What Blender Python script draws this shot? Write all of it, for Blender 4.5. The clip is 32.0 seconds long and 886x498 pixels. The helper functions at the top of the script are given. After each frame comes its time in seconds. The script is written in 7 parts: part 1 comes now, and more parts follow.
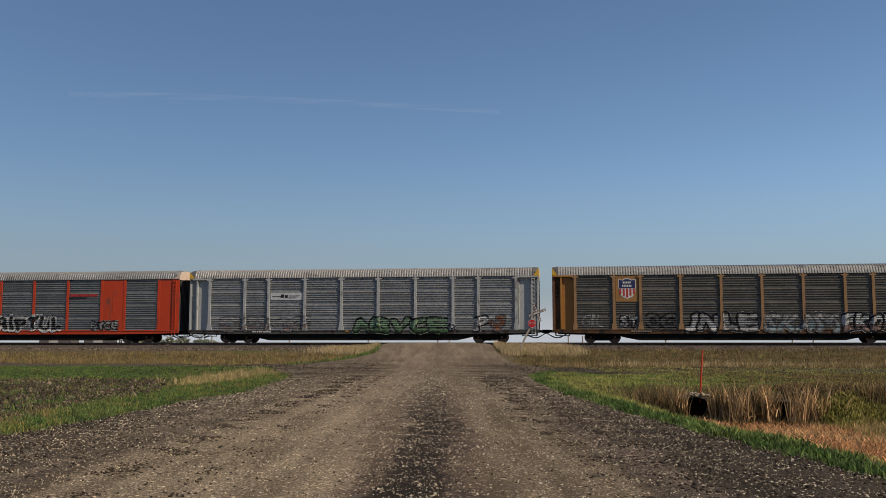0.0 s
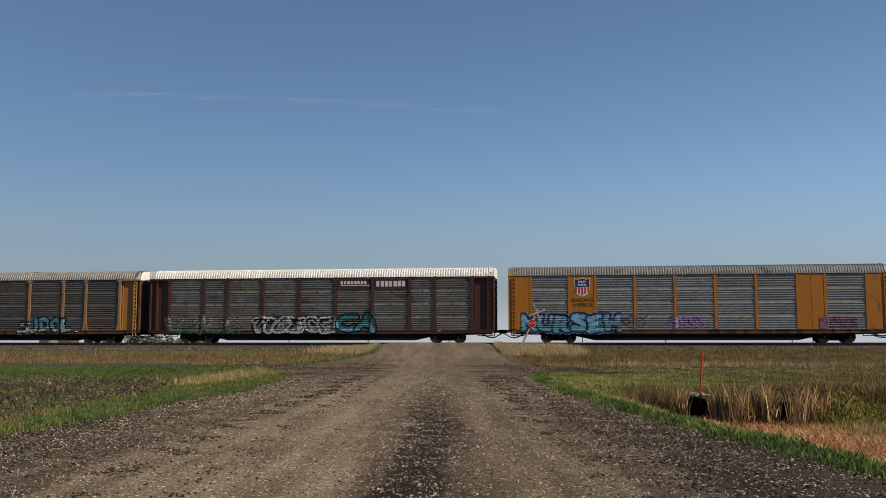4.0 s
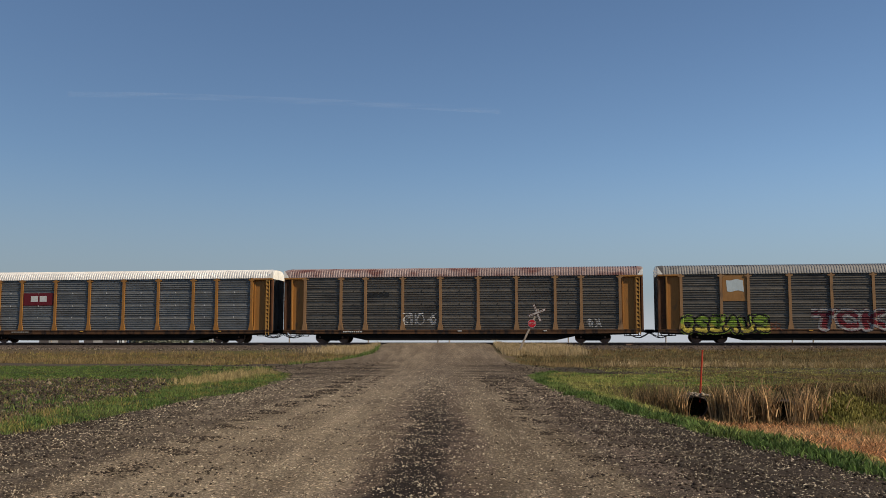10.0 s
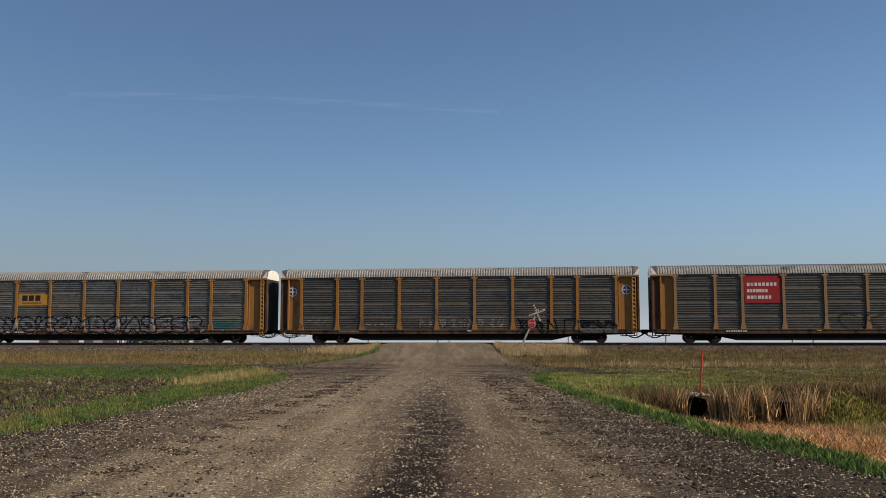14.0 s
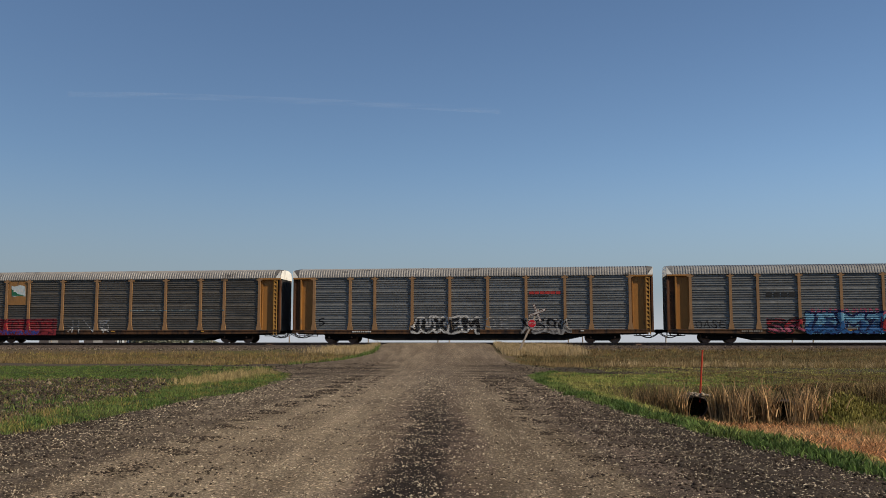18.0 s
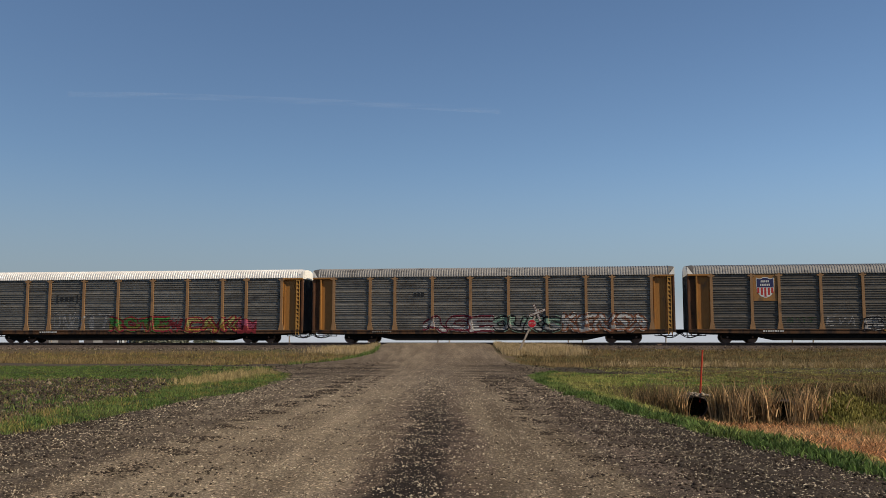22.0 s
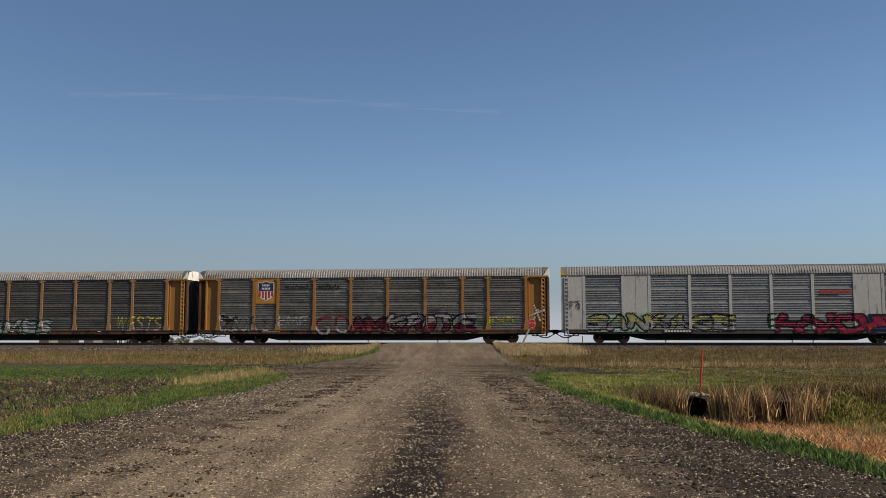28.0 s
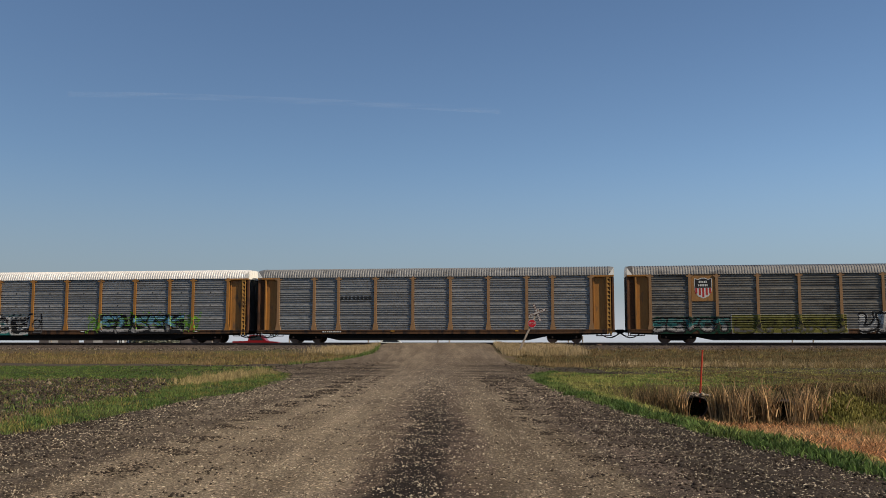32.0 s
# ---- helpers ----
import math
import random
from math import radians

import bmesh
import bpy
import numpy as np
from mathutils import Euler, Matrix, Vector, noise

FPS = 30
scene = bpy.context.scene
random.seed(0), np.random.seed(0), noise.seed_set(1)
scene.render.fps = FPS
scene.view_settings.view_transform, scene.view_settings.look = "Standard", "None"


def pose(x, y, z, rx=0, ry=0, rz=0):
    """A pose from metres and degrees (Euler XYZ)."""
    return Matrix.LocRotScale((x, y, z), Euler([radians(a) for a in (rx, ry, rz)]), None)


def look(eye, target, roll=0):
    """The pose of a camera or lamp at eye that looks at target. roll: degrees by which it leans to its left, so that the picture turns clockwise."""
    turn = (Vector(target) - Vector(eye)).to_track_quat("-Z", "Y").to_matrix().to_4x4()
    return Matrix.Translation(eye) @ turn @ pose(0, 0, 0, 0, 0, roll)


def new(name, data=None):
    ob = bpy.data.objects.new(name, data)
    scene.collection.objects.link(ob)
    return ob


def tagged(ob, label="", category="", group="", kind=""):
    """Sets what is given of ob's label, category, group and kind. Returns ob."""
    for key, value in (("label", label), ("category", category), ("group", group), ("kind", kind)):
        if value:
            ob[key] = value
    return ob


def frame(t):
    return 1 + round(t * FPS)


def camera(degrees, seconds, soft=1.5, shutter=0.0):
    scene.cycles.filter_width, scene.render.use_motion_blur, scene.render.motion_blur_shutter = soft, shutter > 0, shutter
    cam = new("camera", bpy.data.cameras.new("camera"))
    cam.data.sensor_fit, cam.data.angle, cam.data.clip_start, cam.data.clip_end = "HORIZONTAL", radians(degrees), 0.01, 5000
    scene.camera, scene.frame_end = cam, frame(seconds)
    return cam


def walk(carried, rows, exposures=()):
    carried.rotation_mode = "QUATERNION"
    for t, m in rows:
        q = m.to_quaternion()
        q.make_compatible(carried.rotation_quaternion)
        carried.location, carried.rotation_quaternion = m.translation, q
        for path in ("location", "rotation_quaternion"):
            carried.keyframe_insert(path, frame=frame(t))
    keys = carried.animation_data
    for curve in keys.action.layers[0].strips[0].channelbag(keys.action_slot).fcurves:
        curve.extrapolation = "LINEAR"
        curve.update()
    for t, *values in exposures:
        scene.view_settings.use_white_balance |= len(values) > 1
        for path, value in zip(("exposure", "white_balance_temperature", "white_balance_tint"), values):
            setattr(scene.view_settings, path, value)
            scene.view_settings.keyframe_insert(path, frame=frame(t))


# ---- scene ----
cam = camera(51.0, 32.0, soft=0.72)
EYE_Z = 1.25
EYE = pose(0, 0, EYE_Z, 95.72, 0, 0)
walk(cam, [(0.0, EYE), (32.0, EYE)], exposures=[(0.0, 0.13), (32.0, 0.13)])

# ---- light ----
SUN_AZ, SUN_EL = 117.0, 38.0          # degrees clockwise from the view's heading, and above the horizon
world = bpy.data.worlds.new("sky")
scene.world = world
world.use_nodes = True
wn = world.node_tree.nodes
wl = world.node_tree.links
sky = wn.new("ShaderNodeTexSky")
sky.sky_type, sky.sun_disc = "NISHITA", False
sky.sun_elevation, sky.sun_rotation = radians(SUN_EL), radians(-SUN_AZ)
sky.altitude, sky.air_density, sky.dust_density, sky.ozone_density = 300, 1.0, 0.25, 4.2
wn["Background"].inputs["Strength"].default_value = 0.083
# pale haze low over the plain
wc, wz, wr, wm = wn.new("ShaderNodeTexCoord"), wn.new("ShaderNodeSeparateXYZ"), wn.new("ShaderNodeMapRange"), wn.new("ShaderNodeMix")
wr.interpolation_type, wm.data_type = "SMOOTHSTEP", "RGBA"
wr.inputs["From Min"].default_value, wr.inputs["From Max"].default_value, wr.inputs["To Min"].default_value, wr.inputs["To Max"].default_value = 0.0, 0.2, 0.85, 0.0
wm.inputs["B"].default_value = (2.72, 3.2, 3.77, 1)
wl.new(wc.outputs["Generated"], wz.inputs[0]), wl.new(wz.outputs["Z"], wr.inputs["Value"]), wl.new(wr.outputs[0], wm.inputs["Factor"])
wl.new(sky.outputs[0], wm.inputs["A"])
# and the whitish rim of the horizon itself
wr2, wm2 = wn.new("ShaderNodeMapRange"), wn.new("ShaderNodeMix")
wr2.interpolation_type, wm2.data_type = "SMOOTHSTEP", "RGBA"
wr2.inputs["From Min"].default_value, wr2.inputs["From Max"].default_value, wr2.inputs["To Min"].default_value, wr2.inputs["To Max"].default_value = 0.0, 0.06, 1.0, 0.0
wm2.inputs["B"].default_value = (5.3, 5.6, 6.1, 1)
wl.new(wz.outputs["Z"], wr2.inputs["Value"]), wl.new(wr2.outputs[0], wm2.inputs["Factor"]), wl.new(wm.outputs["Result"], wm2.inputs["A"])
wl.new(wm2.outputs["Result"], wn["Background"].inputs["Color"])
sun = new("sun", bpy.data.lights.new("sun", "SUN"))
sun.data.energy, sun.data.angle, sun.data.color = 5.0, radians(0.53), (1.0, 0.88, 0.72)
sa, se = radians(SUN_AZ), radians(SUN_EL)
sun.matrix_world = look((0, 0, 0), (-math.sin(sa) * math.cos(se), -math.cos(sa) * math.cos(se), -math.sin(se)))

# ---- the plan ----
PSI = radians(7.48)                   # how far the track turns from square to the view
TRACK_Y = 71.26 + 1.58                # where the track's middle crosses the camera's heading
ALONG = Vector((math.cos(PSI), -math.sin(PSI), 0))
ACROSS = Vector((math.sin(PSI), math.cos(PSI), 0))
RAIL_Z = 1.20


def smooth(a, b, x):
    t = np.clip((x - a) / (b - a), 0, 1)
    return t * t * (3 - 2 * t)


def waves(x, y, size, seed=0.0):
    """A cheap smooth unevenness between -1 and 1, for arrays."""
    s = np.zeros_like(x, dtype=float)
    for i, (a, k) in enumerate(((0.9, 1.0), (2.3, 1.37), (3.9, 1.93), (5.2, 2.71))):
        s = s + np.sin((x * math.cos(a + seed) + y * math.sin(a + seed)) * k / size * 6.283 + i * 1.7 + seed * 3.1)
    return s / 4


def road_left(y):
    return np.interp(y, [-20, 12, 14, 20, 24, 31, 37, 42, 48, 54, 60, 80], [-6.6, -6.2, -5.7, -5.45, -5.0, -5.2, -5.9, -7.6, -8.6, -5.6, -4.1, -4.1])


def road_right(y):
    return np.interp(y, [-20, 8, 12, 17, 22, 30, 36, 40, 45, 52, 60, 80], [4.3, 4.1, 3.75, 3.3, 3.0, 2.95, 3.3, 4.6, 5.4, 3.6, 3.1, 3.1])


def land(x, y):
    """Height of the ground: road level is 0, the bank carries the track, a ditch runs along the road."""
    x, y = np.asarray(x, float), np.asarray(y, float)
    u, v = x * math.cos(PSI) - (y - TRACK_Y) * math.sin(PSI), x * math.sin(PSI) + (y - TRACK_Y) * math.cos(PSI)
    z = -0.05 + 0.05 * waves(x, y, 9.0)
    away = np.where(x < 0, road_left(y) - x, x - road_right(y))      # metres off the road's edge
    onroad = 1 - smooth(-0.2, 0.5, away)
    # the ditch with its culverts on the right of the road
    d = smooth(0.6, 3.4, x - road_right(y)) * (1 - smooth(9.0, 13.0, x - road_right(y))) * (1 - smooth(25.6, 27.6, y + 0.35 * (x - 8))) * smooth(-40, -20, y)
    z = z - 0.85 * d
    # field on the left lies a little low
    z = z - 0.12 * smooth(1.0, 3.0, road_left(y) - x) * (1 - smooth(38, 44, y))
    # bank of the railway, the same on both sides
    bank = smooth(-20.5, -4.6, -np.abs(v))
    z = z + (RAIL_Z - 0.42) * bank * np.where(v < 0, 1.0, 1.0)
    # the road climbs to the crossing
    climb = (RAIL_Z - 0.02) * np.clip((y - 46) / 21.5, 0, 1) ** 1.25 * smooth(-60, -2.0, v) * (1 - smooth(8, 22, v))
    ramp = 1 - smooth(-0.1, 1.6, away)
    z = np.where(y > 40, z * (1 - ramp) + (climb - 0.05) * ramp, z * (1 - onroad) - 0.05 * onroad)
    far = smooth(150, 900, np.hypot(x, y))
    return z * (1 - far) - 1.0 * far


def ground_z(x, y):
    return float(land(np.array([x]), np.array([y]))[0])


# ---- making meshes ----
class Geo:
    """Vertices and faces of one mesh."""

    def __init__(self):
        self.v, self.f, self.m = [], [], []

    def add(self, verts, faces, mat=0):
        n = len(self.v)
        self.v += [tuple(p) for p in verts]
        self.f += [tuple(n + i for i in q) for q in faces]
        self.m += [mat] * len(faces)
        return self

    def box(self, x0, x1, y0, y1, z0, z1, mat=0):
        p = [(x, y, z) for z in (z0, z1) for x, y in ((x0, y0), (x1, y0), (x1, y1), (x0, y1))]
        return self.add(p, [(3, 2, 1, 0), (4, 5, 6, 7), (0, 1, 5, 4), (1, 2, 6, 5), (2, 3, 7, 6), (3, 0, 4, 7)], mat)

    def chamfer(self, x0, x1, y0, y1, z0, z1, c, mat=0):
        """A box with its upright and lying edges cut by c."""
        def ring(z, k):
            a, b, e, g = x0 + k, x1 - k, y0 + k, y1 - k
            return [(a + c, e, z), (b - c, e, z), (b, e + c, z), (b, g - c, z), (b - c, g, z), (a + c, g, z), (a, g - c, z), (a, e + c, z)]
        p = ring(z0, c) + ring(z0 + c, 0) + ring(z1 - c, 0) + ring(z1, c)
        f = [tuple(range(7, -1, -1)), tuple(range(24, 32))]
        for r in range(3):
            f += [(8 * r + i, 8 * r + (i + 1) % 8, 8 * r + 8 + (i + 1) % 8, 8 * r + 8 + i) for i in range(8)]
        return self.add(p, f, mat)

    def prism(self, outline, a, b, axis="y", mat=0):
        """An outline (in xz for axis y, yz for axis x, xy for axis z) drawn out from a to b."""
        put = {"y": lambda p, t: (p[0], t, p[1]), "x": lambda p, t: (t, p[0], p[1]), "z": lambda p, t: (p[0], p[1], t)}[axis]
        n = len(outline)
        p = [put(q, a) for q in outline] + [put(q, b) for q in outline]
        f = [tuple(range(n)), tuple(range(2 * n - 1, n - 1, -1))] + [(i, n + i, n + (i + 1) % n, (i + 1) % n) for i in range(n)]
        return self.add(p, f, mat)

    def tube(self, a, b, r, n=8, r2=None, mat=0):
        a, b = Vector(a), Vector(b)
        r2 = r if r2 is None else r2
        q = (b - a).to_track_quat("Z", "Y")
        p = [a + q @ Vector((r * math.cos(6.2832 * i / n), r * math.sin(6.2832 * i / n), 0)) for i in range(n)]
        p += [b + q @ Vector((r2 * math.cos(6.2832 * i / n), r2 * math.sin(6.2832 * i / n), 0)) for i in range(n)]
        f = [tuple(range(n - 1, -1, -1)), tuple(range(n, 2 * n))] + [(i, (i + 1) % n, n + (i + 1) % n, n + i) for i in range(n)]
        return self.add(p, f, mat)

    def mesh(self, name):
        me = bpy.data.meshes.new(name)
        me.from_pydata(self.v, [], self.f)
        if any(self.m):
            me.polygons.foreach_set("material_index", self.m)
        me.update()
        bm = bmesh.new()
        bm.from_mesh(me)
        bmesh.ops.recalc_face_normals(bm, faces=bm.faces)
        bm.to_mesh(me)
        bm.free()
        return me


def part(name, geo, material, parent=None, label="", m=None):
    """One mesh object, under a thing or under a part of it. geo is a Geo or a mesh to be shared; its materials sit on the object."""
    me = geo.mesh(name) if isinstance(geo, Geo) else geo
    ob = new(name, me)
    mats = material if isinstance(material, (list, tuple)) else [material]
    while len(me.materials) < len(mats):
        me.materials.append(mats[len(me.materials)])
    for i, mt in enumerate(mats):
        if me.materials[i] is not mt:
            ob.material_slots[i].link = "OBJECT"
            ob.material_slots[i].material = mt
    if parent is not None:
        ob.parent = parent
    if m is not None:
        ob.matrix_basis = m
    if label:
        tagged(ob, label)
    return ob


def sheet(name, verts, faces, material):
    """A mesh from arrays: verts n x 3, faces m x k."""
    me = bpy.data.meshes.new(name)
    verts, faces = np.asarray(verts, np.float32), np.asarray(faces, np.int32)
    k = faces.shape[1]
    me.vertices.add(len(verts)), me.loops.add(faces.size), me.polygons.add(len(faces))
    me.vertices.foreach_set("co", verts.ravel())
    me.loops.foreach_set("vertex_index", faces.ravel())
    me.polygons.foreach_set("loop_start", np.arange(0, faces.size, k, dtype=np.int32))
    me.update(calc_edges=True)
    for mt in material if isinstance(material, (list, tuple)) else [material]:
        me.materials.append(mt)
    return new(name, me)


def grid_faces(nx, ny):
    i, j = np.meshgrid(np.arange(nx - 1), np.arange(ny - 1))
    a = (j * nx + i).ravel()
    return np.stack([a, a + 1, a + nx + 1, a + nx], 1)


# ---- materials ----
def material(name, base, rough=0.6, metal=0.0, vary=0.25, grain=30.0, patch=1.2, bump=0.0, random_amount=0.0, second=None, stain=None, stain_at=0.55, stretch=(1, 1, 1), coords="Object", island=0.0):
    """A surface with variation at two scales: grain and patches; second is the colour of the patches, stain of the dirt."""
    mt = bpy.data.materials.new(name)
    mt.use_nodes = True
    nt = mt.node_tree
    nd, ln = nt.nodes, nt.links
    bs = nd["Principled BSDF"]
    bs.inputs["Roughness"].default_value, bs.inputs["Metallic"].default_value = rough, metal
    if rough >= 0.8:
        bs.inputs["Specular IOR Level"].default_value = 0.08      # earth, stone and soot hardly shine
    tc = nd.new("ShaderNodeTexCoord")
    mp = nd.new("ShaderNodeMapping")
    mp.inputs["Scale"].default_value = stretch
    info = nd.new("ShaderNodeObjectInfo")
    shift = nd.new("ShaderNodeVectorMath")
    shift.operation = "MULTIPLY_ADD"
    shift.inputs[1].default_value = (1, 1, 1)
    rnd = nd.new("ShaderNodeMath")
    rnd.operation, rnd.inputs[1].default_value = "MULTIPLY", 37.0 if coords == "Object" else 0.0
    ln.new(info.outputs["Random"], rnd.inputs[0])
    ln.new(tc.outputs[coords], shift.inputs[0]), ln.new(rnd.outputs[0], shift.inputs[2])
    if coords == "Object":
        ln.new(shift.outputs[0], mp.inputs["Vector"])
    else:
        ln.new(tc.outputs[coords], mp.inputs["Vector"])

    def noise_tex(scale, detail=4.0):
        n = nd.new("ShaderNodeTexNoise")
        n.inputs["Scale"].default_value, n.inputs["Detail"].default_value = scale, detail
        ln.new(mp.outputs[0], n.inputs["Vector"])
        return n

    def mix(fac, a, b, mode="MIX"):
        m = nd.new("ShaderNodeMix")
        m.data_type, m.blend_type = "RGBA", mode
        for sock, val in ((m.inputs["Factor"], fac), (m.inputs["A"], a), (m.inputs["B"], b)):
            if isinstance(val, (int, float)):
                sock.default_value = val
            elif isinstance(val, tuple):
                sock.default_value = (*val, 1)
            else:
                ln.new(val, sock)
        return m.outputs["Result"]

    def ramp(value, lo, hi):
        r = nd.new("ShaderNodeMapRange")
        r.inputs["From Min"].default_value, r.inputs["From Max"].default_value = lo, hi
        ln.new(value, r.inputs["Value"])
        return r.outputs[0]

    fine, big = noise_tex(grain), noise_tex(patch)
    dark = tuple(c * (1 - vary) for c in base)
    light = tuple(min(1, c * (1 + vary)) for c in base)
    col = mix(ramp(fine.outputs["Fac"], 0.3, 0.7), dark, light)
    other = second or tuple(c * (1 - vary * 0.8) for c in base)
    col = mix(ramp(big.outputs["Fac"], 0.42, 0.62), col, mix(0.3, other, col))
    if stain:
        st = noise_tex(patch * 2.7, 6.0)
        col = mix(ramp(st.outputs["Fac"], stain_at, stain_at + 0.16), col, stain)
    if random_amount or island:
        hs = nd.new("ShaderNodeHueSaturation")
        src = info.outputs["Random"]
        if island:
            src = nd.new("ShaderNodeNewGeometry").outputs["Random Per Island"]
        k = island or random_amount
        r = nd.new("ShaderNodeMapRange")
        r.inputs["To Min"].default_value, r.inputs["To Max"].default_value = 1 - k, 1 + k
        ln.new(src, r.inputs["Value"])
        ln.new(r.outputs[0], hs.inputs["Value"]), ln.new(col, hs.inputs["Color"])
        col = hs.outputs["Color"]
    ln.new(col, bs.inputs["Base Color"])
    ro = nd.new("ShaderNodeMapRange")
    ro.inputs["To Min"].default_value, ro.inputs["To Max"].default_value = max(0.05, rough - 0.12), min(1, rough + 0.12)
    ln.new(big.outputs["Fac"], ro.inputs["Value"]), ln.new(ro.outputs[0], bs.inputs["Roughness"])
    if rough > 0.85:
        bs.inputs["Specular IOR Level"].default_value = 0.08
    if bump:
        bp = nd.new("ShaderNodeBump")
        bp.inputs["Distance"].default_value = bump
        ln.new(fine.outputs["Fac"], bp.inputs["Height"]), ln.new(bp.outputs[0], bs.inputs["Normal"])
    return mt


MATS = {}


def paint(base, metal=0.0, rough=0.5, dirt=(0.07, 0.05, 0.035), dirt_at=0.6, vary=0.12):
    """Weathered enamel of one colour; one material for each colour."""
    key = ("paint", base, metal, rough, dirt, dirt_at)
    if key not in MATS:
        MATS[key] = material("enamel", base, rough, metal, vary, 9.0, 0.8, 0.0, 0.0, None, dirt, dirt_at, (1, 1, 0.35))
        MATS[key].node_tree.nodes["Principled BSDF"].inputs["Specular IOR Level"].default_value = 0.25
    return MATS[key]


def galvanised(base, dirt=(0.05, 0.042, 0.035), dirt_at=0.58, blotch=0.0):
    """Zinc sheet, grained along its ribs, with soot; blotch wipes pale and sooty patches over it."""
    key = ("zinc", base, dirt, dirt_at, blotch)
    if key not in MATS:
        mt = MATS[key] = material("galvanised_sheet", base, 0.55, 0.1, 0.25, 6.0, 0.5, 0.0, 0.08, None, dirt, dirt_at, (0.5, 1, 1.0))
        if blotch:
            nd, ln = mt.node_tree.nodes, mt.node_tree.links
            sock = nd["Principled BSDF"].inputs["Base Color"]
            col = sock.links[0].from_socket
            at = next(n for n in nd if n.type == "MAPPING").outputs[0]
            for scale, lo, hi, tone in ((1.3, 0.56, 0.72, tuple(min(1, c * 1.9) for c in base)), (0.9, 0.52, 0.70, tuple(c * 0.22 for c in base)), (3.4, 0.57, 0.70, tuple(c * 0.4 for c in base))):
                nz, mr, mx = nd.new("ShaderNodeTexNoise"), nd.new("ShaderNodeMapRange"), nd.new("ShaderNodeMix")
                nz.inputs["Scale"].default_value, nz.inputs["Detail"].default_value = scale, 5.0
                mr.inputs["From Min"].default_value, mr.inputs["From Max"].default_value, mr.inputs["To Max"].default_value = lo, hi, blotch
                mx.data_type = "RGBA"
                mx.inputs["B"].default_value = (*tone, 1)
                off = nd.new("ShaderNodeVectorMath")
                off.inputs[1].default_value = (scale * 7, 0, scale * 3)
                ln.new(at, off.inputs[0]), ln.new(off.outputs[0], nz.inputs["Vector"]), ln.new(nz.outputs["Fac"], mr.inputs["Value"]), ln.new(mr.outputs[0], mx.inputs["Factor"]), ln.new(col, mx.inputs["A"])
                col = mx.outputs["Result"]
            ln.new(col, sock)
    return MATS[key]


M_GROUND = material("field_soil", (0.085, 0.062, 0.036), 0.95, 0, 0.35, 6.0, 0.25, 0.06, second=(0.07, 0.07, 0.022), stretch=(1, 1, 1))
M_DIRT = material("dirt_track", (0.072, 0.056, 0.04), 0.95, 0, 0.5, 12.0, 0.3, 0.03, second=(0.052, 0.042, 0.03))


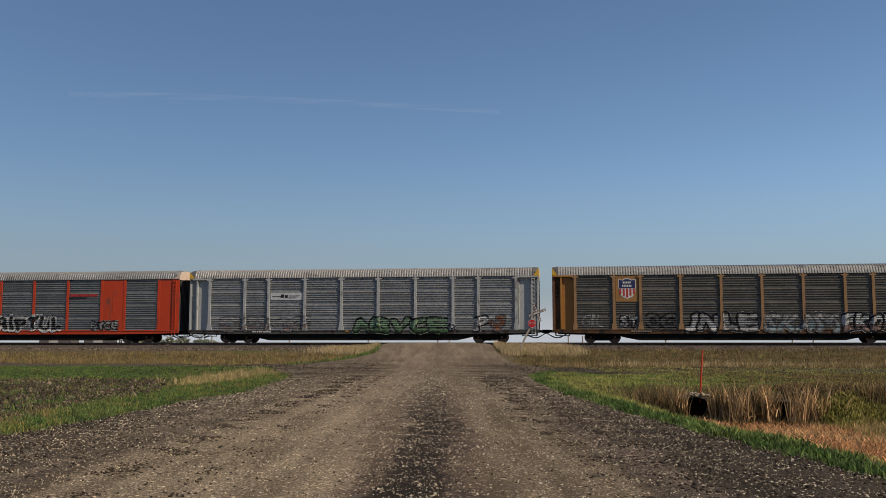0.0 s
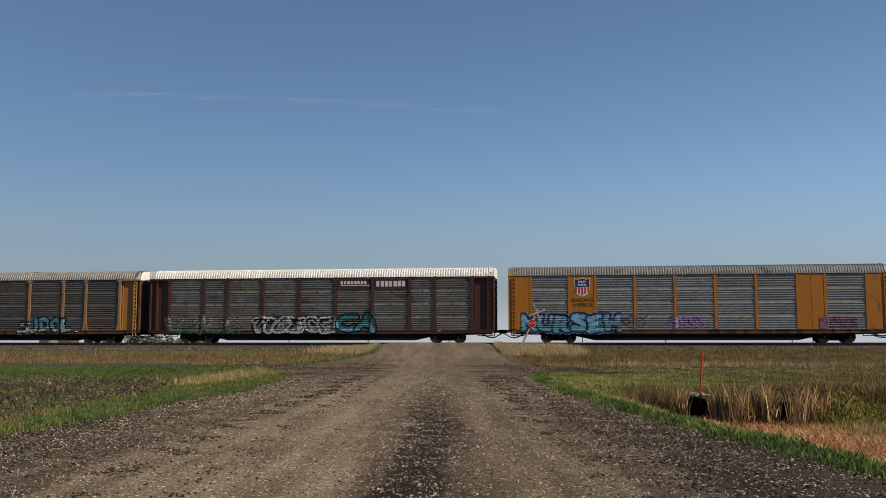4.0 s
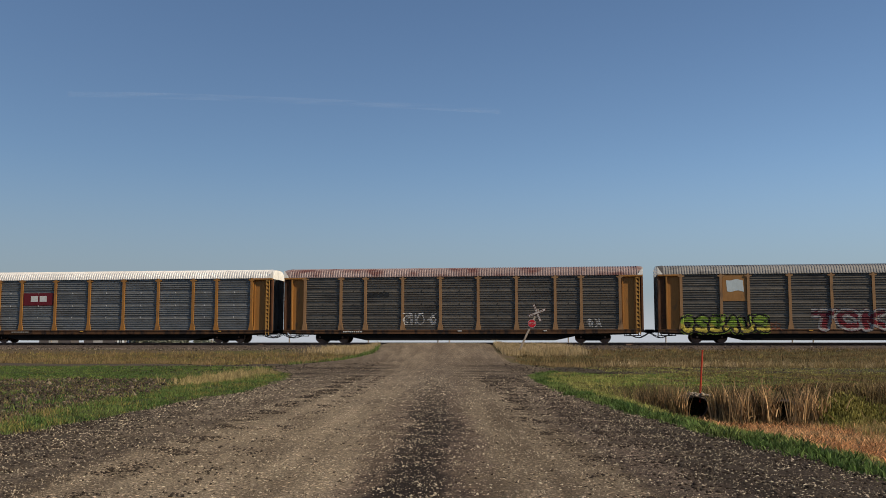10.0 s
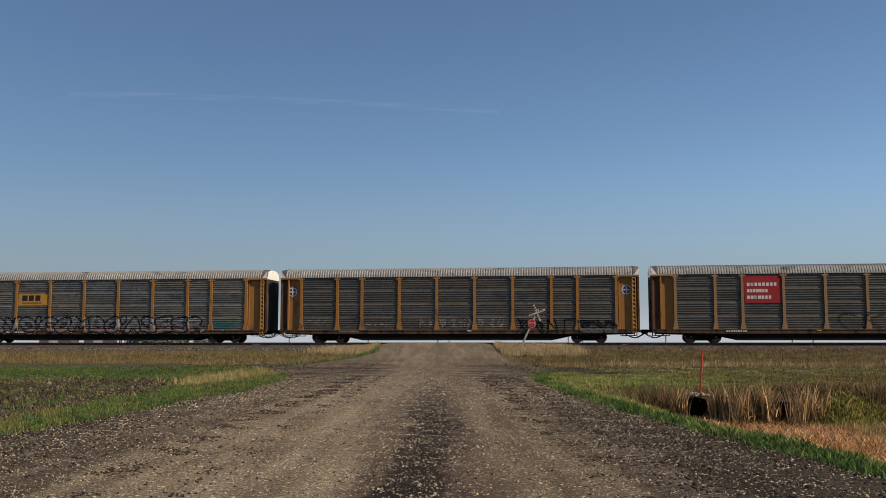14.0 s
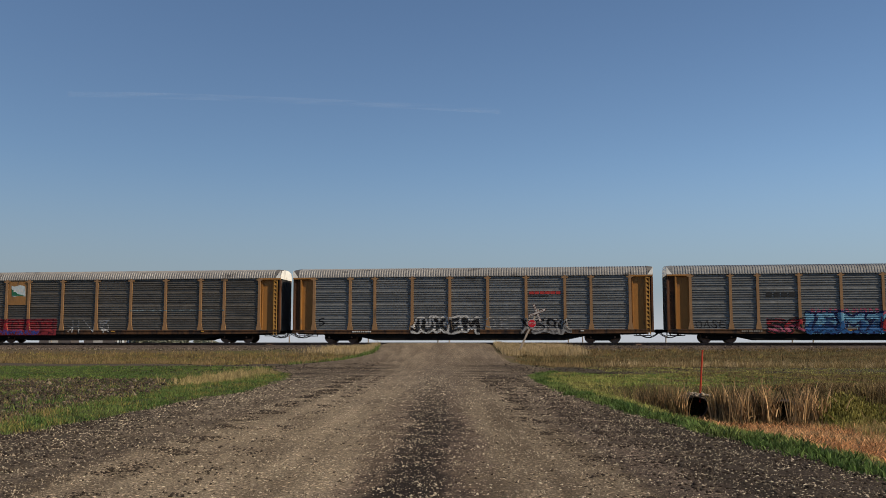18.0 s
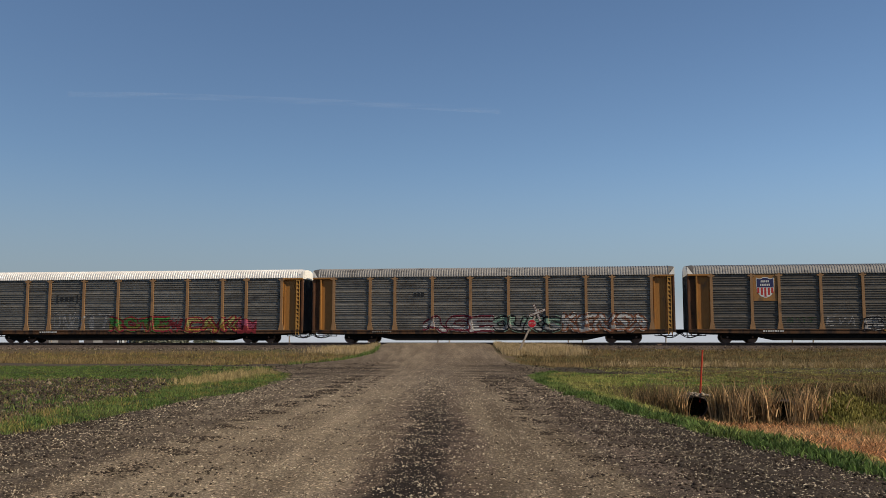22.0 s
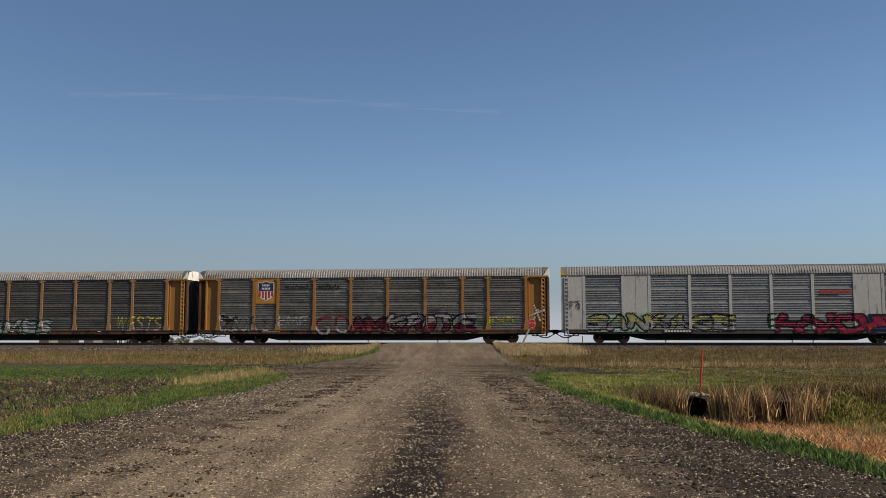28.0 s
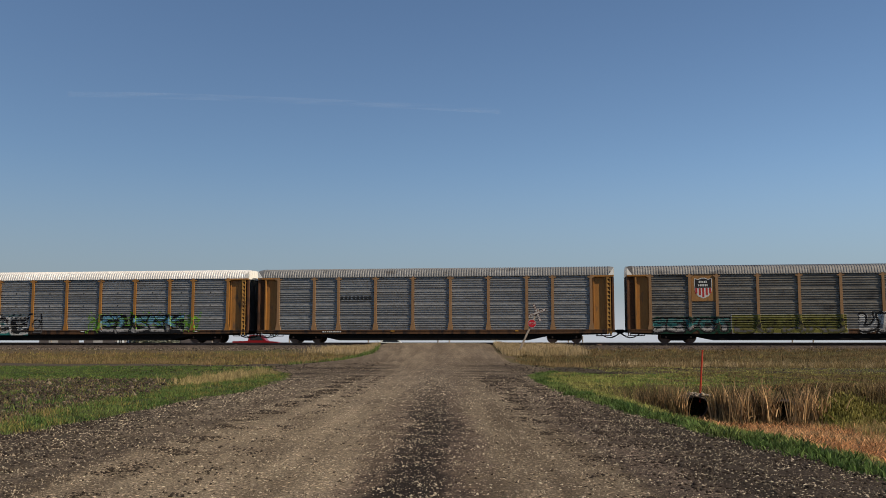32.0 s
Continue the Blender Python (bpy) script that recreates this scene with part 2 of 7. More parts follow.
def road_material():
    """Packed gravel: pale wheel tracks, darker loose ridges between and beside them, dusty patches."""
    mt = bpy.data.materials.new("road_gravel")
    mt.use_nodes = True
    nd, ln = mt.node_tree.nodes, mt.node_tree.links
    bs = nd["Principled BSDF"]
    tc = nd.new("ShaderNodeTexCoord")
    sp = nd.new("ShaderNodeSeparateXYZ")
    ln.new(tc.outputs["Object"], sp.inputs[0])

    def noise_tex(scale, detail=4.0, stretch=(1, 1, 1)):
        mp = nd.new("ShaderNodeMapping")
        mp.inputs["Scale"].default_value = stretch
        n = nd.new("ShaderNodeTexNoise")
        n.inputs["Scale"].default_value, n.inputs["Detail"].default_value = scale, detail
        ln.new(tc.outputs["Object"], mp.inputs[0]), ln.new(mp.outputs[0], n.inputs["Vector"])
        return n.outputs["Fac"]

    def calc(op, a, b, c=None):
        m = nd.new("ShaderNodeMath")
        m.operation = op
        for sock, val in zip(m.inputs, (a, b, c)):
            if isinstance(val, (int, float)):
                sock.default_value = val
            elif val is not None:
                ln.new(val, sock)
        return m.outputs[0]

    # place across the road, made uneven along it; the tracks close in a little with distance
    wob = calc("MULTIPLY_ADD", noise_tex(1.0, 5.0, (0.9, 0.16, 1)), 1.5, -0.75)
    fine_wob = calc("MULTIPLY_ADD", noise_tex(5.0, 4.0, (1, 0.45, 1)), 0.8, -0.4)
    x = calc("ADD", calc("ADD", sp.outputs["X"], wob), fine_wob)
    f = calc("MULTIPLY_ADD", x, 0.1, 0.6)
    rp = nd.new("ShaderNodeValToRGB")
    ln.new(f, rp.inputs[0])
    pale, mid, dark = (0.385, 0.305, 0.205, 1), (0.28, 0.22, 0.148, 1), (0.078, 0.061, 0.045, 1)
    stops = [(0.0, dark), (0.13, (0.13, 0.105, 0.077, 1)), (0.19, (0.21, 0.167, 0.118, 1)), (0.235, (0.15, 0.118, 0.086, 1)), (0.275, mid), (0.34, pale), (0.482, pale), (0.532, (0.198, 0.148, 0.108, 1)), (0.547, (0.05, 0.038, 0.03, 1)), (0.602, (0.05, 0.038, 0.03, 1)),
             (0.624, (0.19, 0.14, 0.105, 1)), (0.65, mid), (0.75, mid), (0.79, (0.135, 0.103, 0.079, 1)), (0.83, (0.171, 0.130, 0.099, 1)), (0.88, dark), (1.0, dark)]
    el = rp.color_ramp.elements
    while len(el) < len(stops):
        el.new(0.5)
    for e, (p, c) in zip(el, stops):
        e.position, e.color = p, c

    def mix(fac, a, b, mode="MIX"):
        m = nd.new("ShaderNodeMix")
        m.data_type, m.blend_type = "RGBA", mode
        for sock, val in ((m.inputs["Factor"], fac), (m.inputs["A"], a), (m.inputs["B"], b)):
            if isinstance(val, (int, float)):
                sock.default_value = val
            elif isinstance(val, tuple):
                sock.default_value = val
            else:
                ln.new(val, sock)
        return m.outputs["Result"]

    def ramp(value, lo, hi, a=0.0, b=1.0):
        r = nd.new("ShaderNodeMapRange")
        r.inputs["From Min"].default_value, r.inputs["From Max"].default_value, r.inputs["To Min"].default_value, r.inputs["To Max"].default_value = lo, hi, a, b
        ln.new(value, r.inputs["Value"])
        return r.outputs[0]

    # further off the dark ridge gives way to even grey-brown
    col = mix(ramp(sp.outputs["Y"], 15.0, 30.0, 0.0, 0.8), rp.outputs[0], (0.30, 0.238, 0.172, 1))
    col = mix(ramp(noise_tex(0.35, 3.0), 0.45, 0.65, 0.0, 0.2), col, (0.135, 0.1, 0.075, 1))
    # darker churned earth where the side tracks join
    churn = calc("MULTIPLY", ramp(noise_tex(0.55, 6.0, (0.45, 1.3, 1)), 0.40, 0.58, 0.2, 0.95), calc("MULTIPLY", ramp(sp.outputs["Y"], 22.0, 34.0), ramp(sp.outputs["Y"], 46.0, 56.0, 1.0, 0.0)))
    col = mix(calc("MULTIPLY", churn, ramp(calc("ABSOLUTE", calc("ADD", sp.outputs["X"], 0.9), 0.0), 0.9, 2.3, 0.1, 1.0)), col, (0.07, 0.053, 0.038, 1))
    # streaks along the way that the wheels run
    col = mix(ramp(sp.outputs["Y"], 14.0, 36.0, 0.8, 0.5), col, mix(ramp(noise_tex(1.0, 6.0, (2.6, 0.22, 1)), 0.35, 0.65), (0.55, 0.53, 0.52, 1), (1.25, 1.25, 1.25, 1)), "MULTIPLY")
    grit = noise_tex(55.0, 3.0)
    col = mix(1.0, col, mix(ramp(grit, 0.3, 0.7), (0.45, 0.44, 0.43, 1), (1.5, 1.5, 1.5, 1)), "MULTIPLY")
    # stones of two sizes, each with its own shade, dark gaps between them
    for scale, amount in ((30.0, 0.75), (75.0, 0.6)):
        vo = nd.new("ShaderNodeTexVoronoi")
        vo.inputs["Scale"].default_value = scale
        ln.new(tc.outputs["Object"], vo.inputs["Vector"])
        one = nd.new("ShaderNodeSeparateXYZ")
        ln.new(vo.outputs["Color"], one.inputs[0])
        shade = nd.new("ShaderNodeValToRGB")
        ln.new(one.outputs[0], shade.inputs[0])
        e2 = shade.color_ramp.elements
        e2[0].position, e2[0].color = 0.0, (0.5, 0.48, 0.46, 1)
        e2[1].position, e2[1].color = 1.0, (2.6, 2.5, 2.4, 1)
        for p, c in ((0.55, (0.9, 0.9, 0.9, 1)), (0.86, (1.1, 1.1, 1.1, 1))):
            q = e2.new(p)
            q.color = c
        gap = mix(ramp(vo.outputs["Distance"], 0.35, 0.62), shade.outputs[0], (0.45, 0.44, 0.43, 1))
        col = mix(amount, col, gap, "MULTIPLY")
    ln.new(col, bs.inputs["Base Color"])
    bs.inputs["Roughness"].default_value, bs.inputs["Specular IOR Level"].default_value = 0.95, 0.06
    bp = nd.new("ShaderNodeBump")
    bp.inputs["Distance"].default_value, bp.inputs["Strength"].default_value = 0.03, 1.0
    ln.new(calc("MULTIPLY_ADD", noise_tex(4.0, 5.0), 2.0, grit), bp.inputs["Height"])
    ln.new(bp.outputs[0], bs.inputs["Normal"])
    return mt


M_DARKDIRT = material("dark_dirt_track", (0.05, 0.039, 0.027), 0.95, 0, 0.4, 10.0, 0.5, 0.02, second=(0.04, 0.035, 0.018))
M_BALLAST = material("ballast", (0.085, 0.066, 0.053), 0.95, 0, 0.55, 14.0, 0.4, 0.08, second=(0.05, 0.038, 0.03))
M_STEEL = material("rail_steel", (0.16, 0.10, 0.075), 0.6, 0.6, 0.3, 20.0, 1.0)
M_TIE = material("creosoted_wood", (0.06, 0.048, 0.04), 0.9, 0, 0.4, 20.0, 2.0, 0.01)
M_IRON = material("dark_iron", (0.010, 0.009, 0.008), 0.8, 0.1, 0.4, 12.0, 1.5)
# near-black base puts the shade inside the closed cars into the decks' colour
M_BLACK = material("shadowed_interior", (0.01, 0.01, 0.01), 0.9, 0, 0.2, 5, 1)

# ---- ground sheet to the horizon ----
def axis(lo, hi, step, grow=1.22, reach=4600):
    a = list(np.arange(lo, hi + 1e-6, step))
    s = step
    while a[-1] < reach:
        s *= grow
        a.append(a[-1] + s)
    s = step
    while a[0] > -reach:
        s *= grow
        a.insert(0, a[0] - s)
    return np.array(a)


gx, gy = axis(-48, 48, 0.45), axis(-4, 96, 0.45)
GX, GY = np.meshgrid(gx, gy)
ground = sheet("ground", np.stack([GX.ravel(), GY.ravel(), land(GX.ravel(), GY.ravel())], 1), grid_faces(len(gx), len(gy)), M_GROUND)
tagged(ground, "flat prairie soil with dry grass and ditch", "ground", kind="structure")

# the gravel road up to the crossing
ry_ = np.arange(-16, 96, 0.3)
rs = np.linspace(0, 1, 34)
RS, RY = np.meshgrid(rs, ry_)
RL, RR = road_left(RY) - 0.55 + 0.18 * waves(RY, RY * 0.3, 3.0), road_right(RY) + 0.55 + 0.15 * waves(RY, RY * 0.2, 2.6, 1.0)
RX = RL + (RR - RL) * RS
RZ = land(RX, RY) + 0.02 + 0.05 * (1 - (2 * RS - 1) ** 2) - 0.05 * smooth(0.05, 0.0, np.minimum(RS, 1 - RS)) + 0.012 * waves(RX, RY, 1.7, 2.0) * (1 - smooth(18, 40, RY))
RZ = np.minimum(RZ, RAIL_Z - 0.012)
road = sheet("road", np.stack([RX.ravel(), RY.ravel(), RZ.ravel()], 1), grid_faces(len(rs), len(ry_)), road_material())
tagged(road, "grey-brown gravel road with worn wheel tracks", "road", kind="structure")


def strip(name, u0, u1, v0, v1, mat, lift, label):
    """A dirt track along the railway."""
    us, vs = np.arange(u0, u1, 0.5), np.linspace(v0, v1, 9)
    V, U = np.meshgrid(vs, us)
    V = V + 0.25 * waves(U, U * 0.4, 5.0)
    x, y = U * ALONG.x + V * ACROSS.x, TRACK_Y + U * ALONG.y + V * ACROSS.y
    z = land(x, y) + lift
    ob = sheet(name, np.stack([x.ravel(), y.ravel(), z.ravel()], 1), grid_faces(len(vs), len(us)), mat)
    return tagged(ob, label, "road", kind="structure")


strip("side_road", -90, -3, -25.5, -20.6, M_DIRT, 0.03, "narrow dirt track along the railway bank")
strip("side_road", 9, 90, -33.0, -24.8, M_DARKDIRT, 0.03, "narrow dark dirt track along the railway bank")

# ---- the track ----
bal = Geo().prism([(-4.2, RAIL_Z - 0.75), (-2.0, RAIL_Z - 0.21), (2.0, RAIL_Z - 0.21), (4.2, RAIL_Z - 0.75)], -160, 160, "x")
TRACK = Matrix.Translation((0, TRACK_Y, 0)) @ pose(0, 0, 0, 0, 0, -math.degrees(PSI))
ballast = part("ballast_bed", bal, M_BALLAST, None, "", TRACK)
tagged(ballast, "grey crushed stone ballast under the railway track", "ballast", kind="structure")
railway = new("railway_track")
railway.matrix_basis = TRACK
tagged(railway, "steel rails on dark wooden sleepers", "railway track")
for side in (-0.75, 0.75):
    g = Geo().prism([(side - 0.07, RAIL_Z - 0.17), (side + 0.07, RAIL_Z - 0.17), (side + 0.015, RAIL_Z - 0.12), (side + 0.015, RAIL_Z - 0.05), (side + 0.037, RAIL_Z - 0.03), (side + 0.037, RAIL_Z),
                     (side - 0.037, RAIL_Z), (side - 0.037, RAIL_Z - 0.03), (side - 0.015, RAIL_Z - 0.05), (side - 0.015, RAIL_Z - 0.12)], -160, 160, "x")
    part("rail", g, M_STEEL, railway, "rusty steel rail")

tie = Geo().chamfer(-0.115, 0.115, -1.3, 1.3, RAIL_Z - 0.345, RAIL_Z - 0.172, 0.012).mesh("sleeper")
for i in range(290):
    part("sleeper", tie, M_TIE, railway, "", pose((i - 144.5) * 0.55, 0, 0, 0, 0, 1.3 * math.sin(i * 2.7)))

# ---- the train ----
HALF = 13.85                          # half a car's body
BAYS = [2.88, 1.95, 2.93, 2.93, 2.91, 2.92, 2.92, 1.95, 2.88]
POSTS = [-sum(BAYS) / 2 + sum(BAYS[:i]) for i in range(10)]
SILL_LO, SILL_HI, EAVE, TOP = 0.67, 1.00, 5.09, 5.82
SHEET_Y, SHEET_D, POST_Y, SILL_Y = 1.50, 0.05, 1.58, 1.545
N_RIB, N_SHEET = 6, 4
SHEET_H = (EAVE - SILL_HI) / N_SHEET


def rib(z):
    """How far the side sheets lie back at height z (0 on the ribs, SHEET_D between them)."""
    q = (np.asarray(z) - SILL_HI) / (SHEET_H / N_RIB)
    w = np.mod(q, 1.0)
    seam = (np.mod(np.floor(q), N_RIB) == 0) & (q >= N_RIB)
    return np.where(seam, SHEET_D, 0) + np.where(seam, 0.0, SHEET_D) * np.where(w < 0.28, 0.0, np.where(w < 0.42, (w - 0.28) / 0.14, np.where(w < 0.84, 1.0, (1.0 - w) / 0.16)))


def sheet_geo(width, seam=False):
    """One corrugated side sheet, seen from its outer side (-y), its lower edge at z = 0."""
    g = Geo()
    zs = []
    h = SHEET_H / N_RIB
    for i in range(N_RIB):
        if i == 0 and seam:
            zs += [(0, SHEET_D), (0.85 * h, SHEET_D)]
            continue
        zs += [(i * h, 0), (i * h + 0.28 * h, 0), (i * h + 0.42 * h, SHEET_D), (i * h + 0.84 * h, SHEET_D)]
    zs.append((SHEET_H - 0.012, SHEET_D))
    w = width / 2 - 0.10
    pts = [(x, -SHEET_Y + d, z) for z, d in zs for x in (-w, w)]
    g.add(pts, [(2 * i, 2 * i + 1, 2 * i + 3, 2 * i + 2) for i in range(len(zs) - 1)])
    g.box(-w - 0.02, w + 0.02, -SHEET_Y + 0.075, -SHEET_Y + 0.085, 0.0, SHEET_H)
    return g


def post_geo(flare=True, wide=0.21):
    a = wide / 2
    foot = 0.215 if flare else a
    out = [(-foot, SILL_HI - 0.02), (foot, SILL_HI - 0.02), (foot * 0.95, SILL_HI + 0.08), (a, SILL_HI + 0.6), (a * 0.92, EAVE - 0.24), (0.26, EAVE - 0.18), (0.26, EAVE - 0.11), (0.08, EAVE - 0.10), (0.08, EAVE - 0.002), (-0.08, EAVE - 0.002), (-0.08, EAVE - 0.10), (-0.26, EAVE - 0.11), (-0.26, EAVE - 0.18), (-a * 0.92, EAVE - 0.24), (-a, SILL_HI + 0.6), (-foot * 0.95, SILL_HI + 0.08)]
    if not flare:
        out = [(-a, SILL_HI - 0.02), (a, SILL_HI - 0.02), (a, EAVE - 0.002), (-a, EAVE - 0.002)]
    return Geo().prism(out, -POST_Y if flare else -SHEET_Y - 0.03, -SHEET_Y + 0.02)


ROOF_PROFILE = [(-1.56, EAVE - 0.03), (-1.56, EAVE + 0.03), (-1.50, EAVE + 0.22), (-1.36, EAVE + 0.48), (-1.15, EAVE + 0.62), (-0.6, TOP - 0.02), (0, TOP), (0.6, TOP - 0.02), (1.15, EAVE + 0.62), (1.36, EAVE + 0.48), (1.50, EAVE + 0.22), (1.56, EAVE + 0.03), (1.56, EAVE - 0.03)]


def roof_geo(n=138):
    g = Geo()
    span = 2 * HALF - 0.9
    step = span / n
    rows = []
    for i in range(n):
        x = -span / 2 + i * step
        rows += [(x, 0.0), (x + 0.35 * step, 0.0), (x + 0.5 * step, 0.035), (x + 0.85 * step, 0.035)]
    rows.append((span / 2, 0.0))
    k = len(ROOF_PROFILE)
    pts = []
    for x, d in rows:
        for j, (y, z) in enumerate(ROOF_PROFILE):
            e = 0.0 if j in (0, k - 1) else d
            pts.append((x, y * (1 - e / 2.2), z - e * (0.4 + 0.6 * (abs(y) < 1.2))))
    g.add(pts, [(i * k + j, i * k + j + 1, (i + 1) * k + j + 1, (i + 1) * k + j) for i in range(len(rows) - 1) for j in range(k - 1)])
    return g


def cap_geo():
    """The plain last stretch of the roof at the car's +x end."""
    x0, x1 = HALF - 0.452, HALF
    g = Geo()
    k = len(ROOF_PROFILE)
    top = [(y * 1.003, z + 0.012) for y, z in ROOF_PROFILE]
    end = [(y * 0.97, z - 0.05) for y, z in ROOF_PROFILE]
    return g.add([(x0, *p) for p in top] + [(x1, *p) for p in end], [(j, j + 1, k + j + 1, k + j) for j in range(k - 1)])


def gable_geo():
    """The upright plate that closes the roof's end, with its corner gussets."""
    end = [(y * 0.955, z - 0.06) for y, z in ROOF_PROFILE]
    g = Geo().prism(end, HALF - 0.02, HALF + 0.004, "x")
    for s in (-1, 1):
        g.prism([(HALF - 0.42, EAVE - 0.02), (HALF - 0.01, EAVE - 0.02), (HALF - 0.01, EAVE + 0.55)], *sorted((s * 1.535, s * 1.56)), "y")
    return g


def end_parts(flush, left):
    """The pieces of one body corner at the +x end on the near side: (name, Geo, kind of paint)."""
    a, b = POSTS[-1], HALF
    lo, hi = SILL_HI, EAVE - 0.03
    if flush:
        return [("end_panel", Geo().box(a + 0.10, b, -SHEET_Y - 0.01, -SHEET_Y + 0.04, lo, hi), "ends"),
                ("cover_strip", Geo().box(b - 0.55, b - 0.50, -SHEET_Y - 0.03, -SHEET_Y - 0.011, lo, hi), "ends")]
    out = [("end_panel", Geo().box(a + 0.112, b - 0.60, -1.35, -1.30, lo, hi), "ends"),
           ("end_jamb", Geo().box(a + 0.06, a + 0.11, -SHEET_Y, -1.30, lo, hi), "ends"),
           ("header_beam", Geo().chamfer(a - 0.1, b - 0.02, -1.575, -1.355, EAVE - 0.16, EAVE - 0.035, 0.015), "ends"),
           # rusty: rust brown that is also darkened for the recess's shade
           ("ladder_backing", Geo().box(b - 0.598, b - 0.165, -1.345, -1.30, lo, hi), "rusty"),
           ("corner_post", Geo().chamfer(b - 0.16, b - 0.005, -1.46, -1.25, lo - 0.02, EAVE - 0.165, 0.02), "rusty")]
    if left:
        out.append(("ladder_guard", Geo().chamfer(b - 0.72, b - 0.60, -1.555, -1.353, lo, EAVE - 0.165, 0.012), "ends"))
    else:
        out.append(("ladder_guard", Geo().chamfer(b - 0.66, b - 0.60, -1.50, -1.353, lo, EAVE - 0.165, 0.012), "ends"))
        out.append(("end_stiffener", Geo().chamfer(a + 0.16, a + 0.25, -1.42, -1.352, lo, EAVE - 0.165, 0.01), "ends"))
    return out


def end_mesh(flush, left, k):
    return end_parts(flush, left)[k][1]


def ladder_geo(left):
    """Stiles and rungs; on one end it stands back in the corner, on the other it is set proud."""
    g = Geo()
    b = HALF
    x0, x1, y = (b - 0.56, b - 0.20, -1.44) if left else (b - 0.53, b - 0.29, -1.55)
    for x in (x0, x1):
        g.box(x - 0.025, x + 0.025, y, y + 0.05, SILL_LO - 0.05, EAVE - 0.17)
    for i in range(14):
        z = SILL_LO + 0.1 + i * 0.31
        g.box(x0 + 0.025, x1 - 0.025, y - 0.012, y + 0.03, z, z + 0.035)
        # added triangles shape the sawtooth of sunlight between the rungs' shadows
        if not left:
            g.prism([(x0 + 0.03, z + 0.035), (x1 - 0.04, z + 0.035), (x0 + 0.03, z + 0.24)], y + 0.012, y + 0.04)
    for z in (1.3, 3.0, 4.7):
        g.box(x0 - 0.02, x0 + 0.02, y + 0.05, -1.345, z, z + 0.05)
        g.box(x1 - 0.02, x1 + 0.02, y + 0.05, -1.345, z, z + 0.05)
    return g


def door_geo():
    g = Geo()
    x = HALF - 0.12
    edge = [(x, 0.01), (x + 0.05, 0.01)]
    for k in range(5):
        y = 0.15 + 0.24 * k
        edge += [(x + 0.05, y - 0.04), (x + 0.10, y - 0.03), (x + 0.10, y + 0.03), (x + 0.05, y + 0.04)]
    return g.prism(edge + [(x + 0.05, 1.2), (x, 1.2)], 0.95, EAVE - 0.05, "z")


def sill_geo():
    g = Geo()
    g.prism([(-HALF, 0.78), (-HALF + 1.6, 0.72), (-HALF + 5.4, SILL_LO), (HALF - 5.4, SILL_LO), (HALF - 1.6, 0.72), (HALF, 0.78), (HALF, SILL_HI), (-HALF, SILL_HI)], -SILL_Y, -SILL_Y + 0.12)
    g.box(-HALF, HALF, -SILL_Y - 0.03, -SILL_Y, SILL_HI - 0.09, SILL_HI - 0.03)
    return g


def frame_geo():
    g = Geo()
    g.prism([(-HALF + 0.4, 0.66), (-HALF + 4.9, 0.54), (-HALF + 6.6, 0.18), (HALF - 6.6, 0.18), (HALF - 4.9, 0.54), (HALF - 0.4, 0.66), (HALF - 0.4, 0.93), (-HALF + 0.4, 0.93)], -1.40, 1.40)
    g.box(-HALF + 0.1, HALF - 0.1, -SILL_Y + 0.12, SILL_Y - 0.12, 0.86, 0.95)
    for i in range(9):
        x = -HALF + 3 + i * 2.7
        g.box(x - 0.06, x + 0.06, -1.42, 1.42, 0.66, 0.9)
    g.box(-2.2, -0.9, -1.0, -0.5, 0.42, 0.85)
    g.tube((1.0, -0.8, 0.62), (2.3, -0.8, 0.62), 0.2, 10)
    return g


def truck_geo():
    g = Geo()
    for s in (-1, 1):
        y = s * 1.0
        g.prism([(-1.25, 0.32), (-0.75, 0.30), (-0.45, 0.16), (0.45, 0.16), (0.75, 0.30), (1.25, 0.32), (1.25, 0.58), (0.6, 0.72), (-0.6, 0.72), (-1.25, 0.58)], y - 0.09, y + 0.09)
        for k in (-0.18, 0, 0.18):
            g.tube((k, y, 0.24), (k, y, 0.55), 0.075, 8)
    g.box(-0.25, 0.25, -1.15, 1.15, 0.5, 0.72)
    return g


WHEEL_R = 0.42


def wheelset_geo():
    g = Geo()
    g.tube((0, -1.1, 0), (0, 1.1, 0), 0.075, 10)
    for s in (-1, 1):
        g.tube((0, s * 0.72, 0), (0, s * 0.84, 0), WHEEL_R, 28)
        g.tube((0, s * 0.69, 0), (0, s * 0.72, 0), WHEEL_R + 0.025, 28)
        g.tube((0, s * 0.84, 0), (0, s * 0.88, 0), 0.16, 12)
        for k in range(3):
            a = 2.094 * k
            g.tube((0.26 * math.cos(a), s * 0.835, 0.26 * math.sin(a)), (0.26 * math.cos(a), s * 0.845, 0.26 * math.sin(a)), 0.05, 8)
    return g


def coupler_geo():
    g = Geo()
    b = HALF
    g.box(b - 0.5, b + 0.28, -0.11, 0.11, 0.78, 0.96)
    g.prism([(b + 0.2, -0.16), (b + 0.5, -0.19), (b + 0.58, -0.02), (b + 0.44, 0.02), (b + 0.44, 0.14), (b + 0.2, 0.16)], 0.74, 1.0, "z")
    return g


def hose_geo(y):
    """A brake hose that sags under the car's end."""
    g = Geo()
    rnd = random.Random(int(y * 100))
    p = None
    for i in range(9):
        t = i / 8
        q = (HALF - 1.1 + 1.75 * t, y + 0.25 * t, 0.72 - 0.34 * math.sin(math.pi * min(1, t * 1.15)) + rnd.uniform(-0.03, 0.03))
        if p:
            g.tube(p, q, 0.028, 6)
        p = q
    return g


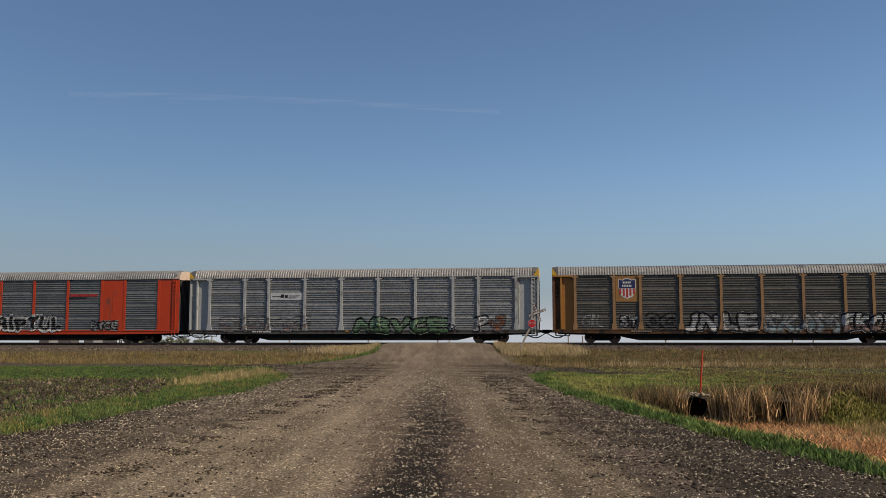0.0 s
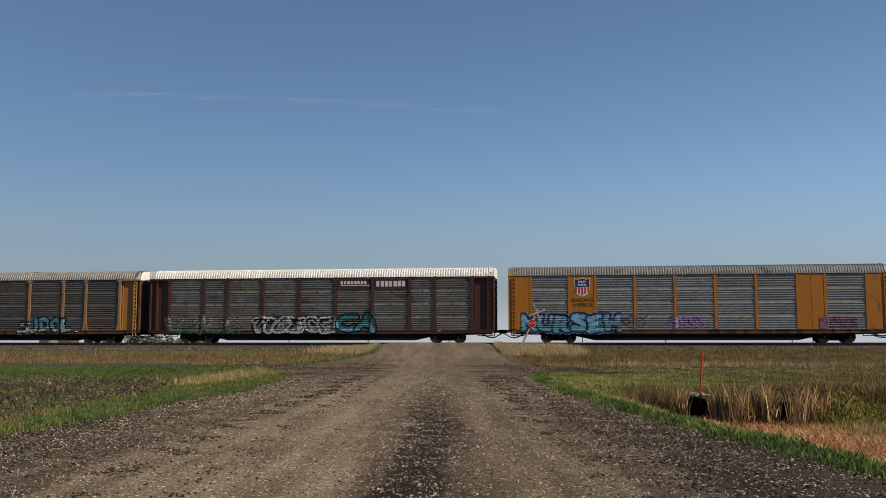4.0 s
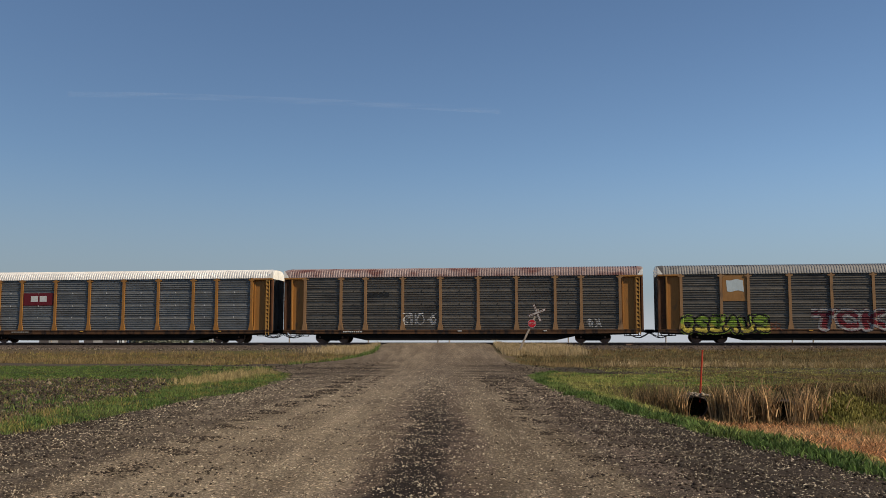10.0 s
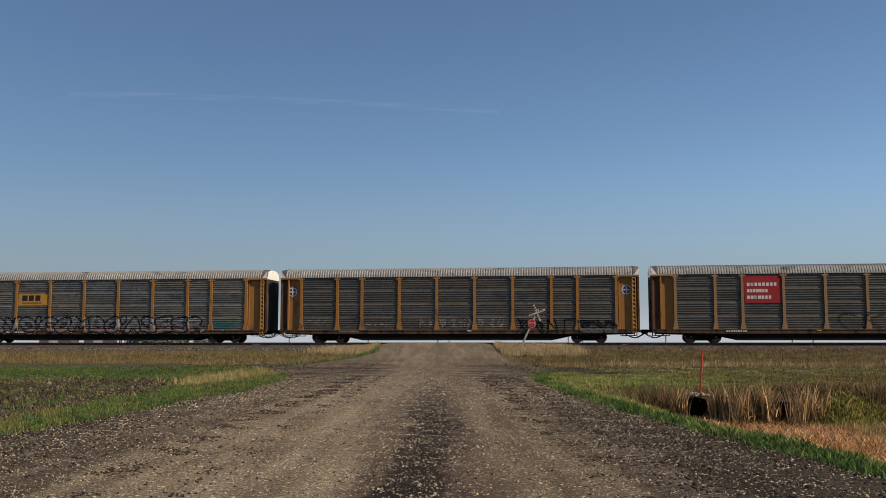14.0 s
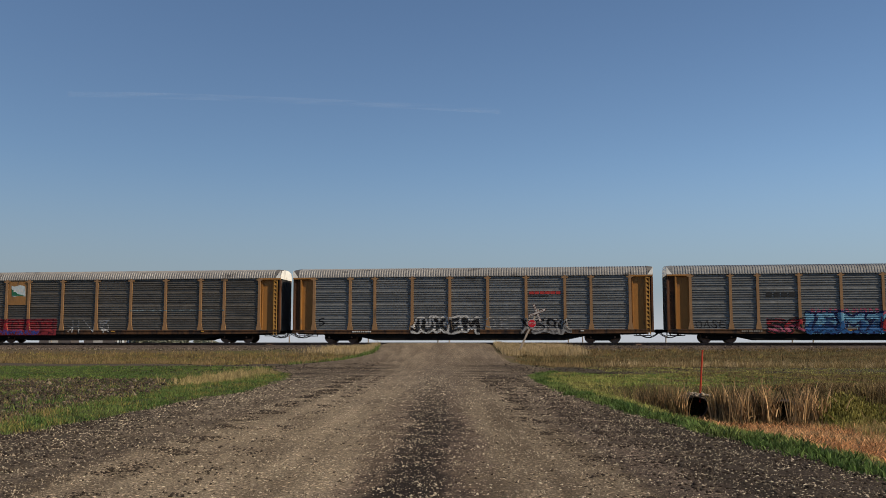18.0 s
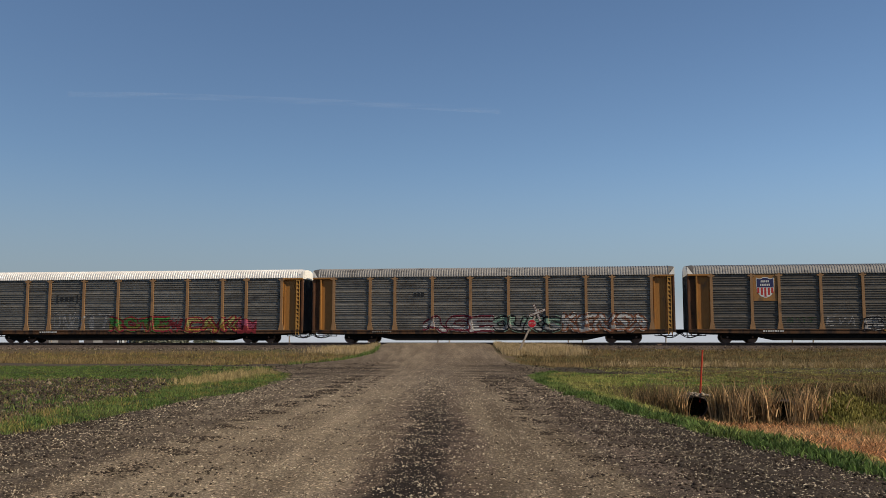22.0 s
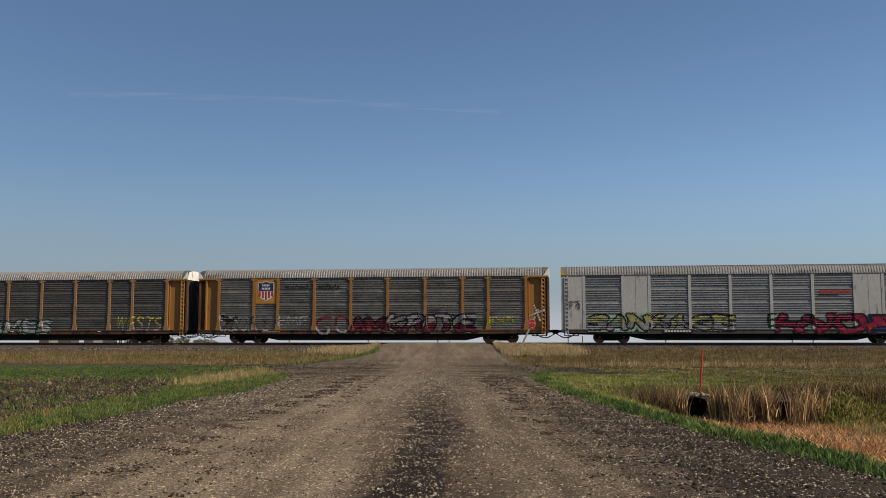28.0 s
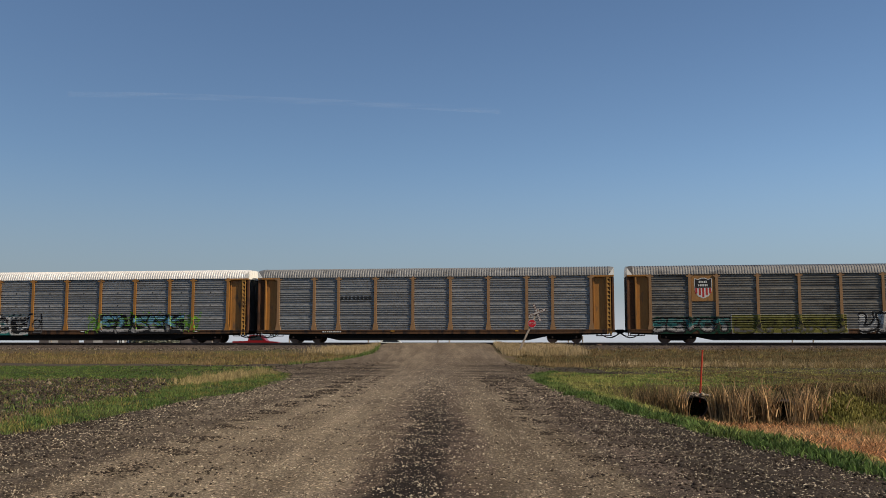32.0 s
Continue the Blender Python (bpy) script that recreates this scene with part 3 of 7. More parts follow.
def step_geo():
    """The stirrup step under the car's corner."""
    return Geo().box(HALF - 1.3, HALF - 0.2, -1.3, -1.24, 0.50, 0.56).box(HALF - 1.3, HALF - 1.25, -1.3, -1.24, 0.56, 0.8).box(HALF - 0.25, HALF - 0.2, -1.3, -1.24, 0.56, 0.8)


MESH = {}


def shared(name, geo_fn, *args):
    key = (name, args)
    if key not in MESH:
        MESH[key] = geo_fn(*args).mesh(name)
    return MESH[key]


TURN = pose(0, 0, 0, 0, 0, 180)


def autorack(label, posts, panels, roof, gable, ends=None, style="posts", plate=None, sill=None, mixed=None, cap=None):
    """A covered car carrier. style 'posts' has bare posts and recessed ends, 'plates' solid plates in the narrow bays and flush ends.
    plate: colour of the board in the upper half of the second bay."""
    car = new("autorack_car")
    tagged(car, label, "freight car", "cars of the freight train")
    flush = style == "plates"
    ends = ends or posts
    ochre = posts in (yel, tan) or ends is org and not flush
    cap = cap or (M_CAP if roof is R_LIGHT and not flush else None)
    sill = sill or SILL_BY.get(posts, posts)
    for turn in (Matrix.Identity(4), TURN):
        near = turn is not TURN
        part("side_sill", shared("side_sill", sill_geo), sill, car, "", turn)
        for i, x in enumerate(POSTS):
            mt = posts if not mixed or i in (1, 2, 8, 9) else mixed
            part("side_post", shared("side_post", post_geo, not flush), mt, car, "", turn @ pose(x if near else -x, 0, 0))
        for i, w in enumerate(BAYS):
            x = (POSTS[i] + POSTS[i + 1]) / 2
            x = x if near else -x
            if flush and w < 2:
                g = shared("plate", lambda: Geo().box(-0.87, 0.87, -SHEET_Y - 0.012, -SHEET_Y + 0.03, SILL_HI, EAVE - 0.02).box(-0.02, 0.02, -SHEET_Y - 0.022, -SHEET_Y - 0.012, SILL_HI, EAVE - 0.02))
                part("side_plate", g, posts, car, "", turn @ pose(x, 0, 0))
                continue
            for k in range(N_SHEET):
                if plate and near and i == 1 and k >= 2:
                    continue
                part("side_panel", shared("side_panel", sheet_geo, w, k > 0), panels, car, "", turn @ pose(x, 0, SILL_HI + k * SHEET_H))
            if plate and near and i == 1:
                g = shared("logo_board", lambda: Geo().chamfer(-0.86, 0.86, -SHEET_Y - 0.015, -SHEET_Y + 0.05, SILL_HI + 2 * SHEET_H, EAVE - 0.02, 0.012))
                part("logo_board", g, plate, car, "painted board for the emblem", pose(x, 0, 0))
        for flip in (1, -1):
            m = turn @ Matrix.Diagonal((flip, 1, 1, 1))
            left = flip < 0
            for k, (nm, _, kind) in enumerate(END_KINDS[flush, left]):
                part(nm, shared(nm, end_mesh, flush, left, k), M_SHADED_RUST if kind == "rusty" and ochre else ends, car, "", m)
            if flush:
                part("ladder", shared("ladder", ladder_geo, False), ends, car, "", m @ Matrix.Translation((0, -0.02, 0)))
            else:
                part("ladder", shared("ladder", ladder_geo, left), (M_SHADED_RUST if left else M_SUNLIT_LADDER) if ochre else ends, car, "", m)
        part("gable", shared("gable", gable_geo), gable, car, "", turn)
        part("roof_cap", shared("roof_cap", cap_geo), cap or roof, car, "", turn)
        for flip in (1, -1):
            part("end_door", shared("end_door", door_geo), M_ENDDOOR, car, "", turn @ Matrix.Diagonal((1, flip, 1, 1)))
        part("coupler", shared("coupler", coupler_geo), M_IRON, car, "", turn)
        for hy in (-0.9, -0.45, 0.35):
            part("brake_hose", shared("brake_hose", hose_geo, hy), M_IRON, car, "", turn)
        for flip in (1, -1):
            part("stirrup_step", shared("stirrup_step", step_geo), M_IRON, car, "", turn @ Matrix.Diagonal((flip, 1, 1, 1)))
        tr = part("truck", shared("truck", truck_geo), M_IRON, car, "black cast steel bogie", pose((HALF - 3.75) * (1 if near else -1), 0, 0))
        for a in (-0.9, 0.9):
            w = part("wheelset", shared("wheelset", wheelset_geo), M_STEEL, tr, "", pose(a, 0, WHEEL_R))
            WHEELS.append((w, a))
    part("underframe", shared("underframe", frame_geo), M_IRON, car)
    part("roof", shared("roof", roof_geo), roof, car)
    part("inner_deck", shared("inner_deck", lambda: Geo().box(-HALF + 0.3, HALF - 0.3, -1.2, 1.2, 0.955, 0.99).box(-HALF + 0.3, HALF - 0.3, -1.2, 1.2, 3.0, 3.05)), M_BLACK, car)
    CARS.append(car)
    return car


WHEELS, CARS, SILL_BY = [], [], {}
END_KINDS = {(fl, lf): end_parts(fl, lf) for fl in (False, True) for lf in (False, True)}
# rust brown, darkened for the shade in the ladder corners
M_SHADED_RUST = paint((0.10, 0.042, 0.018), 0, 0.75, (0.03, 0.018, 0.012), 0.5)
M_CAP = paint((0.11, 0.10, 0.09), 0.2, 0.6)
# the ends' yellow made brighter, as sunlight on the proud ladder
M_SUNLIT_LADDER = paint((0.40, 0.21, 0.05))
M_ENDDOOR = paint((0.05, 0.048, 0.047), 0.0, 0.7)
YELLOW, TAN, GREYP, BROWN, REDO, ORANGE, SILVER = (0.27, 0.122, 0.028), (0.24, 0.135, 0.062), (0.31, 0.31, 0.30), (0.055, 0.02, 0.017), (0.40, 0.04, 0.01), (0.30, 0.112, 0.012), (0.36, 0.345, 0.32)
Z_DARK, Z_MID, Z_BLUE, Z_LIGHT = (0.092, 0.080, 0.064), (0.14, 0.128, 0.108), (0.138, 0.139, 0.134), (0.205, 0.203, 0.197)
R_GREY, R_LIGHT, R_WHITE, R_BROWN = galvanised((0.17, 0.165, 0.155)), galvanised((0.215, 0.2, 0.18)), galvanised((0.60, 0.57, 0.52), (0.3, 0.26, 0.22), 0.66), galvanised((0.24, 0.17, 0.15), (0.11, 0.04, 0.03), 0.5)
W_GABLE, Y_GABLE, O_GABLE = paint((0.74, 0.71, 0.64), 0.0), paint((0.5, 0.29, 0.03)), paint((0.5, 0.38, 0.3))

UNIT = 21.36                          # metres that the train rolls in a second half-way through
LEFT = [-18.6577, -17.322, -15.9778, -14.6494, -13.3163, -11.9707, -10.644, -9.3169, -7.9751, -6.636, -5.2906, -3.9474, -2.6004, -1.262, 0.1029, 1.4469, 2.7892, 4.1342, 5.467, 6.8065, 8.1446, 9.4959, 10.8353, 12.175, 13.515, 14.8453, 16.1854]


def rolled(t):
    """How far the train has rolled at t, in units, from where it is half-way through."""
    s = t - 16.0
    return s + Q2 * s ** 2 + Q3 * s ** 3 + Q4 * s ** 4

# ---- grass, reeds, soil and stones ----
RNG = np.random.default_rng(7)


def scatter(n, x0, x1, y0, y1, keep):
    """Random places in a rectangle for which keep(x, y) exceeds a random number."""
    x, y = RNG.uniform(x0, x1, n), RNG.uniform(y0, y1, n)
    k = RNG.uniform(0, 1, n) < keep(x, y)
    return x[k], y[k]


def blades(name, x, y, height, width, lean, mat, label, category, flat=0.0, base=None, aim=None):
    """Bent leaves standing at x, y: five corners and three faces each."""
    n = len(x)
    z = land(x, y) if base is None else base
    h = height if np.ndim(height) else RNG.uniform(0.6, 1.15, n) * height
    a = RNG.uniform(0, 6.283, n)
    t = RNG.uniform(0, 6.283, n) if aim is None else aim + RNG.normal(0, 0.6, n)
    ln = RNG.uniform(0.25, 1.0, n) * lean
    if flat:
        ln = RNG.uniform(flat, 1.24, n)
    w = RNG.uniform(0.6, 1.2, n) * width / 2
    dx, dy = np.cos(a) * w, np.sin(a) * w
    lx, ly = np.cos(t) * ln, np.sin(t) * ln
    z0 = z - 0.03
    up = np.sqrt(np.clip(1 - (ln * 0.8) ** 2, 0.04, 1))
    p = np.empty((n, 5, 3))
    p[:, 0] = np.stack([x - dx, y - dy, z0], 1)
    p[:, 1] = np.stack([x + dx, y + dy, z0], 1)
    mx, my, mz = x + lx * h * 0.35, y + ly * h * 0.35, z + h * 0.6 * up
    p[:, 2] = np.stack([mx - dx * 0.8, my - dy * 0.8, mz], 1)
    p[:, 3] = np.stack([mx + dx * 0.8, my + dy * 0.8, mz], 1)
    p[:, 4] = np.stack([x + lx * h, y + ly * h, z + h * up], 1)
    i = np.arange(n)[:, None] * 5
    f = np.concatenate([i + np.array([[0, 1, 3]]), i + np.array([[0, 3, 2]]), i + np.array([[2, 3, 4]])], 0)
    ob = sheet(name, p.reshape(-1, 3), f, mat)
    return tagged(ob, label, category, kind="stuff")


def tufts(name, cx, cy, count, r, height, width, lean, mat, label, category):
    """Clumps of grass: leaves that spread outwards from each place in cx, cy."""
    n = len(cx)
    tall = np.repeat(RNG.uniform(0.55, 1.2, n), count)
    dx, dy = RNG.normal(0, 1, n * count), RNG.normal(0, 1, n * count)
    x, y = np.repeat(cx, count) + dx * r * tall, np.repeat(cy, count) + dy * r * tall
    h = height * tall * RNG.uniform(0.45, 1.1, n * count) * np.exp(-0.16 * (dx ** 2 + dy ** 2))
    return blades(name, x, y, h, width, lean, mat, label, category, aim=np.arctan2(dy, dx))


def leaf(name, base, second, vary=0.35, island=0.45):
    mt = material(name, base, 0.7, 0, vary, 3.0, 0.5, 0, second=second, coords="Object", island=island)
    bs = mt.node_tree.nodes["Principled BSDF"]
    bs.inputs["Specular IOR Level"].default_value = 0.15
    # light shines through thin leaves
    nd, ln = mt.node_tree.nodes, mt.node_tree.links
    tr, mx = nd.new("ShaderNodeBsdfTranslucent"), nd.new("ShaderNodeMixShader")
    ln.new(bs.inputs["Base Color"].links[0].from_socket, tr.inputs["Color"])
    mx.inputs[0].default_value = 0.28
    ln.new(bs.outputs[0], mx.inputs[1]), ln.new(tr.outputs[0], mx.inputs[2])
    ln.new(mx.outputs[0], nd["Material Output"].inputs["Surface"])
    return mt


G_GREEN = leaf("green_grass", (0.075, 0.125, 0.03), (0.15, 0.18, 0.05), island=0.8)
G_OLIVE = leaf("olive_grass", (0.20, 0.17, 0.045), (0.29, 0.23, 0.075), island=0.75)
G_LUSH = leaf("lush_weeds", (0.12, 0.19, 0.04), (0.2, 0.24, 0.06), island=0.8)
G_MOUND = leaf("short_sunlit_grass", (0.23, 0.245, 0.06), (0.35, 0.29, 0.10), island=0.8)
G_DRY = leaf("dry_grass", (0.26, 0.18, 0.085), (0.17, 0.125, 0.045))
G_TAN = leaf("pale_dry_grass", (0.41, 0.31, 0.175), (0.33, 0.25, 0.12))
G_GOLD = leaf("golden_grass", (0.36, 0.27, 0.125), (0.25, 0.2, 0.075))
G_BROWN = leaf("brown_grass", (0.18, 0.12, 0.055), (0.11, 0.085, 0.034), island=0.6)
G_STRAW = leaf("fallen_reed", (0.44, 0.20, 0.08), (0.55, 0.33, 0.16), island=0.9)
G_DARK = leaf("dark_leaf", (0.05, 0.036, 0.018), (0.08, 0.055, 0.025))
G_REED = leaf("reed_leaf", (0.42, 0.27, 0.13), (0.15, 0.09, 0.04), island=0.9)


def off_right(x, y):
    return x - road_right(y)


def off_left(x, y):
    return road_left(y) - x


def across(x, y):
    return x * math.sin(PSI) + (y - TRACK_Y) * math.cos(PSI)


def patchy(x, y, size, seed, lo=-0.3, hi=0.3):
    return smooth(lo, hi, waves(x, y, size, seed))


def turf(name, x0, x1, y0, y1, step, keep, mat, label):
    """The matted root layer under the grass, laid where keep(x, y) is over a half."""
    xs, ys = np.arange(x0, x1, step), np.arange(y0, y1, step)
    X, Y = np.meshgrid(xs, ys)
    f = np.asarray(grid_faces(len(xs), len(ys)))
    p = np.stack([X.ravel(), Y.ravel(), land(X.ravel(), Y.ravel()) + 0.012 + 0.012 * waves(X.ravel(), Y.ravel(), 0.7, 2)], 1)
    good = (keep(X.ravel(), Y.ravel()) > 0.5)[f].all(1)
    ob = sheet(name, p, f[good], mat)
    return tagged(ob, label, "grass", kind="stuff")


# green turf, its colour darkened for the shade between the grass blades
M_SHADED_TURF = material("shaded_matted_turf", (0.03, 0.042, 0.013), 0.95, 0, 0.6, 14.0, 1.6, 0.03, second=(0.05, 0.042, 0.016))
M_OLIVETURF = material("matted_olive_turf", (0.085, 0.066, 0.026), 0.95, 0, 0.6, 12.0, 1.2, 0.03, second=(0.035, 0.035, 0.012))
turf("right_verge_turf", 2.4, 7.4, 7, 40, 0.12, lambda x, y: smooth(0.0, 0.2, off_right(x, y) + 0.14 * waves(x, y, 0.9, 4)) * (1 - smooth(1.6, 2.6, off_right(x, y))), M_SHADED_TURF, "matted green turf under the road verge, darkened as shade between blades")
turf("ditch_side_turf", 3.2, 44, 26.8, 50, 0.3, lambda x, y: smooth(0.1, 0.5, off_right(x, y)) * (1 - smooth(-34.0, -32.6, across(x, y) + 0.8 * waves(x, y, 4.0, 6))), M_OLIVETURF, "matted olive turf beside the ditch")

# right verge: lush tufts along the road, then olive down into the ditch
x, y = scatter(16000, 2.6, 6.0, 6.8, 40, lambda x, y: smooth(0.0, 0.16, off_right(x, y) + 0.14 * waves(x, y, 0.9, 4)) * (1 - smooth(0.35, 0.72, off_right(x, y) + 0.2 * waves(x, y, 1.6))) * np.clip(20 / y, 0.4, 1) * (0.12 + 0.88 * patchy(x, y, 0.6, 8, -0.35, 0.35)))
tufts("verge_grass", x, y, 22, 0.07, 0.155, 0.021, 1.0, G_GREEN, "lush green grass along the gravel road's edge", "grass")
x, y = scatter(9000, 2.5, 6.6, 6.5, 40, lambda x, y: smooth(0.3, 0.6, off_right(x, y)) * (1 - smooth(0.9, 1.6, off_right(x, y) + 0.3 * waves(x, y, 1.1))) * np.clip(18 / y, 0.4, 1) * patchy(x, y, 0.8, 3, -0.5, 0.3))
tufts("verge_straw", x, y, 16, 0.08, 0.10, 0.012, 1.0, G_MOUND, "yellowed grass behind the green road verge", "grass")
x, y = scatter(2600, 2.2, 5.6, 6.8, 36, lambda x, y: smooth(-0.5, -0.05, off_right(x, y)) * (1 - smooth(0.0, 0.15, off_right(x, y))) * patchy(x, y, 0.7, 5, 0.0, 0.6))
tufts("stray_grass", x, y, 8, 0.035, 0.09, 0.009, 1.0, G_GREEN, "small grass tufts creeping onto the road's shoulder", "grass")
x, y = scatter(14000, 3.0, 10.5, 8, 34, lambda x, y: smooth(18, 22.5, y) * smooth(0.7, 1.2, off_right(x, y)) * (1 - smooth(2.4, 3.6, off_right(x, y))) * np.clip(18 / y, 0.4, 1) * patchy(x, y, 0.9, 6, -0.6, 0.2))
tufts("slope_grass", x, y, 16, 0.09, 0.16, 0.012, 0.9, G_MOUND, "yellow-green grass on the ditch's slope", "grass")
# right, between the culverts and the railway
x, y = scatter(26000, 3.2, 44, 26.5, 52, lambda x, y: smooth(0.1, 0.5, off_right(x, y)) * (1 - smooth(-34.0, -32.6, across(x, y) + 0.8 * waves(x, y, 4.0, 6))) * smooth(26.4, 27.6, y + 0.35 * (x - 8)))
g = patchy(x, y, 5.0, 2, -0.9, 0.1) * (1 - smooth(4.0, 11.0, off_right(x, y)))
k = RNG.uniform(0, 1, len(x)) < np.maximum(g, 1 - smooth(0.6, 1.8, off_right(x, y)))
gk = k & (waves(x, y, 2.0, 9) + RNG.uniform(-0.3, 0.3, len(x)) > 0.05)
tufts("mound_weeds", x[gk], y[gk], 16, 0.13, 0.10, 0.022, 1.0, G_LUSH, "bright green weeds on the field approach", "weeds")
mk = k & ~gk
tufts("mound_grass", x[mk], y[mk], 16, 0.13, 0.085, 0.018, 1.0, G_MOUND, "short green grass on the field approach", "grass")
r = RNG.uniform(0, 1, len(x))
r = 0.45 * r + 0.55 * patchy(x, y, 3.2, 4, -0.35, 0.45)
dk = ~k & (waves(x, y, 2.4, 6) > 0.28)
tufts("dark_weeds", x[dk], y[dk], 9, 0.12, 0.10, 0.02, 1.0, G_DARK, "dark withered weeds beside the ditch", "weeds")
k = k | dk
m = ~k & (r < 0.5)
tufts("olive_grass", x[m], y[m], 15, 0.13, 0.11, 0.018, 1.0, G_OLIVE, "olive-brown weeds beside the ditch", "grass")
m = ~k & (r >= 0.5)
tufts("brown_grass", x[m], y[m], 13, 0.11, 0.16, 0.016, 0.8, G_BROWN, "brown autumn grass beside the ditch", "grass")
x, y = scatter(9000, 9, 46, 36, 52, lambda x, y: smooth(-33.5, -32, across(x, y)) * (1 - smooth(-25.5, -24, across(x, y))) * patchy(x, y, 4.0, 5, 0.0, 0.5))
blades("track_weeds", x, y, 0.1, 0.016, 0.8, G_OLIVE, "sparse weeds on the dirt track", "weeds")
x, y = scatter(16000, 7, 34, 36, 54, lambda x, y: smooth(-34.5, -33, across(x, y)) * (1 - smooth(-25.2, -24.4, across(x, y))) * (1 - 0.85 * smooth(12, 26, x)) * (0.25 + 0.75 * patchy(x, y, 2.6, 8, -0.5, 0.2)))
k = RNG.uniform(0, 1, len(x)) < 0.45 + 0.4 * patchy(x, y, 3.5, 3)
tufts("track_grass", x[k], y[k], 14, 0.14, 0.11, 0.02, 1.0, G_MOUND, "green-yellow grass spreading over the dirt track", "grass")
tufts("track_weeds", x[~k], y[~k], 12, 0.13, 0.13, 0.02, 0.9, G_BROWN, "brown weeds spreading over the dirt track", "weeds")
# the railway's bank
bank_keep = lambda x, y: smooth(-0.8, 0.0, across(x, y) + np.where(x < 0, 20.2, 24.0)) * (1 - smooth(-1.5, 1.5, across(x, y) + np.where(x < 0, 11.2, 6.4))) * np.maximum(smooth(0.5, 1.5, off_right(x, y)), smooth(0.5, 1.5, off_left(x, y)))
x, y = scatter(24000, -44, 44, 44, 76, bank_keep)
v = across(x, y)
lft = x < 0
r = RNG.uniform(0, 1, len(x))
dry_ = np.where(lft, 0.22 + 0.3 * patchy(x, y, 4.0, 5, -0.4, 0.4) + 0.35 * (1 - smooth(-20, -15, v)), 0.05 + 0.5 * patchy(x, y, 6.0, 11, -0.2, 0.5) + 0.5 * (1 - smooth(-23.5, -18, v)))
m = r < dry_
m = m & (lft | (v < -20.5) | (waves(x, y, 2.2, 8) > 0.25))
tufts("bank_grass", x[m], y[m], 12, 0.13, 0.40, 0.020, 0.45, G_DRY, "golden-brown tall grass on the railway bank", "grass")
weed = waves(x, y, 5.0, 3) + RNG.uniform(-0.5, 0.5, len(x)) + np.where(lft, 0.0, 0.55)
weed = weed + 0.25
m = (r >= dry_) & np.where(lft, weed > 0.1, weed > -0.1)
tufts("bank_brown_weeds", x[m], y[m], 13, 0.16, 0.26, 0.024, 0.75, G_BROWN, "brown weeds on the railway bank", "grass")
m = (r >= dry_) & ~np.where(lft, weed > 0.1, weed > -0.1)
tufts("bank_olive_weeds", x[m], y[m], 13, 0.16, 0.24, 0.024, 0.8, G_OLIVE, "olive weeds on the railway bank", "grass")
x, y = scatter(5200, 8, 44, 44, 56, lambda x, y: smooth(-24.2, -23.4, across(x, y)) * (1 - smooth(-21.5, -18.5, across(x, y))) * (0.15 + 0.85 * patchy(x, y, 2.4, 6, -0.2, 0.4)))
tufts("bank_fringe", x, y, 9, 0.13, 0.46, 0.018, 0.45, G_TAN, "pale tall stems at the foot of the railway bank", "grass")
turf("bank_turf", -46, 46, 44, 76, 0.5, bank_keep, M_OLIVETURF, "matted olive turf on the railway bank")
# pale tufts at the corners of the crossing
x, y = scatter(60000, 3.4, 10.5, 52, 67, lambda x, y: smooth(0.5, 0.9, off_right(x, y)) * (1 - smooth(3.0, 6.8, off_right(x, y))) * patchy(x, y, 3, 3, -0.8, 0.1) * smooth(-13.5, -11.0, across(x, y)))
blades("tall_grass", x, y, 0.50, 0.02, 0.5, G_TAN, "tall pale dry grass round the crossing sign", "grass")
x, y = scatter(50000, -16, -3.6, 54, 69, lambda x, y: smooth(0.3, 0.8, off_left(x, y)) * (1 - smooth(1.5, 6, off_left(x, y))) * patchy(x, y, 3, 4, -0.8, 0.1) * smooth(-12.5, -10.5, across(x, y)))
blades("tall_grass", x, y, 0.38, 0.02, 0.5, G_TAN, "tall pale dry grass at the crossing's edge", "grass")
x, y = scatter(9000, -9, -3.6, 50, 66, lambda x, y: smooth(0.15, 0.4, off_left(x, y)) * (1 - smooth(0.8, 1.6, off_left(x, y))))
blades("verge_grass", x, y, 0.26, 0.02, 0.6, G_GREEN, "green grass at the crossing's edge", "grass")


# left: green strip round the ploughed field
def in_field(x, y):
    """1 inside the ploughed corner of the field."""
    return smooth(-0.4, 0.5, off_left(x, y) - (1.55 + 0.13 * (y - 14)) + 0.35 * waves(x, y, 3.0, 5)) * (1 - smooth(33.0, 35.0, y + 0.08 * x + 0.8 * waves(x, y, 6.0, 1))) * smooth(-40, -15, y)


turf("left_verge_turf", -30, -4.6, 10, 51, 0.18, lambda x, y: smooth(0.0, 0.25, off_left(x, y) + 0.2 * waves(x, y, 1.1, 4)) * (1 - in_field(x, y)) * (1 - smooth(-26.5, -25.0, across(x, y))), M_SHADED_TURF, "matted green turf between road and field, darkened as shade between blades")
x, y = scatter(46000, -30, -4.6, 9, 51, lambda x, y: smooth(0.0, 0.25, off_left(x, y) + 0.2 * waves(x, y, 1.1, 4)) * (1 - in_field(x, y)) * (1 - smooth(-26.5, -25.0, across(x, y))) * np.clip(24 / y, 0.55, 1) * (0.35 + 0.65 * patchy(x, y, 0.9, 6, -0.6, 0.1)))
dry_patch = np.exp(-(((x + 8.2) / 1.5) ** 2 + ((y - 36) / 5.5) ** 2)) + 0.38 * (1 - smooth(14.0, 18.0, y)) * patchy(x, y, 1.5, 2)
yel_ = 0.06 + 0.75 * dry_patch + 0.2 * patchy(x, y, 2.2, 7) * (1 - smooth(34, 38, y))
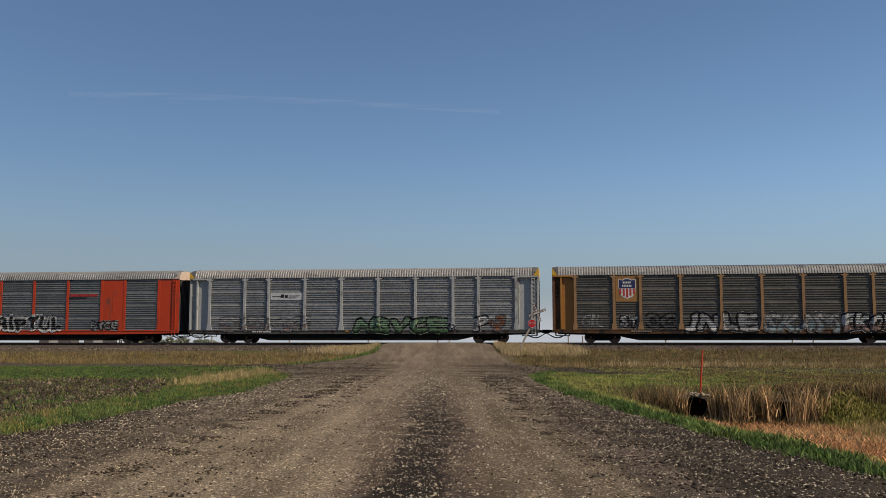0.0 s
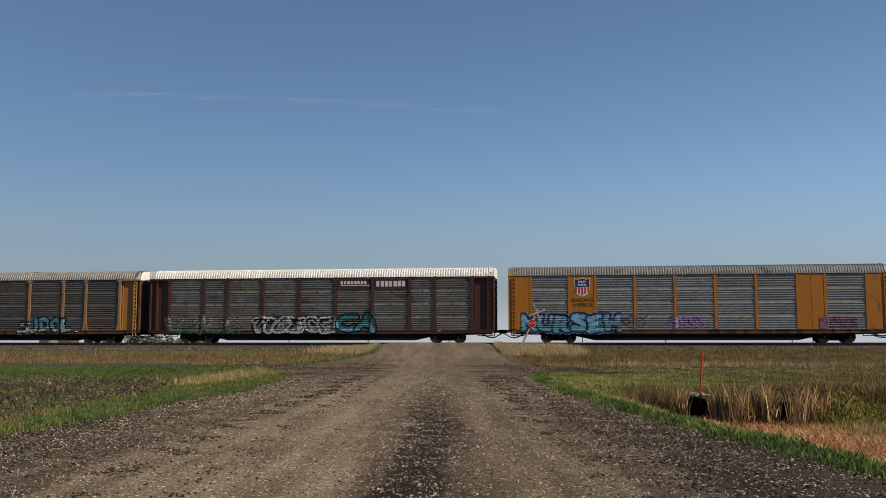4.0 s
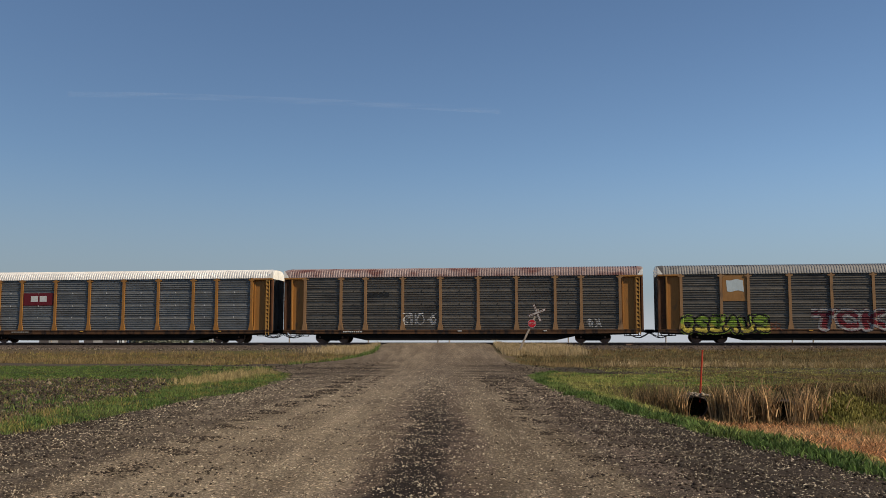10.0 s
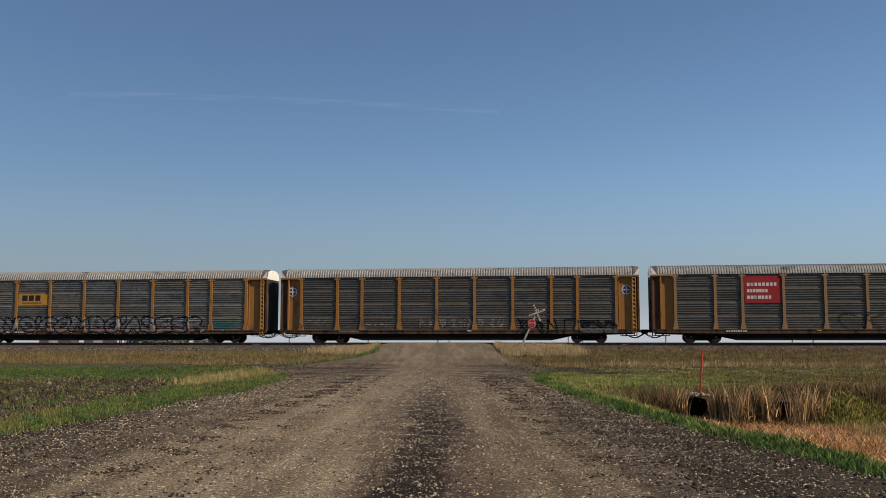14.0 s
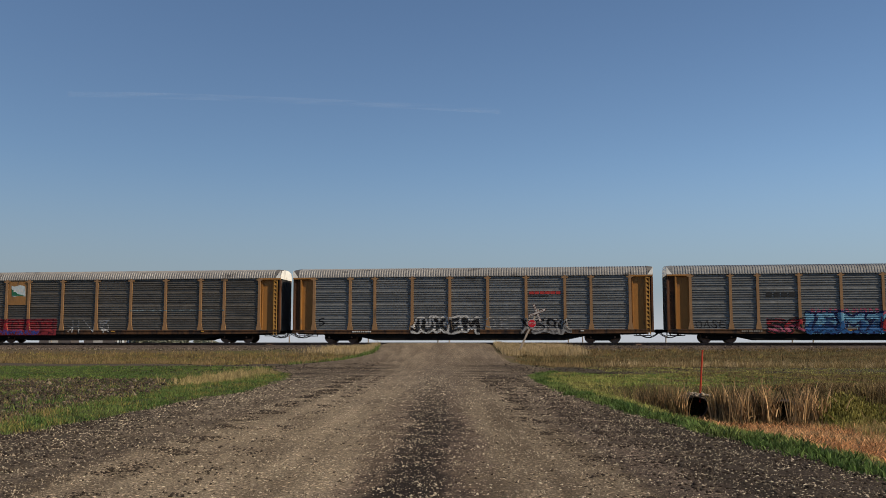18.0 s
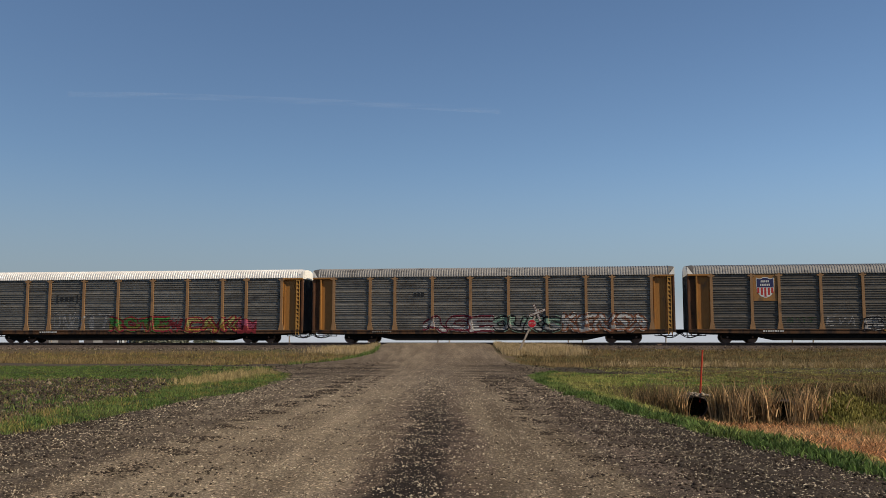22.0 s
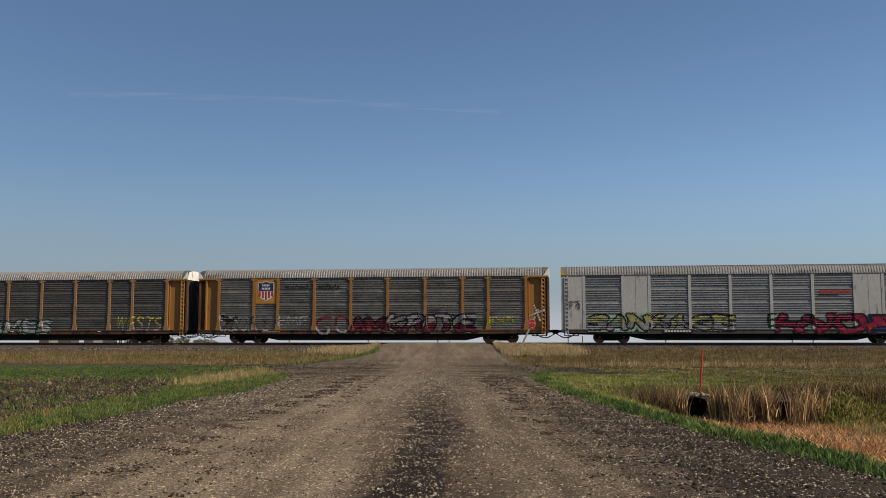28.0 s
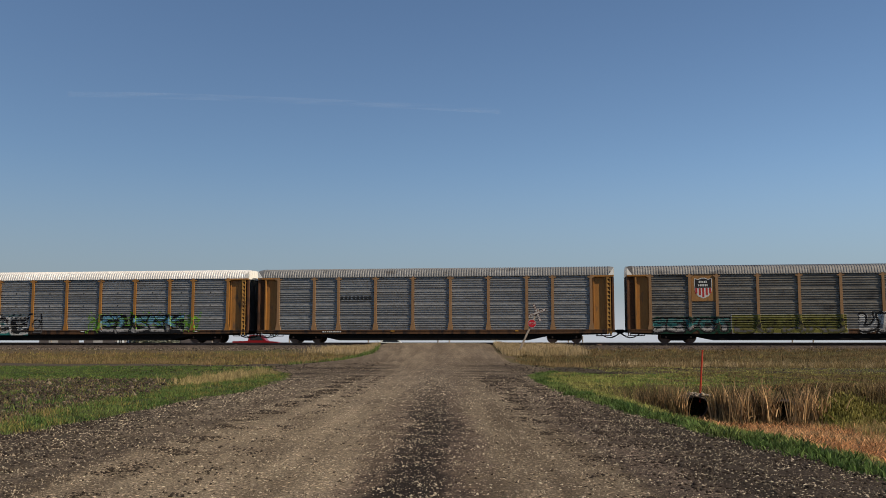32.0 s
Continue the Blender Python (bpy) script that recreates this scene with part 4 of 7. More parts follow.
m = RNG.uniform(0, 1, len(x)) > yel_
tufts("verge_grass", x[m], y[m], 18, 0.085, 0.135, 0.012, 0.95, G_GREEN, "fresh green grass between road and field", "grass")
tufts("yellowing_grass", x[~m], y[~m], 15, 0.08, 0.15, 0.010, 0.8, G_OLIVE, "yellowing grass beside the field", "grass")
x, y = scatter(2400, -13, -6, 29, 44, lambda x, y: np.clip(np.exp(-(((x + 8.2) / 1.1) ** 2 + ((y - 36) / 4.5) ** 2)), 0, 1) * smooth(0.2, 0.6, off_left(x, y)))
tufts("dry_grass", x, y, 12, 0.08, 0.34, 0.014, 0.55, G_GOLD, "patch of golden dry grass", "grass")
x, y = scatter(60000, -46, -6, 12, 36, lambda x, y: in_field(x, y) * (0.22 + 0.6 * patchy(x, y, 3.0, 9, 0.1, 0.6) + 0.6 * (1 - smooth(14, 19, y))))
blades("field_stubble", x, y, 0.11, 0.011, 1.1, G_OLIVE, "weeds and stubble in the ploughed field", "weeds")
x, y = scatter(9000, -14, -5.4, 11.5, 20, lambda x, y: smooth(0.7, 1.4, off_left(x, y)) * (1 - smooth(15.5, 19, y)) * patchy(x, y, 1.2, 3, -0.2, 0.5))
blades("dry_tufts", x, y, 0.2, 0.009, 0.7, G_DRY, "dry straw tufts at the field's corner", "grass")


def lumps(name, x, y, size, mat, label, category, squash=0.6, lift=0.25, base=None):
    """Rough stones or clods: six corners, eight faces each."""
    n = len(x)
    z = land(x, y) if base is None else base
    d = np.array([[1, 0, 0], [0, 1, 0], [-1, 0, 0], [0, -1, 0], [0, 0, 1], [0, 0, -1.0]])
    f = np.array([[0, 1, 4], [1, 2, 4], [2, 3, 4], [3, 0, 4], [1, 0, 5], [2, 1, 5], [3, 2, 5], [0, 3, 5]])
    a = RNG.uniform(0, 6.283, n)
    c, s = np.cos(a), np.sin(a)
    v = d[None] * RNG.uniform(0.6, 1.25, (n, 6, 1)) + RNG.uniform(-0.25, 0.25, (n, 6, 3))
    v[:, :, 2] *= squash
    vx = v[:, :, 0] * c[:, None] - v[:, :, 1] * s[:, None]
    vy = v[:, :, 0] * s[:, None] + v[:, :, 1] * c[:, None]
    v = np.stack([vx, vy, v[:, :, 2]], 2) * size[:, None, None]
    v += np.stack([x, y, z + size * squash * lift], 1)[:, None, :]
    ob = sheet(name, v.reshape(-1, 3), (np.arange(n)[:, None, None] * 6 + f[None]).reshape(-1, 3), mat)
    return tagged(ob, label, category, kind="stuff")


M_CLOD = material("dark_clods", (0.036, 0.027, 0.021), 0.95, 0, 0.4, 9.0, 1.0, 0.02, island=0.4, second=(0.055, 0.041, 0.028))
x, y = scatter(150000, -40, -6, 12, 37, lambda x, y: in_field(x, y) * np.clip(20 / y, 0.35, 1))
k = RNG.uniform(0, 1, len(x)) < 0.16
lumps("ploughed_clods", x[~k], y[~k], (0.012 + 0.075 * RNG.uniform(0, 1, (~k).sum()) ** 2.6) * np.clip(y[~k] / 20, 1, 1.5), M_CLOD, "dark turned clods of the ploughed field", "soil")
M_DRYCLOD = material("dried_clods", (0.12, 0.094, 0.066), 0.95, 0, 0.4, 9.0, 1.0, 0.02, island=0.9, second=(0.05, 0.038, 0.028))
lumps("dried_clods", x[k], y[k], (0.010 + 0.06 * RNG.uniform(0, 1, k.sum()) ** 2.6) * np.clip(y[k] / 20, 1, 1.5), M_DRYCLOD, "grey-brown dried clods of the ploughed field", "soil", 0.75, 0.5)

x, y = scatter(22000, -34, -6, 12, 37, lambda x, y: in_field(x, y) * patchy(x, y, 1.6, 2, -0.6, 0.4))
tx, ty = scatter(24000, -40, -6, 12, 37, lambda x, y: in_field(x, y) * patchy(x, y, 2.3, 1, -0.4, 0.4))
tufts("field_weeds", tx, ty, 10, 0.08, 0.14, 0.014, 0.9, G_GREEN, "green weeds among the ploughed clods", "weeds")
blades("straw_litter", x, y, 0.12, 0.010, 1.2, G_DRY, "straw lying over the ploughed clods", "straw", 0.8, base=land(x, y) + RNG.uniform(0.02, 0.09, len(x)))

M_PEBBLE = material("pebble", (0.40, 0.33, 0.23), 0.85, 0, 0.3, 20.0, 3.0, 0, island=0.8, second=(0.2, 0.155, 0.115))


M_CLODSTONE = material("dusty_rubble", (0.26, 0.22, 0.17), 0.9, 0, 0.3, 20.0, 3.0, 0, island=0.7, second=(0.12, 0.09, 0.07))


def road_z(x, y):
    s = np.clip((x - road_left(y) + 0.55) / (road_right(y) - road_left(y) + 1.1), 0, 1)
    return land(x, y) + 0.02 + 0.05 * (1 - (2 * s - 1) ** 2) - 0.05 * smooth(0.05, 0.0, np.minimum(s, 1 - s)) + 0.012 * waves(x, y, 1.7, 2.0) * (1 - smooth(18, 40, y))


def loose(x, y):
    """Loose stones gather in the middle ridge and at the sides."""
    w = 0.34 * np.exp(-((x + 0.45) / 0.5) ** 2) + 0.22 * smooth(1.4, 2.2, x) + 0.3 * (1 - smooth(-4.6, -3.6, x)) + 0.3 * np.exp(-((x + 3.3) / 0.3) ** 2) + 0.4
    return np.clip(w, 0, 1) * smooth(-0.3, 0.0, np.minimum(x - road_left(y), road_right(y) - x) + 0.1) * np.clip(13 / y, 0, 1) ** 1.9 * (1 - smooth(20, 60, y)) * (0.45 + 0.55 * patchy(x, y, 1.3, 3, -0.4, 0.3))


x, y = scatter(560000, -7.0, 5.0, 5.5, 58, loose)
lumps("road_gravel", x, y, (0.004 + 0.009 * RNG.uniform(0, 1, len(x)) ** 3) * np.clip(y / 16, 1, 1.5), M_PEBBLE, "pale loose pebbles strewn over the road", "gravel", 0.7, 0.3, road_z(x, y))

x, y = scatter(7000, -6.6, 4.4, 5.5, 22, lambda x, y: loose(x, y) * 0.8)
lumps("loose_stones", x, y, RNG.uniform(0.009, 0.018, len(x)), M_PEBBLE, "larger pale stones lying on the road", "gravel", 0.6, 0.3, road_z(x, y))
x, y = scatter(30000, -6.8, 4.6, 7, 34, lambda x, y: np.clip(0.25 + 0.6 * np.exp(-((x + 4.6) / 0.7) ** 2) + 0.5 * np.exp(-((x + 0.4) / 0.6) ** 2) + 0.4 * np.exp(-((x - 2.3) / 0.8) ** 2), 0, 1) * smooth(-0.2, 0.1, np.minimum(x - road_left(y), road_right(y) - x)) * np.clip(10 / y, 0, 1) * (0.2 + 0.8 * patchy(x, y, 1.1, 7, -0.3, 0.4)))
lumps("coarse_gravel", x, y, (0.006 + 0.014 * RNG.uniform(0, 1, len(x)) ** 2) * np.clip(y / 14, 0.9, 1.6), M_PEBBLE, "coarse pale gravel lying loose on the road", "gravel", 0.7, 0.35, road_z(x, y))
# low ridges of crumbled earth that tyres pushed up
rx_ = np.concatenate([RNG.normal(c, w, n) for c, w, n in ((-3.05, 0.16, 9000), (-2.2, 0.1, 2500), (1.55, 0.18, 7000), (2.35, 0.22, 7000))])
rw_ = RNG.uniform(6, 34, len(rx_)) ** 1.0
rx_ = rx_ + 0.22 * waves(rw_, rw_ * 0.1, 4.0, 1.0) + 0.1 * waves(rw_, rw_, 1.3, 2.0)
k = (RNG.uniform(0, 1, len(rx_)) < np.clip(12 / rw_, 0, 1)) & (patchy(rx_ * 0.3, rw_, 1.7, 3, -0.2, 0.3) > RNG.uniform(0, 1, len(rx_)))
x, y = rx_[k], rw_[k]
lumps("earth_ridges", x, y, (0.006 + 0.022 * RNG.uniform(0, 1, len(x)) ** 2) * np.clip(y / 14, 0.9, 1.7), M_CLOD, "ridges of dark crumbled earth along the wheel tracks", "gravel", 0.55, 0.15, road_z(x, y))
x, y = scatter(90000, -6.9, 4.8, 5.5, 40, lambda x, y: loose(x, y) * (0.3 + 0.7 * np.clip(smooth(1.2, 2.2, x) + 1 - smooth(-4.4, -3.2, x) + np.exp(-((x + 0.4) / 0.5) ** 2), 0, 1)))
lumps("dirt_crumbs", x, y, (0.005 + 0.017 * RNG.uniform(0, 1, len(x)) ** 2) * np.where((x < -3.6) | (x > 2.0), 1.6, 1.0), M_CLOD, "dark crumbs of earth on the road", "gravel", 0.6, 0.2, road_z(x, y))

x, y = scatter(9000, -16, 15, 34, 56, lambda x, y: (smooth(-34, -31, across(x, y)) * (1 - smooth(-23, -20.8, across(x, y)))) * (0.25 + 0.75 * patchy(x, y, 2.0, 4, -0.3, 0.4)) * ((x < -3.4) | (x > 3.0)))
k = RNG.uniform(0, 1, len(x)) < 0.16
z = np.maximum(land(x, y) + 0.03, np.where((x > road_left(y)) & (x < road_right(y)), road_z(x, y), -9))
lumps("junction_stones", x[k], y[k], RNG.uniform(0.012, 0.024, k.sum()), M_PEBBLE, "pale stones where the dirt tracks meet the road", "gravel", 0.6, 0.3, z[k])
lumps("junction_clods", x[~k], y[~k], RNG.uniform(0.02, 0.07, (~k).sum()), M_CLOD, "dark clods where the dirt tracks meet the road", "soil", 0.5, 0.2, z[~k])

# ditch: fallen reeds lie on the floor, dry reed clumps stand before the culverts
x, y = scatter(90000, 4.4, 18, 8, 27, lambda x, y: smooth(-0.3, 0.5, off_right(x, y) - np.interp(y, [9, 17, 22], [0.75, 1.25, 2.6])) * (1 - smooth(9.5, 12, off_right(x, y))) * np.clip(14 / y, 0.4, 1))
blades("fallen_reeds", x, y, 0.2, 0.018, 1.2, G_STRAW, "rust-coloured fallen reeds on the ditch floor", "reeds", 0.9)


def clump(cx, cy, r, n):
    return RNG.normal(cx, r, n), RNG.normal(cy, r * 0.8, n)


cl = [(7.36, 25.35, 0.07), (7.5, 25.2, 0.10), (5.7, 25.6, 0.16), (6.1, 25.5, 0.14), (6.4, 25.45, 0.10), (7.72, 25.0, 0.10), (7.95, 24.8, 0.12), (8.45, 25.2, 0.12), (8.55, 24.8, 0.08), (8.75, 24.95, 0.07), (9.2, 24.75, 0.06), (9.45, 24.8, 0.09), (9.9, 24.85, 0.14), (9.65, 24.9, 0.08), (9.8, 25.3, 0.14)]
xs, ys = zip(*[clump(a, b, r, int(30 + 330 * r)) for a, b, r in cl])
x, y = np.concatenate(xs), np.concatenate(ys)
top = np.concatenate([RNG.uniform(-0.75, 0.10 + 0.35 * RNG.uniform(0, 1), len(q)) for q in xs])
blades("reed_stand", x, y, np.maximum(0.25, top - land(x, y)), 0.034, 0.42, G_REED, "standing dry reeds in front of the culverts", "reeds")
x, y = scatter(130, 7.5, 11.2, 24.3, 25.2, lambda x, y: np.full(len(x), 0.5))
blades("broken_reeds", x, y, 0.5, 0.03, 1.1, G_REED, "broken reeds leaning across the culvert's mouth", "reeds", 0.7, base=land(x, y) + RNG.uniform(0.0, 0.5, len(x)))
x, y = scatter(6000, 4.9, 12.5, 25.1, 26.9, lambda x, y: smooth(2.0, 2.6, off_right(x, y)) * (np.abs(x - 6.95) > 0.42) * (np.abs(x - 9.1) > 0.4))
k = RNG.uniform(0, 1, len(x)) < 0.35
top = np.maximum(0.12, RNG.uniform(-0.5, 0.08, len(x)) - land(x, y))
# dark leaves stand in for the shadowed gaps behind the reeds
blades("rotten_reeds", x[k], y[k], top[k], 0.03, 0.5, G_DARK, "reeds along the culverts' bank, coloured dark as shade behind the stand", "reeds")
blades("brown_reeds", x[~k], y[~k], top[~k] * 1.15, 0.024, 0.45, G_BROWN, "brown weeds between the reeds", "reeds")
x, y = scatter(3000, 4.8, 13, 24.2, 26.3, lambda x, y: 0.8 * smooth(2.0, 2.6, off_right(x, y)))
blades("reed_undergrowth", x, y, 0.22, 0.018, 0.7, G_BROWN, "brown undergrowth among the reeds", "reeds")

# a green shrub in the ditch
x, y = 10.3 + RNG.gamma(2.0, 0.42, 9000) - 0.45, RNG.normal(25.0, 0.4, 9000)
h = (0.66 + 0.2 * waves(x, y, 0.5, 3)) * np.exp(-(((x - 10.6) / 1.0) ** 2 + ((y - 25.0) / 0.6) ** 2)) * RNG.uniform(0.15, 1, len(x))
M_SHRUB = leaf("shrub_leaf", (0.16, 0.16, 0.035), (0.25, 0.21, 0.06), island=0.8)
blades("shrub", x, y, 0.07, 0.026, 1.0, M_SHRUB, "low yellow-green shrub at the ditch", "shrub", base=land(x, y) + h)
x, y = scatter(2600, 9.2, 20, 19.5, 26.5, lambda x, y: smooth(6.4, 7.6, off_right(x, y) + 0.6 * waves(x, y, 1.7)) * 0.9)
k = patchy(x, y, 1.8, 3, -0.3, 0.3) > RNG.uniform(0, 1, len(x))
tufts("ditch_grass", x[k], y[k], 16, 0.11, 0.28, 0.013, 0.8, G_OLIVE, "yellow-green grass on the far ditch side", "grass")
tufts("ditch_straw", x[~k], y[~k], 14, 0.11, 0.30, 0.012, 0.75, G_GOLD, "golden dry grass on the far ditch side", "grass")

# loose ballast on the shoulder of the track bed
x, y = scatter(30000, -42, 42, 58, 80, lambda x, y: smooth(-9.5, -7.0, across(x, y)) * (1 - smooth(-2.4, -2.0, across(x, y))) * np.maximum(smooth(0.2, 0.8, off_right(x, y)), smooth(0.2, 0.8, off_left(x, y))))
z = np.maximum(land(x, y), np.interp(across(x, y), [-9.5, -4.2, -2.0], [-9, RAIL_Z - 0.75, RAIL_Z - 0.21]))
M_BALLSTONE = material("ballast_stone", (0.13, 0.105, 0.085), 0.95, 0, 0.4, 20.0, 2.0, 0, island=0.9, second=(0.07, 0.055, 0.042))
lumps("ballast_stones", x, y, RNG.uniform(0.025, 0.07, len(x)), M_BALLSTONE, "grey-brown broken stone beside the rails", "ballast", 0.8, 0.4, z)

# ---- signs, culverts and small things ----
M_WHITE = paint((0.36, 0.34, 0.32), 0, 0.5, (0.25, 0.2, 0.15), 0.62)
M_SIGNRED = paint((0.36, 0.012, 0.02), 0, 0.45, (0.2, 0.03, 0.03), 0.7)
M_SIGNDARK = paint((0.07, 0.028, 0.022), 0, 0.6)
M_WOOD = material("grey_wood", (0.30, 0.25, 0.2), 0.85, 0, 0.3, 18.0, 2.0, 0.004, stretch=(1, 1, 0.15))
M_ROD = paint((0.42, 0.04, 0.015), 0, 0.5, (0.2, 0.05, 0.03), 0.66)
# near-black colour for the shade within the culverts' mouths
M_PIPE_SHADE = material("shaded_pipe_inside", (0.012, 0.010, 0.009), 0.9, 0, 0.4, 12.0, 2.0)
M_CULVERT = material("galvanised_culvert", (0.06, 0.052, 0.045), 0.8, 0.1, 0.3, 9.0, 2.0, second=(0.09, 0.06, 0.04))

crossbuck = new("crossbuck_sign")
cx, cy = 4.84, 61.0
crossbuck.matrix_basis = pose(cx, cy, ground_z(cx, cy) - 0.02, 0, 25.5, 0)
tagged(crossbuck, "leaning railway crossing sign with red octagon below", "crossing sign")
part("post", Geo().chamfer(-0.06, 0.06, -0.05, 0.05, -0.3, 3.3, 0.01), M_WOOD, crossbuck, "grey weathered wooden post")
for k, a in enumerate((43, -47)):
    m = pose(0, -0.075 - 0.03 * k, 3.05, 0, a, 0)
    b = part("blade", Geo().chamfer(-0.6, 0.6, -0.012, 0.012, -0.085, 0.085, 0.004), M_SIGNDARK, crossbuck, "crossing blade with worn lettering", m)
    part("blade_face", Geo().chamfer(-0.565, 0.565, -0.0165, -0.0125, -0.055, 0.055, 0.001), M_WHITE, b, "weathered white face")
    for q in (-0.48, -0.32, 0.12, 0.29):
        part("lettering_bar", Geo().box(q, q + 0.13, -0.020, -0.017, -0.022, 0.022), M_SIGNDARK, b)
oct_ = [(0.265 * math.cos(radians(22.5 + 45 * i)), 0.265 * math.sin(radians(22.5 + 45 * i))) for i in range(8)]
ring = [(p[0] * 1.07, p[1] * 1.07) for p in oct_]
stop = part("stop_plate", Geo().prism(ring, -0.09, -0.075), M_WHITE, crossbuck, "white-edged octagonal plate", pose(0, 0, 2.27, 0, -25.5, 0))
part("red_face", Geo().prism(oct_, -0.095, -0.091), M_SIGNRED, stop, "red octagon face")


def words(text, size, mat, parent, m, label=""):
    """Flat lettering as a mesh part, standing upright and facing -y."""
    cu = bpy.data.curves.new("lettering", "FONT")
    cu.body, cu.size, cu.align_x, cu.align_y, cu.extrude, cu.resolution_u = text, size, "CENTER", "CENTER", 0.002, 3
    tmp = bpy.data.objects.new("lettering", cu)
    me = bpy.data.meshes.new_from_object(tmp)
    bpy.data.objects.remove(tmp)
    me.materials.clear()
    me.transform(Matrix.Rotation(radians(90), 4, "X"))
    return part("lettering", me, mat, parent, label, m)


words("STOP", 0.19, M_WHITE, stop, pose(0, -0.099, 0), "white lettering")


def crushed(r, a, y):
    """A point on a round pipe whose crown is pressed flat."""
    s = math.sin(a)
    return (r * math.cos(a) * (1 + 0.16 * s), y, r * s * (0.8 if s > 0 else 1.1))


def culvert(x, y, z, turn, r, length, label):
    """A corrugated steel pipe that opens towards -y."""
    thing = new("culvert_pipe")
    thing.matrix_basis = pose(x, y, z, 0, 0, turn)
    tagged(thing, label, "culvert")
    n, rows = 28, int(length / 0.05)
    # the inner wall is a second skin that carries the mouth's shade as colour
    for inner in (0, 1):
        g, pts = Geo(), []
        for i in range(rows + 1):
            rr = r - 0.02 * inner + 0.010 * math.sin(i * 1.57)
            pts += [crushed(rr, 6.2832 * k / n, i * 0.05) for k in range(n)]
        g.add(pts, [(i * n + k, i * n + (k + 1) % n, (i + 1) * n + (k + 1) % n, (i + 1) * n + k) for i in range(rows) for k in range(n)])
        part("lining" if inner else "pipe", g, M_PIPE_SHADE if inner else M_CULVERT, thing, "inside coloured dark for the shade in the pipe" if inner else "")
    lip = Geo()
    for k in range(n):
        a, b = 6.2832 * k / n, 6.2832 * (k + 1) / n
        lip.tube(crushed(r, a, 0), crushed(r, b, 0), 0.02, 6)
    part("rim", lip, M_CULVERT, thing, "rolled steel rim")
    return thing


culvert(6.92, 25.7, -0.49, -14, 0.31, 5.0, "dark open corrugated steel culvert pipe in the bank")
culvert(9.1, 25.15, -0.62, -27, 0.36, 5.0, "corrugated steel culvert pipe half hidden by reeds")
x, y = RNG.normal(6.98, 0.2, 60), RNG.normal(25.85, 0.1, 60)
lumps("rubble", x, y, RNG.uniform(0.03, 0.08, 60), M_CLODSTONE, "pale stones heaped on the culvert's rim", "stones", base=np.full(60, -0.2) + RNG.uniform(-0.04, 0.05, 60))

rod = new("marker_rod")
rod.matrix_basis = pose(7.23, 26.4, -0.25, 0, 4.5, 0)
tagged(rod, "thin red marker rod standing over the culvert", "marker post")
part("shaft", Geo().tube((0, 0, -0.2), (0, 0, 1.25), 0.028, 8, 0.024), M_ROD, rod)
part("cap", Geo().tube((0, 0, 1.25), (0, 0, 1.28), 0.034, 8), M_ROD, rod, "dark red cap")

# posts of the right-of-way fence behind the track
for u in (-33, -26.5, -19, -12.5, -6, -0.4, 0.5, 9.8, 10.9, 17.2, 26.5, 28, 35, 41):
    p = Vector((0, TRACK_Y + 17, 0)) + u * 1.22 * ALONG
    post = part("fence_post", Geo().tube((0, 0, -0.3), (0, 0, 1.75), 0.07, 7, 0.06), M_WOOD, None, "", pose(p.x, p.y, ground_z(p.x, p.y)))
    tagged(post, "weathered fence post behind the railway", "fence post", "fence posts behind the track")

# far shelterbelt and farm buildings on the left
# leaf colour is paled to hold the haze of the distance
M_HAZYLEAF = leaf("hazed_foliage", (0.21, 0.22, 0.165), (0.25, 0.24, 0.18))
M_GLASS = paint((0.02, 0.025, 0.03), 0.0, 0.08)
M_SHED = paint((0.10, 0.085, 0.08), 0, 0.7)


def tree(x, y, h, wide, seed):
    thing = new("tree")
    thing.matrix_basis = pose(x, y, ground_z(x, y))
    tagged(thing, "low bushy tree of a distant shelterbelt", "tree", "distant trees")
    r = np.random.default_rng(seed)
    g = Geo().tube((0, 0, -0.2), (0, 0, h * 0.5), 0.16, 7, 0.08)
    for i in range(5):
        a = 1.256 * i + r.uniform(-0.3, 0.3)
        g.tube((0, 0, h * (0.15 + 0.06 * i)), (wide * 0.3 * math.cos(a), wide * 0.3 * math.sin(a), h * (0.5 + 0.07 * i)), 0.07, 5, 0.03)
    part("trunk", g, M_TIE, thing)
    n = 900
    d = r.normal(0, 1, (n, 3))
    d /= np.linalg.norm(d, axis=1)[:, None]
    q = d * (r.uniform(0.3, 1, n) ** 0.5 * (0.75 + 0.25 * np.sin(d[:, 0] * 5 + seed) * np.cos(d[:, 2] * 6)))[:, None] * np.array([wide / 2, wide / 2, h * 0.46]) + np.array([0, 0, h * 0.54])
    s = r.uniform(0.12, 0.3, (n, 1))
    a, b = r.normal(0, 1, (n, 3)) * s, r.normal(0, 1, (n, 3)) * s
    v = np.stack([q - a, q + b, q + a, q - b], 1).reshape(-1, 3)
    crown = sheet("crown", v, np.arange(4 * n).reshape(-1, 4), M_HAZYLEAF)
    crown.parent = thing


rt = random.Random(5)
for i in range(12):
    tree(-87 + i * 2.2 + rt.uniform(-0.8, 0.8), 262 + rt.uniform(-6, 6), (3.6 - 0.17 * i) * rt.uniform(0.8, 1.1), rt.uniform(3.0, 4.4), i)


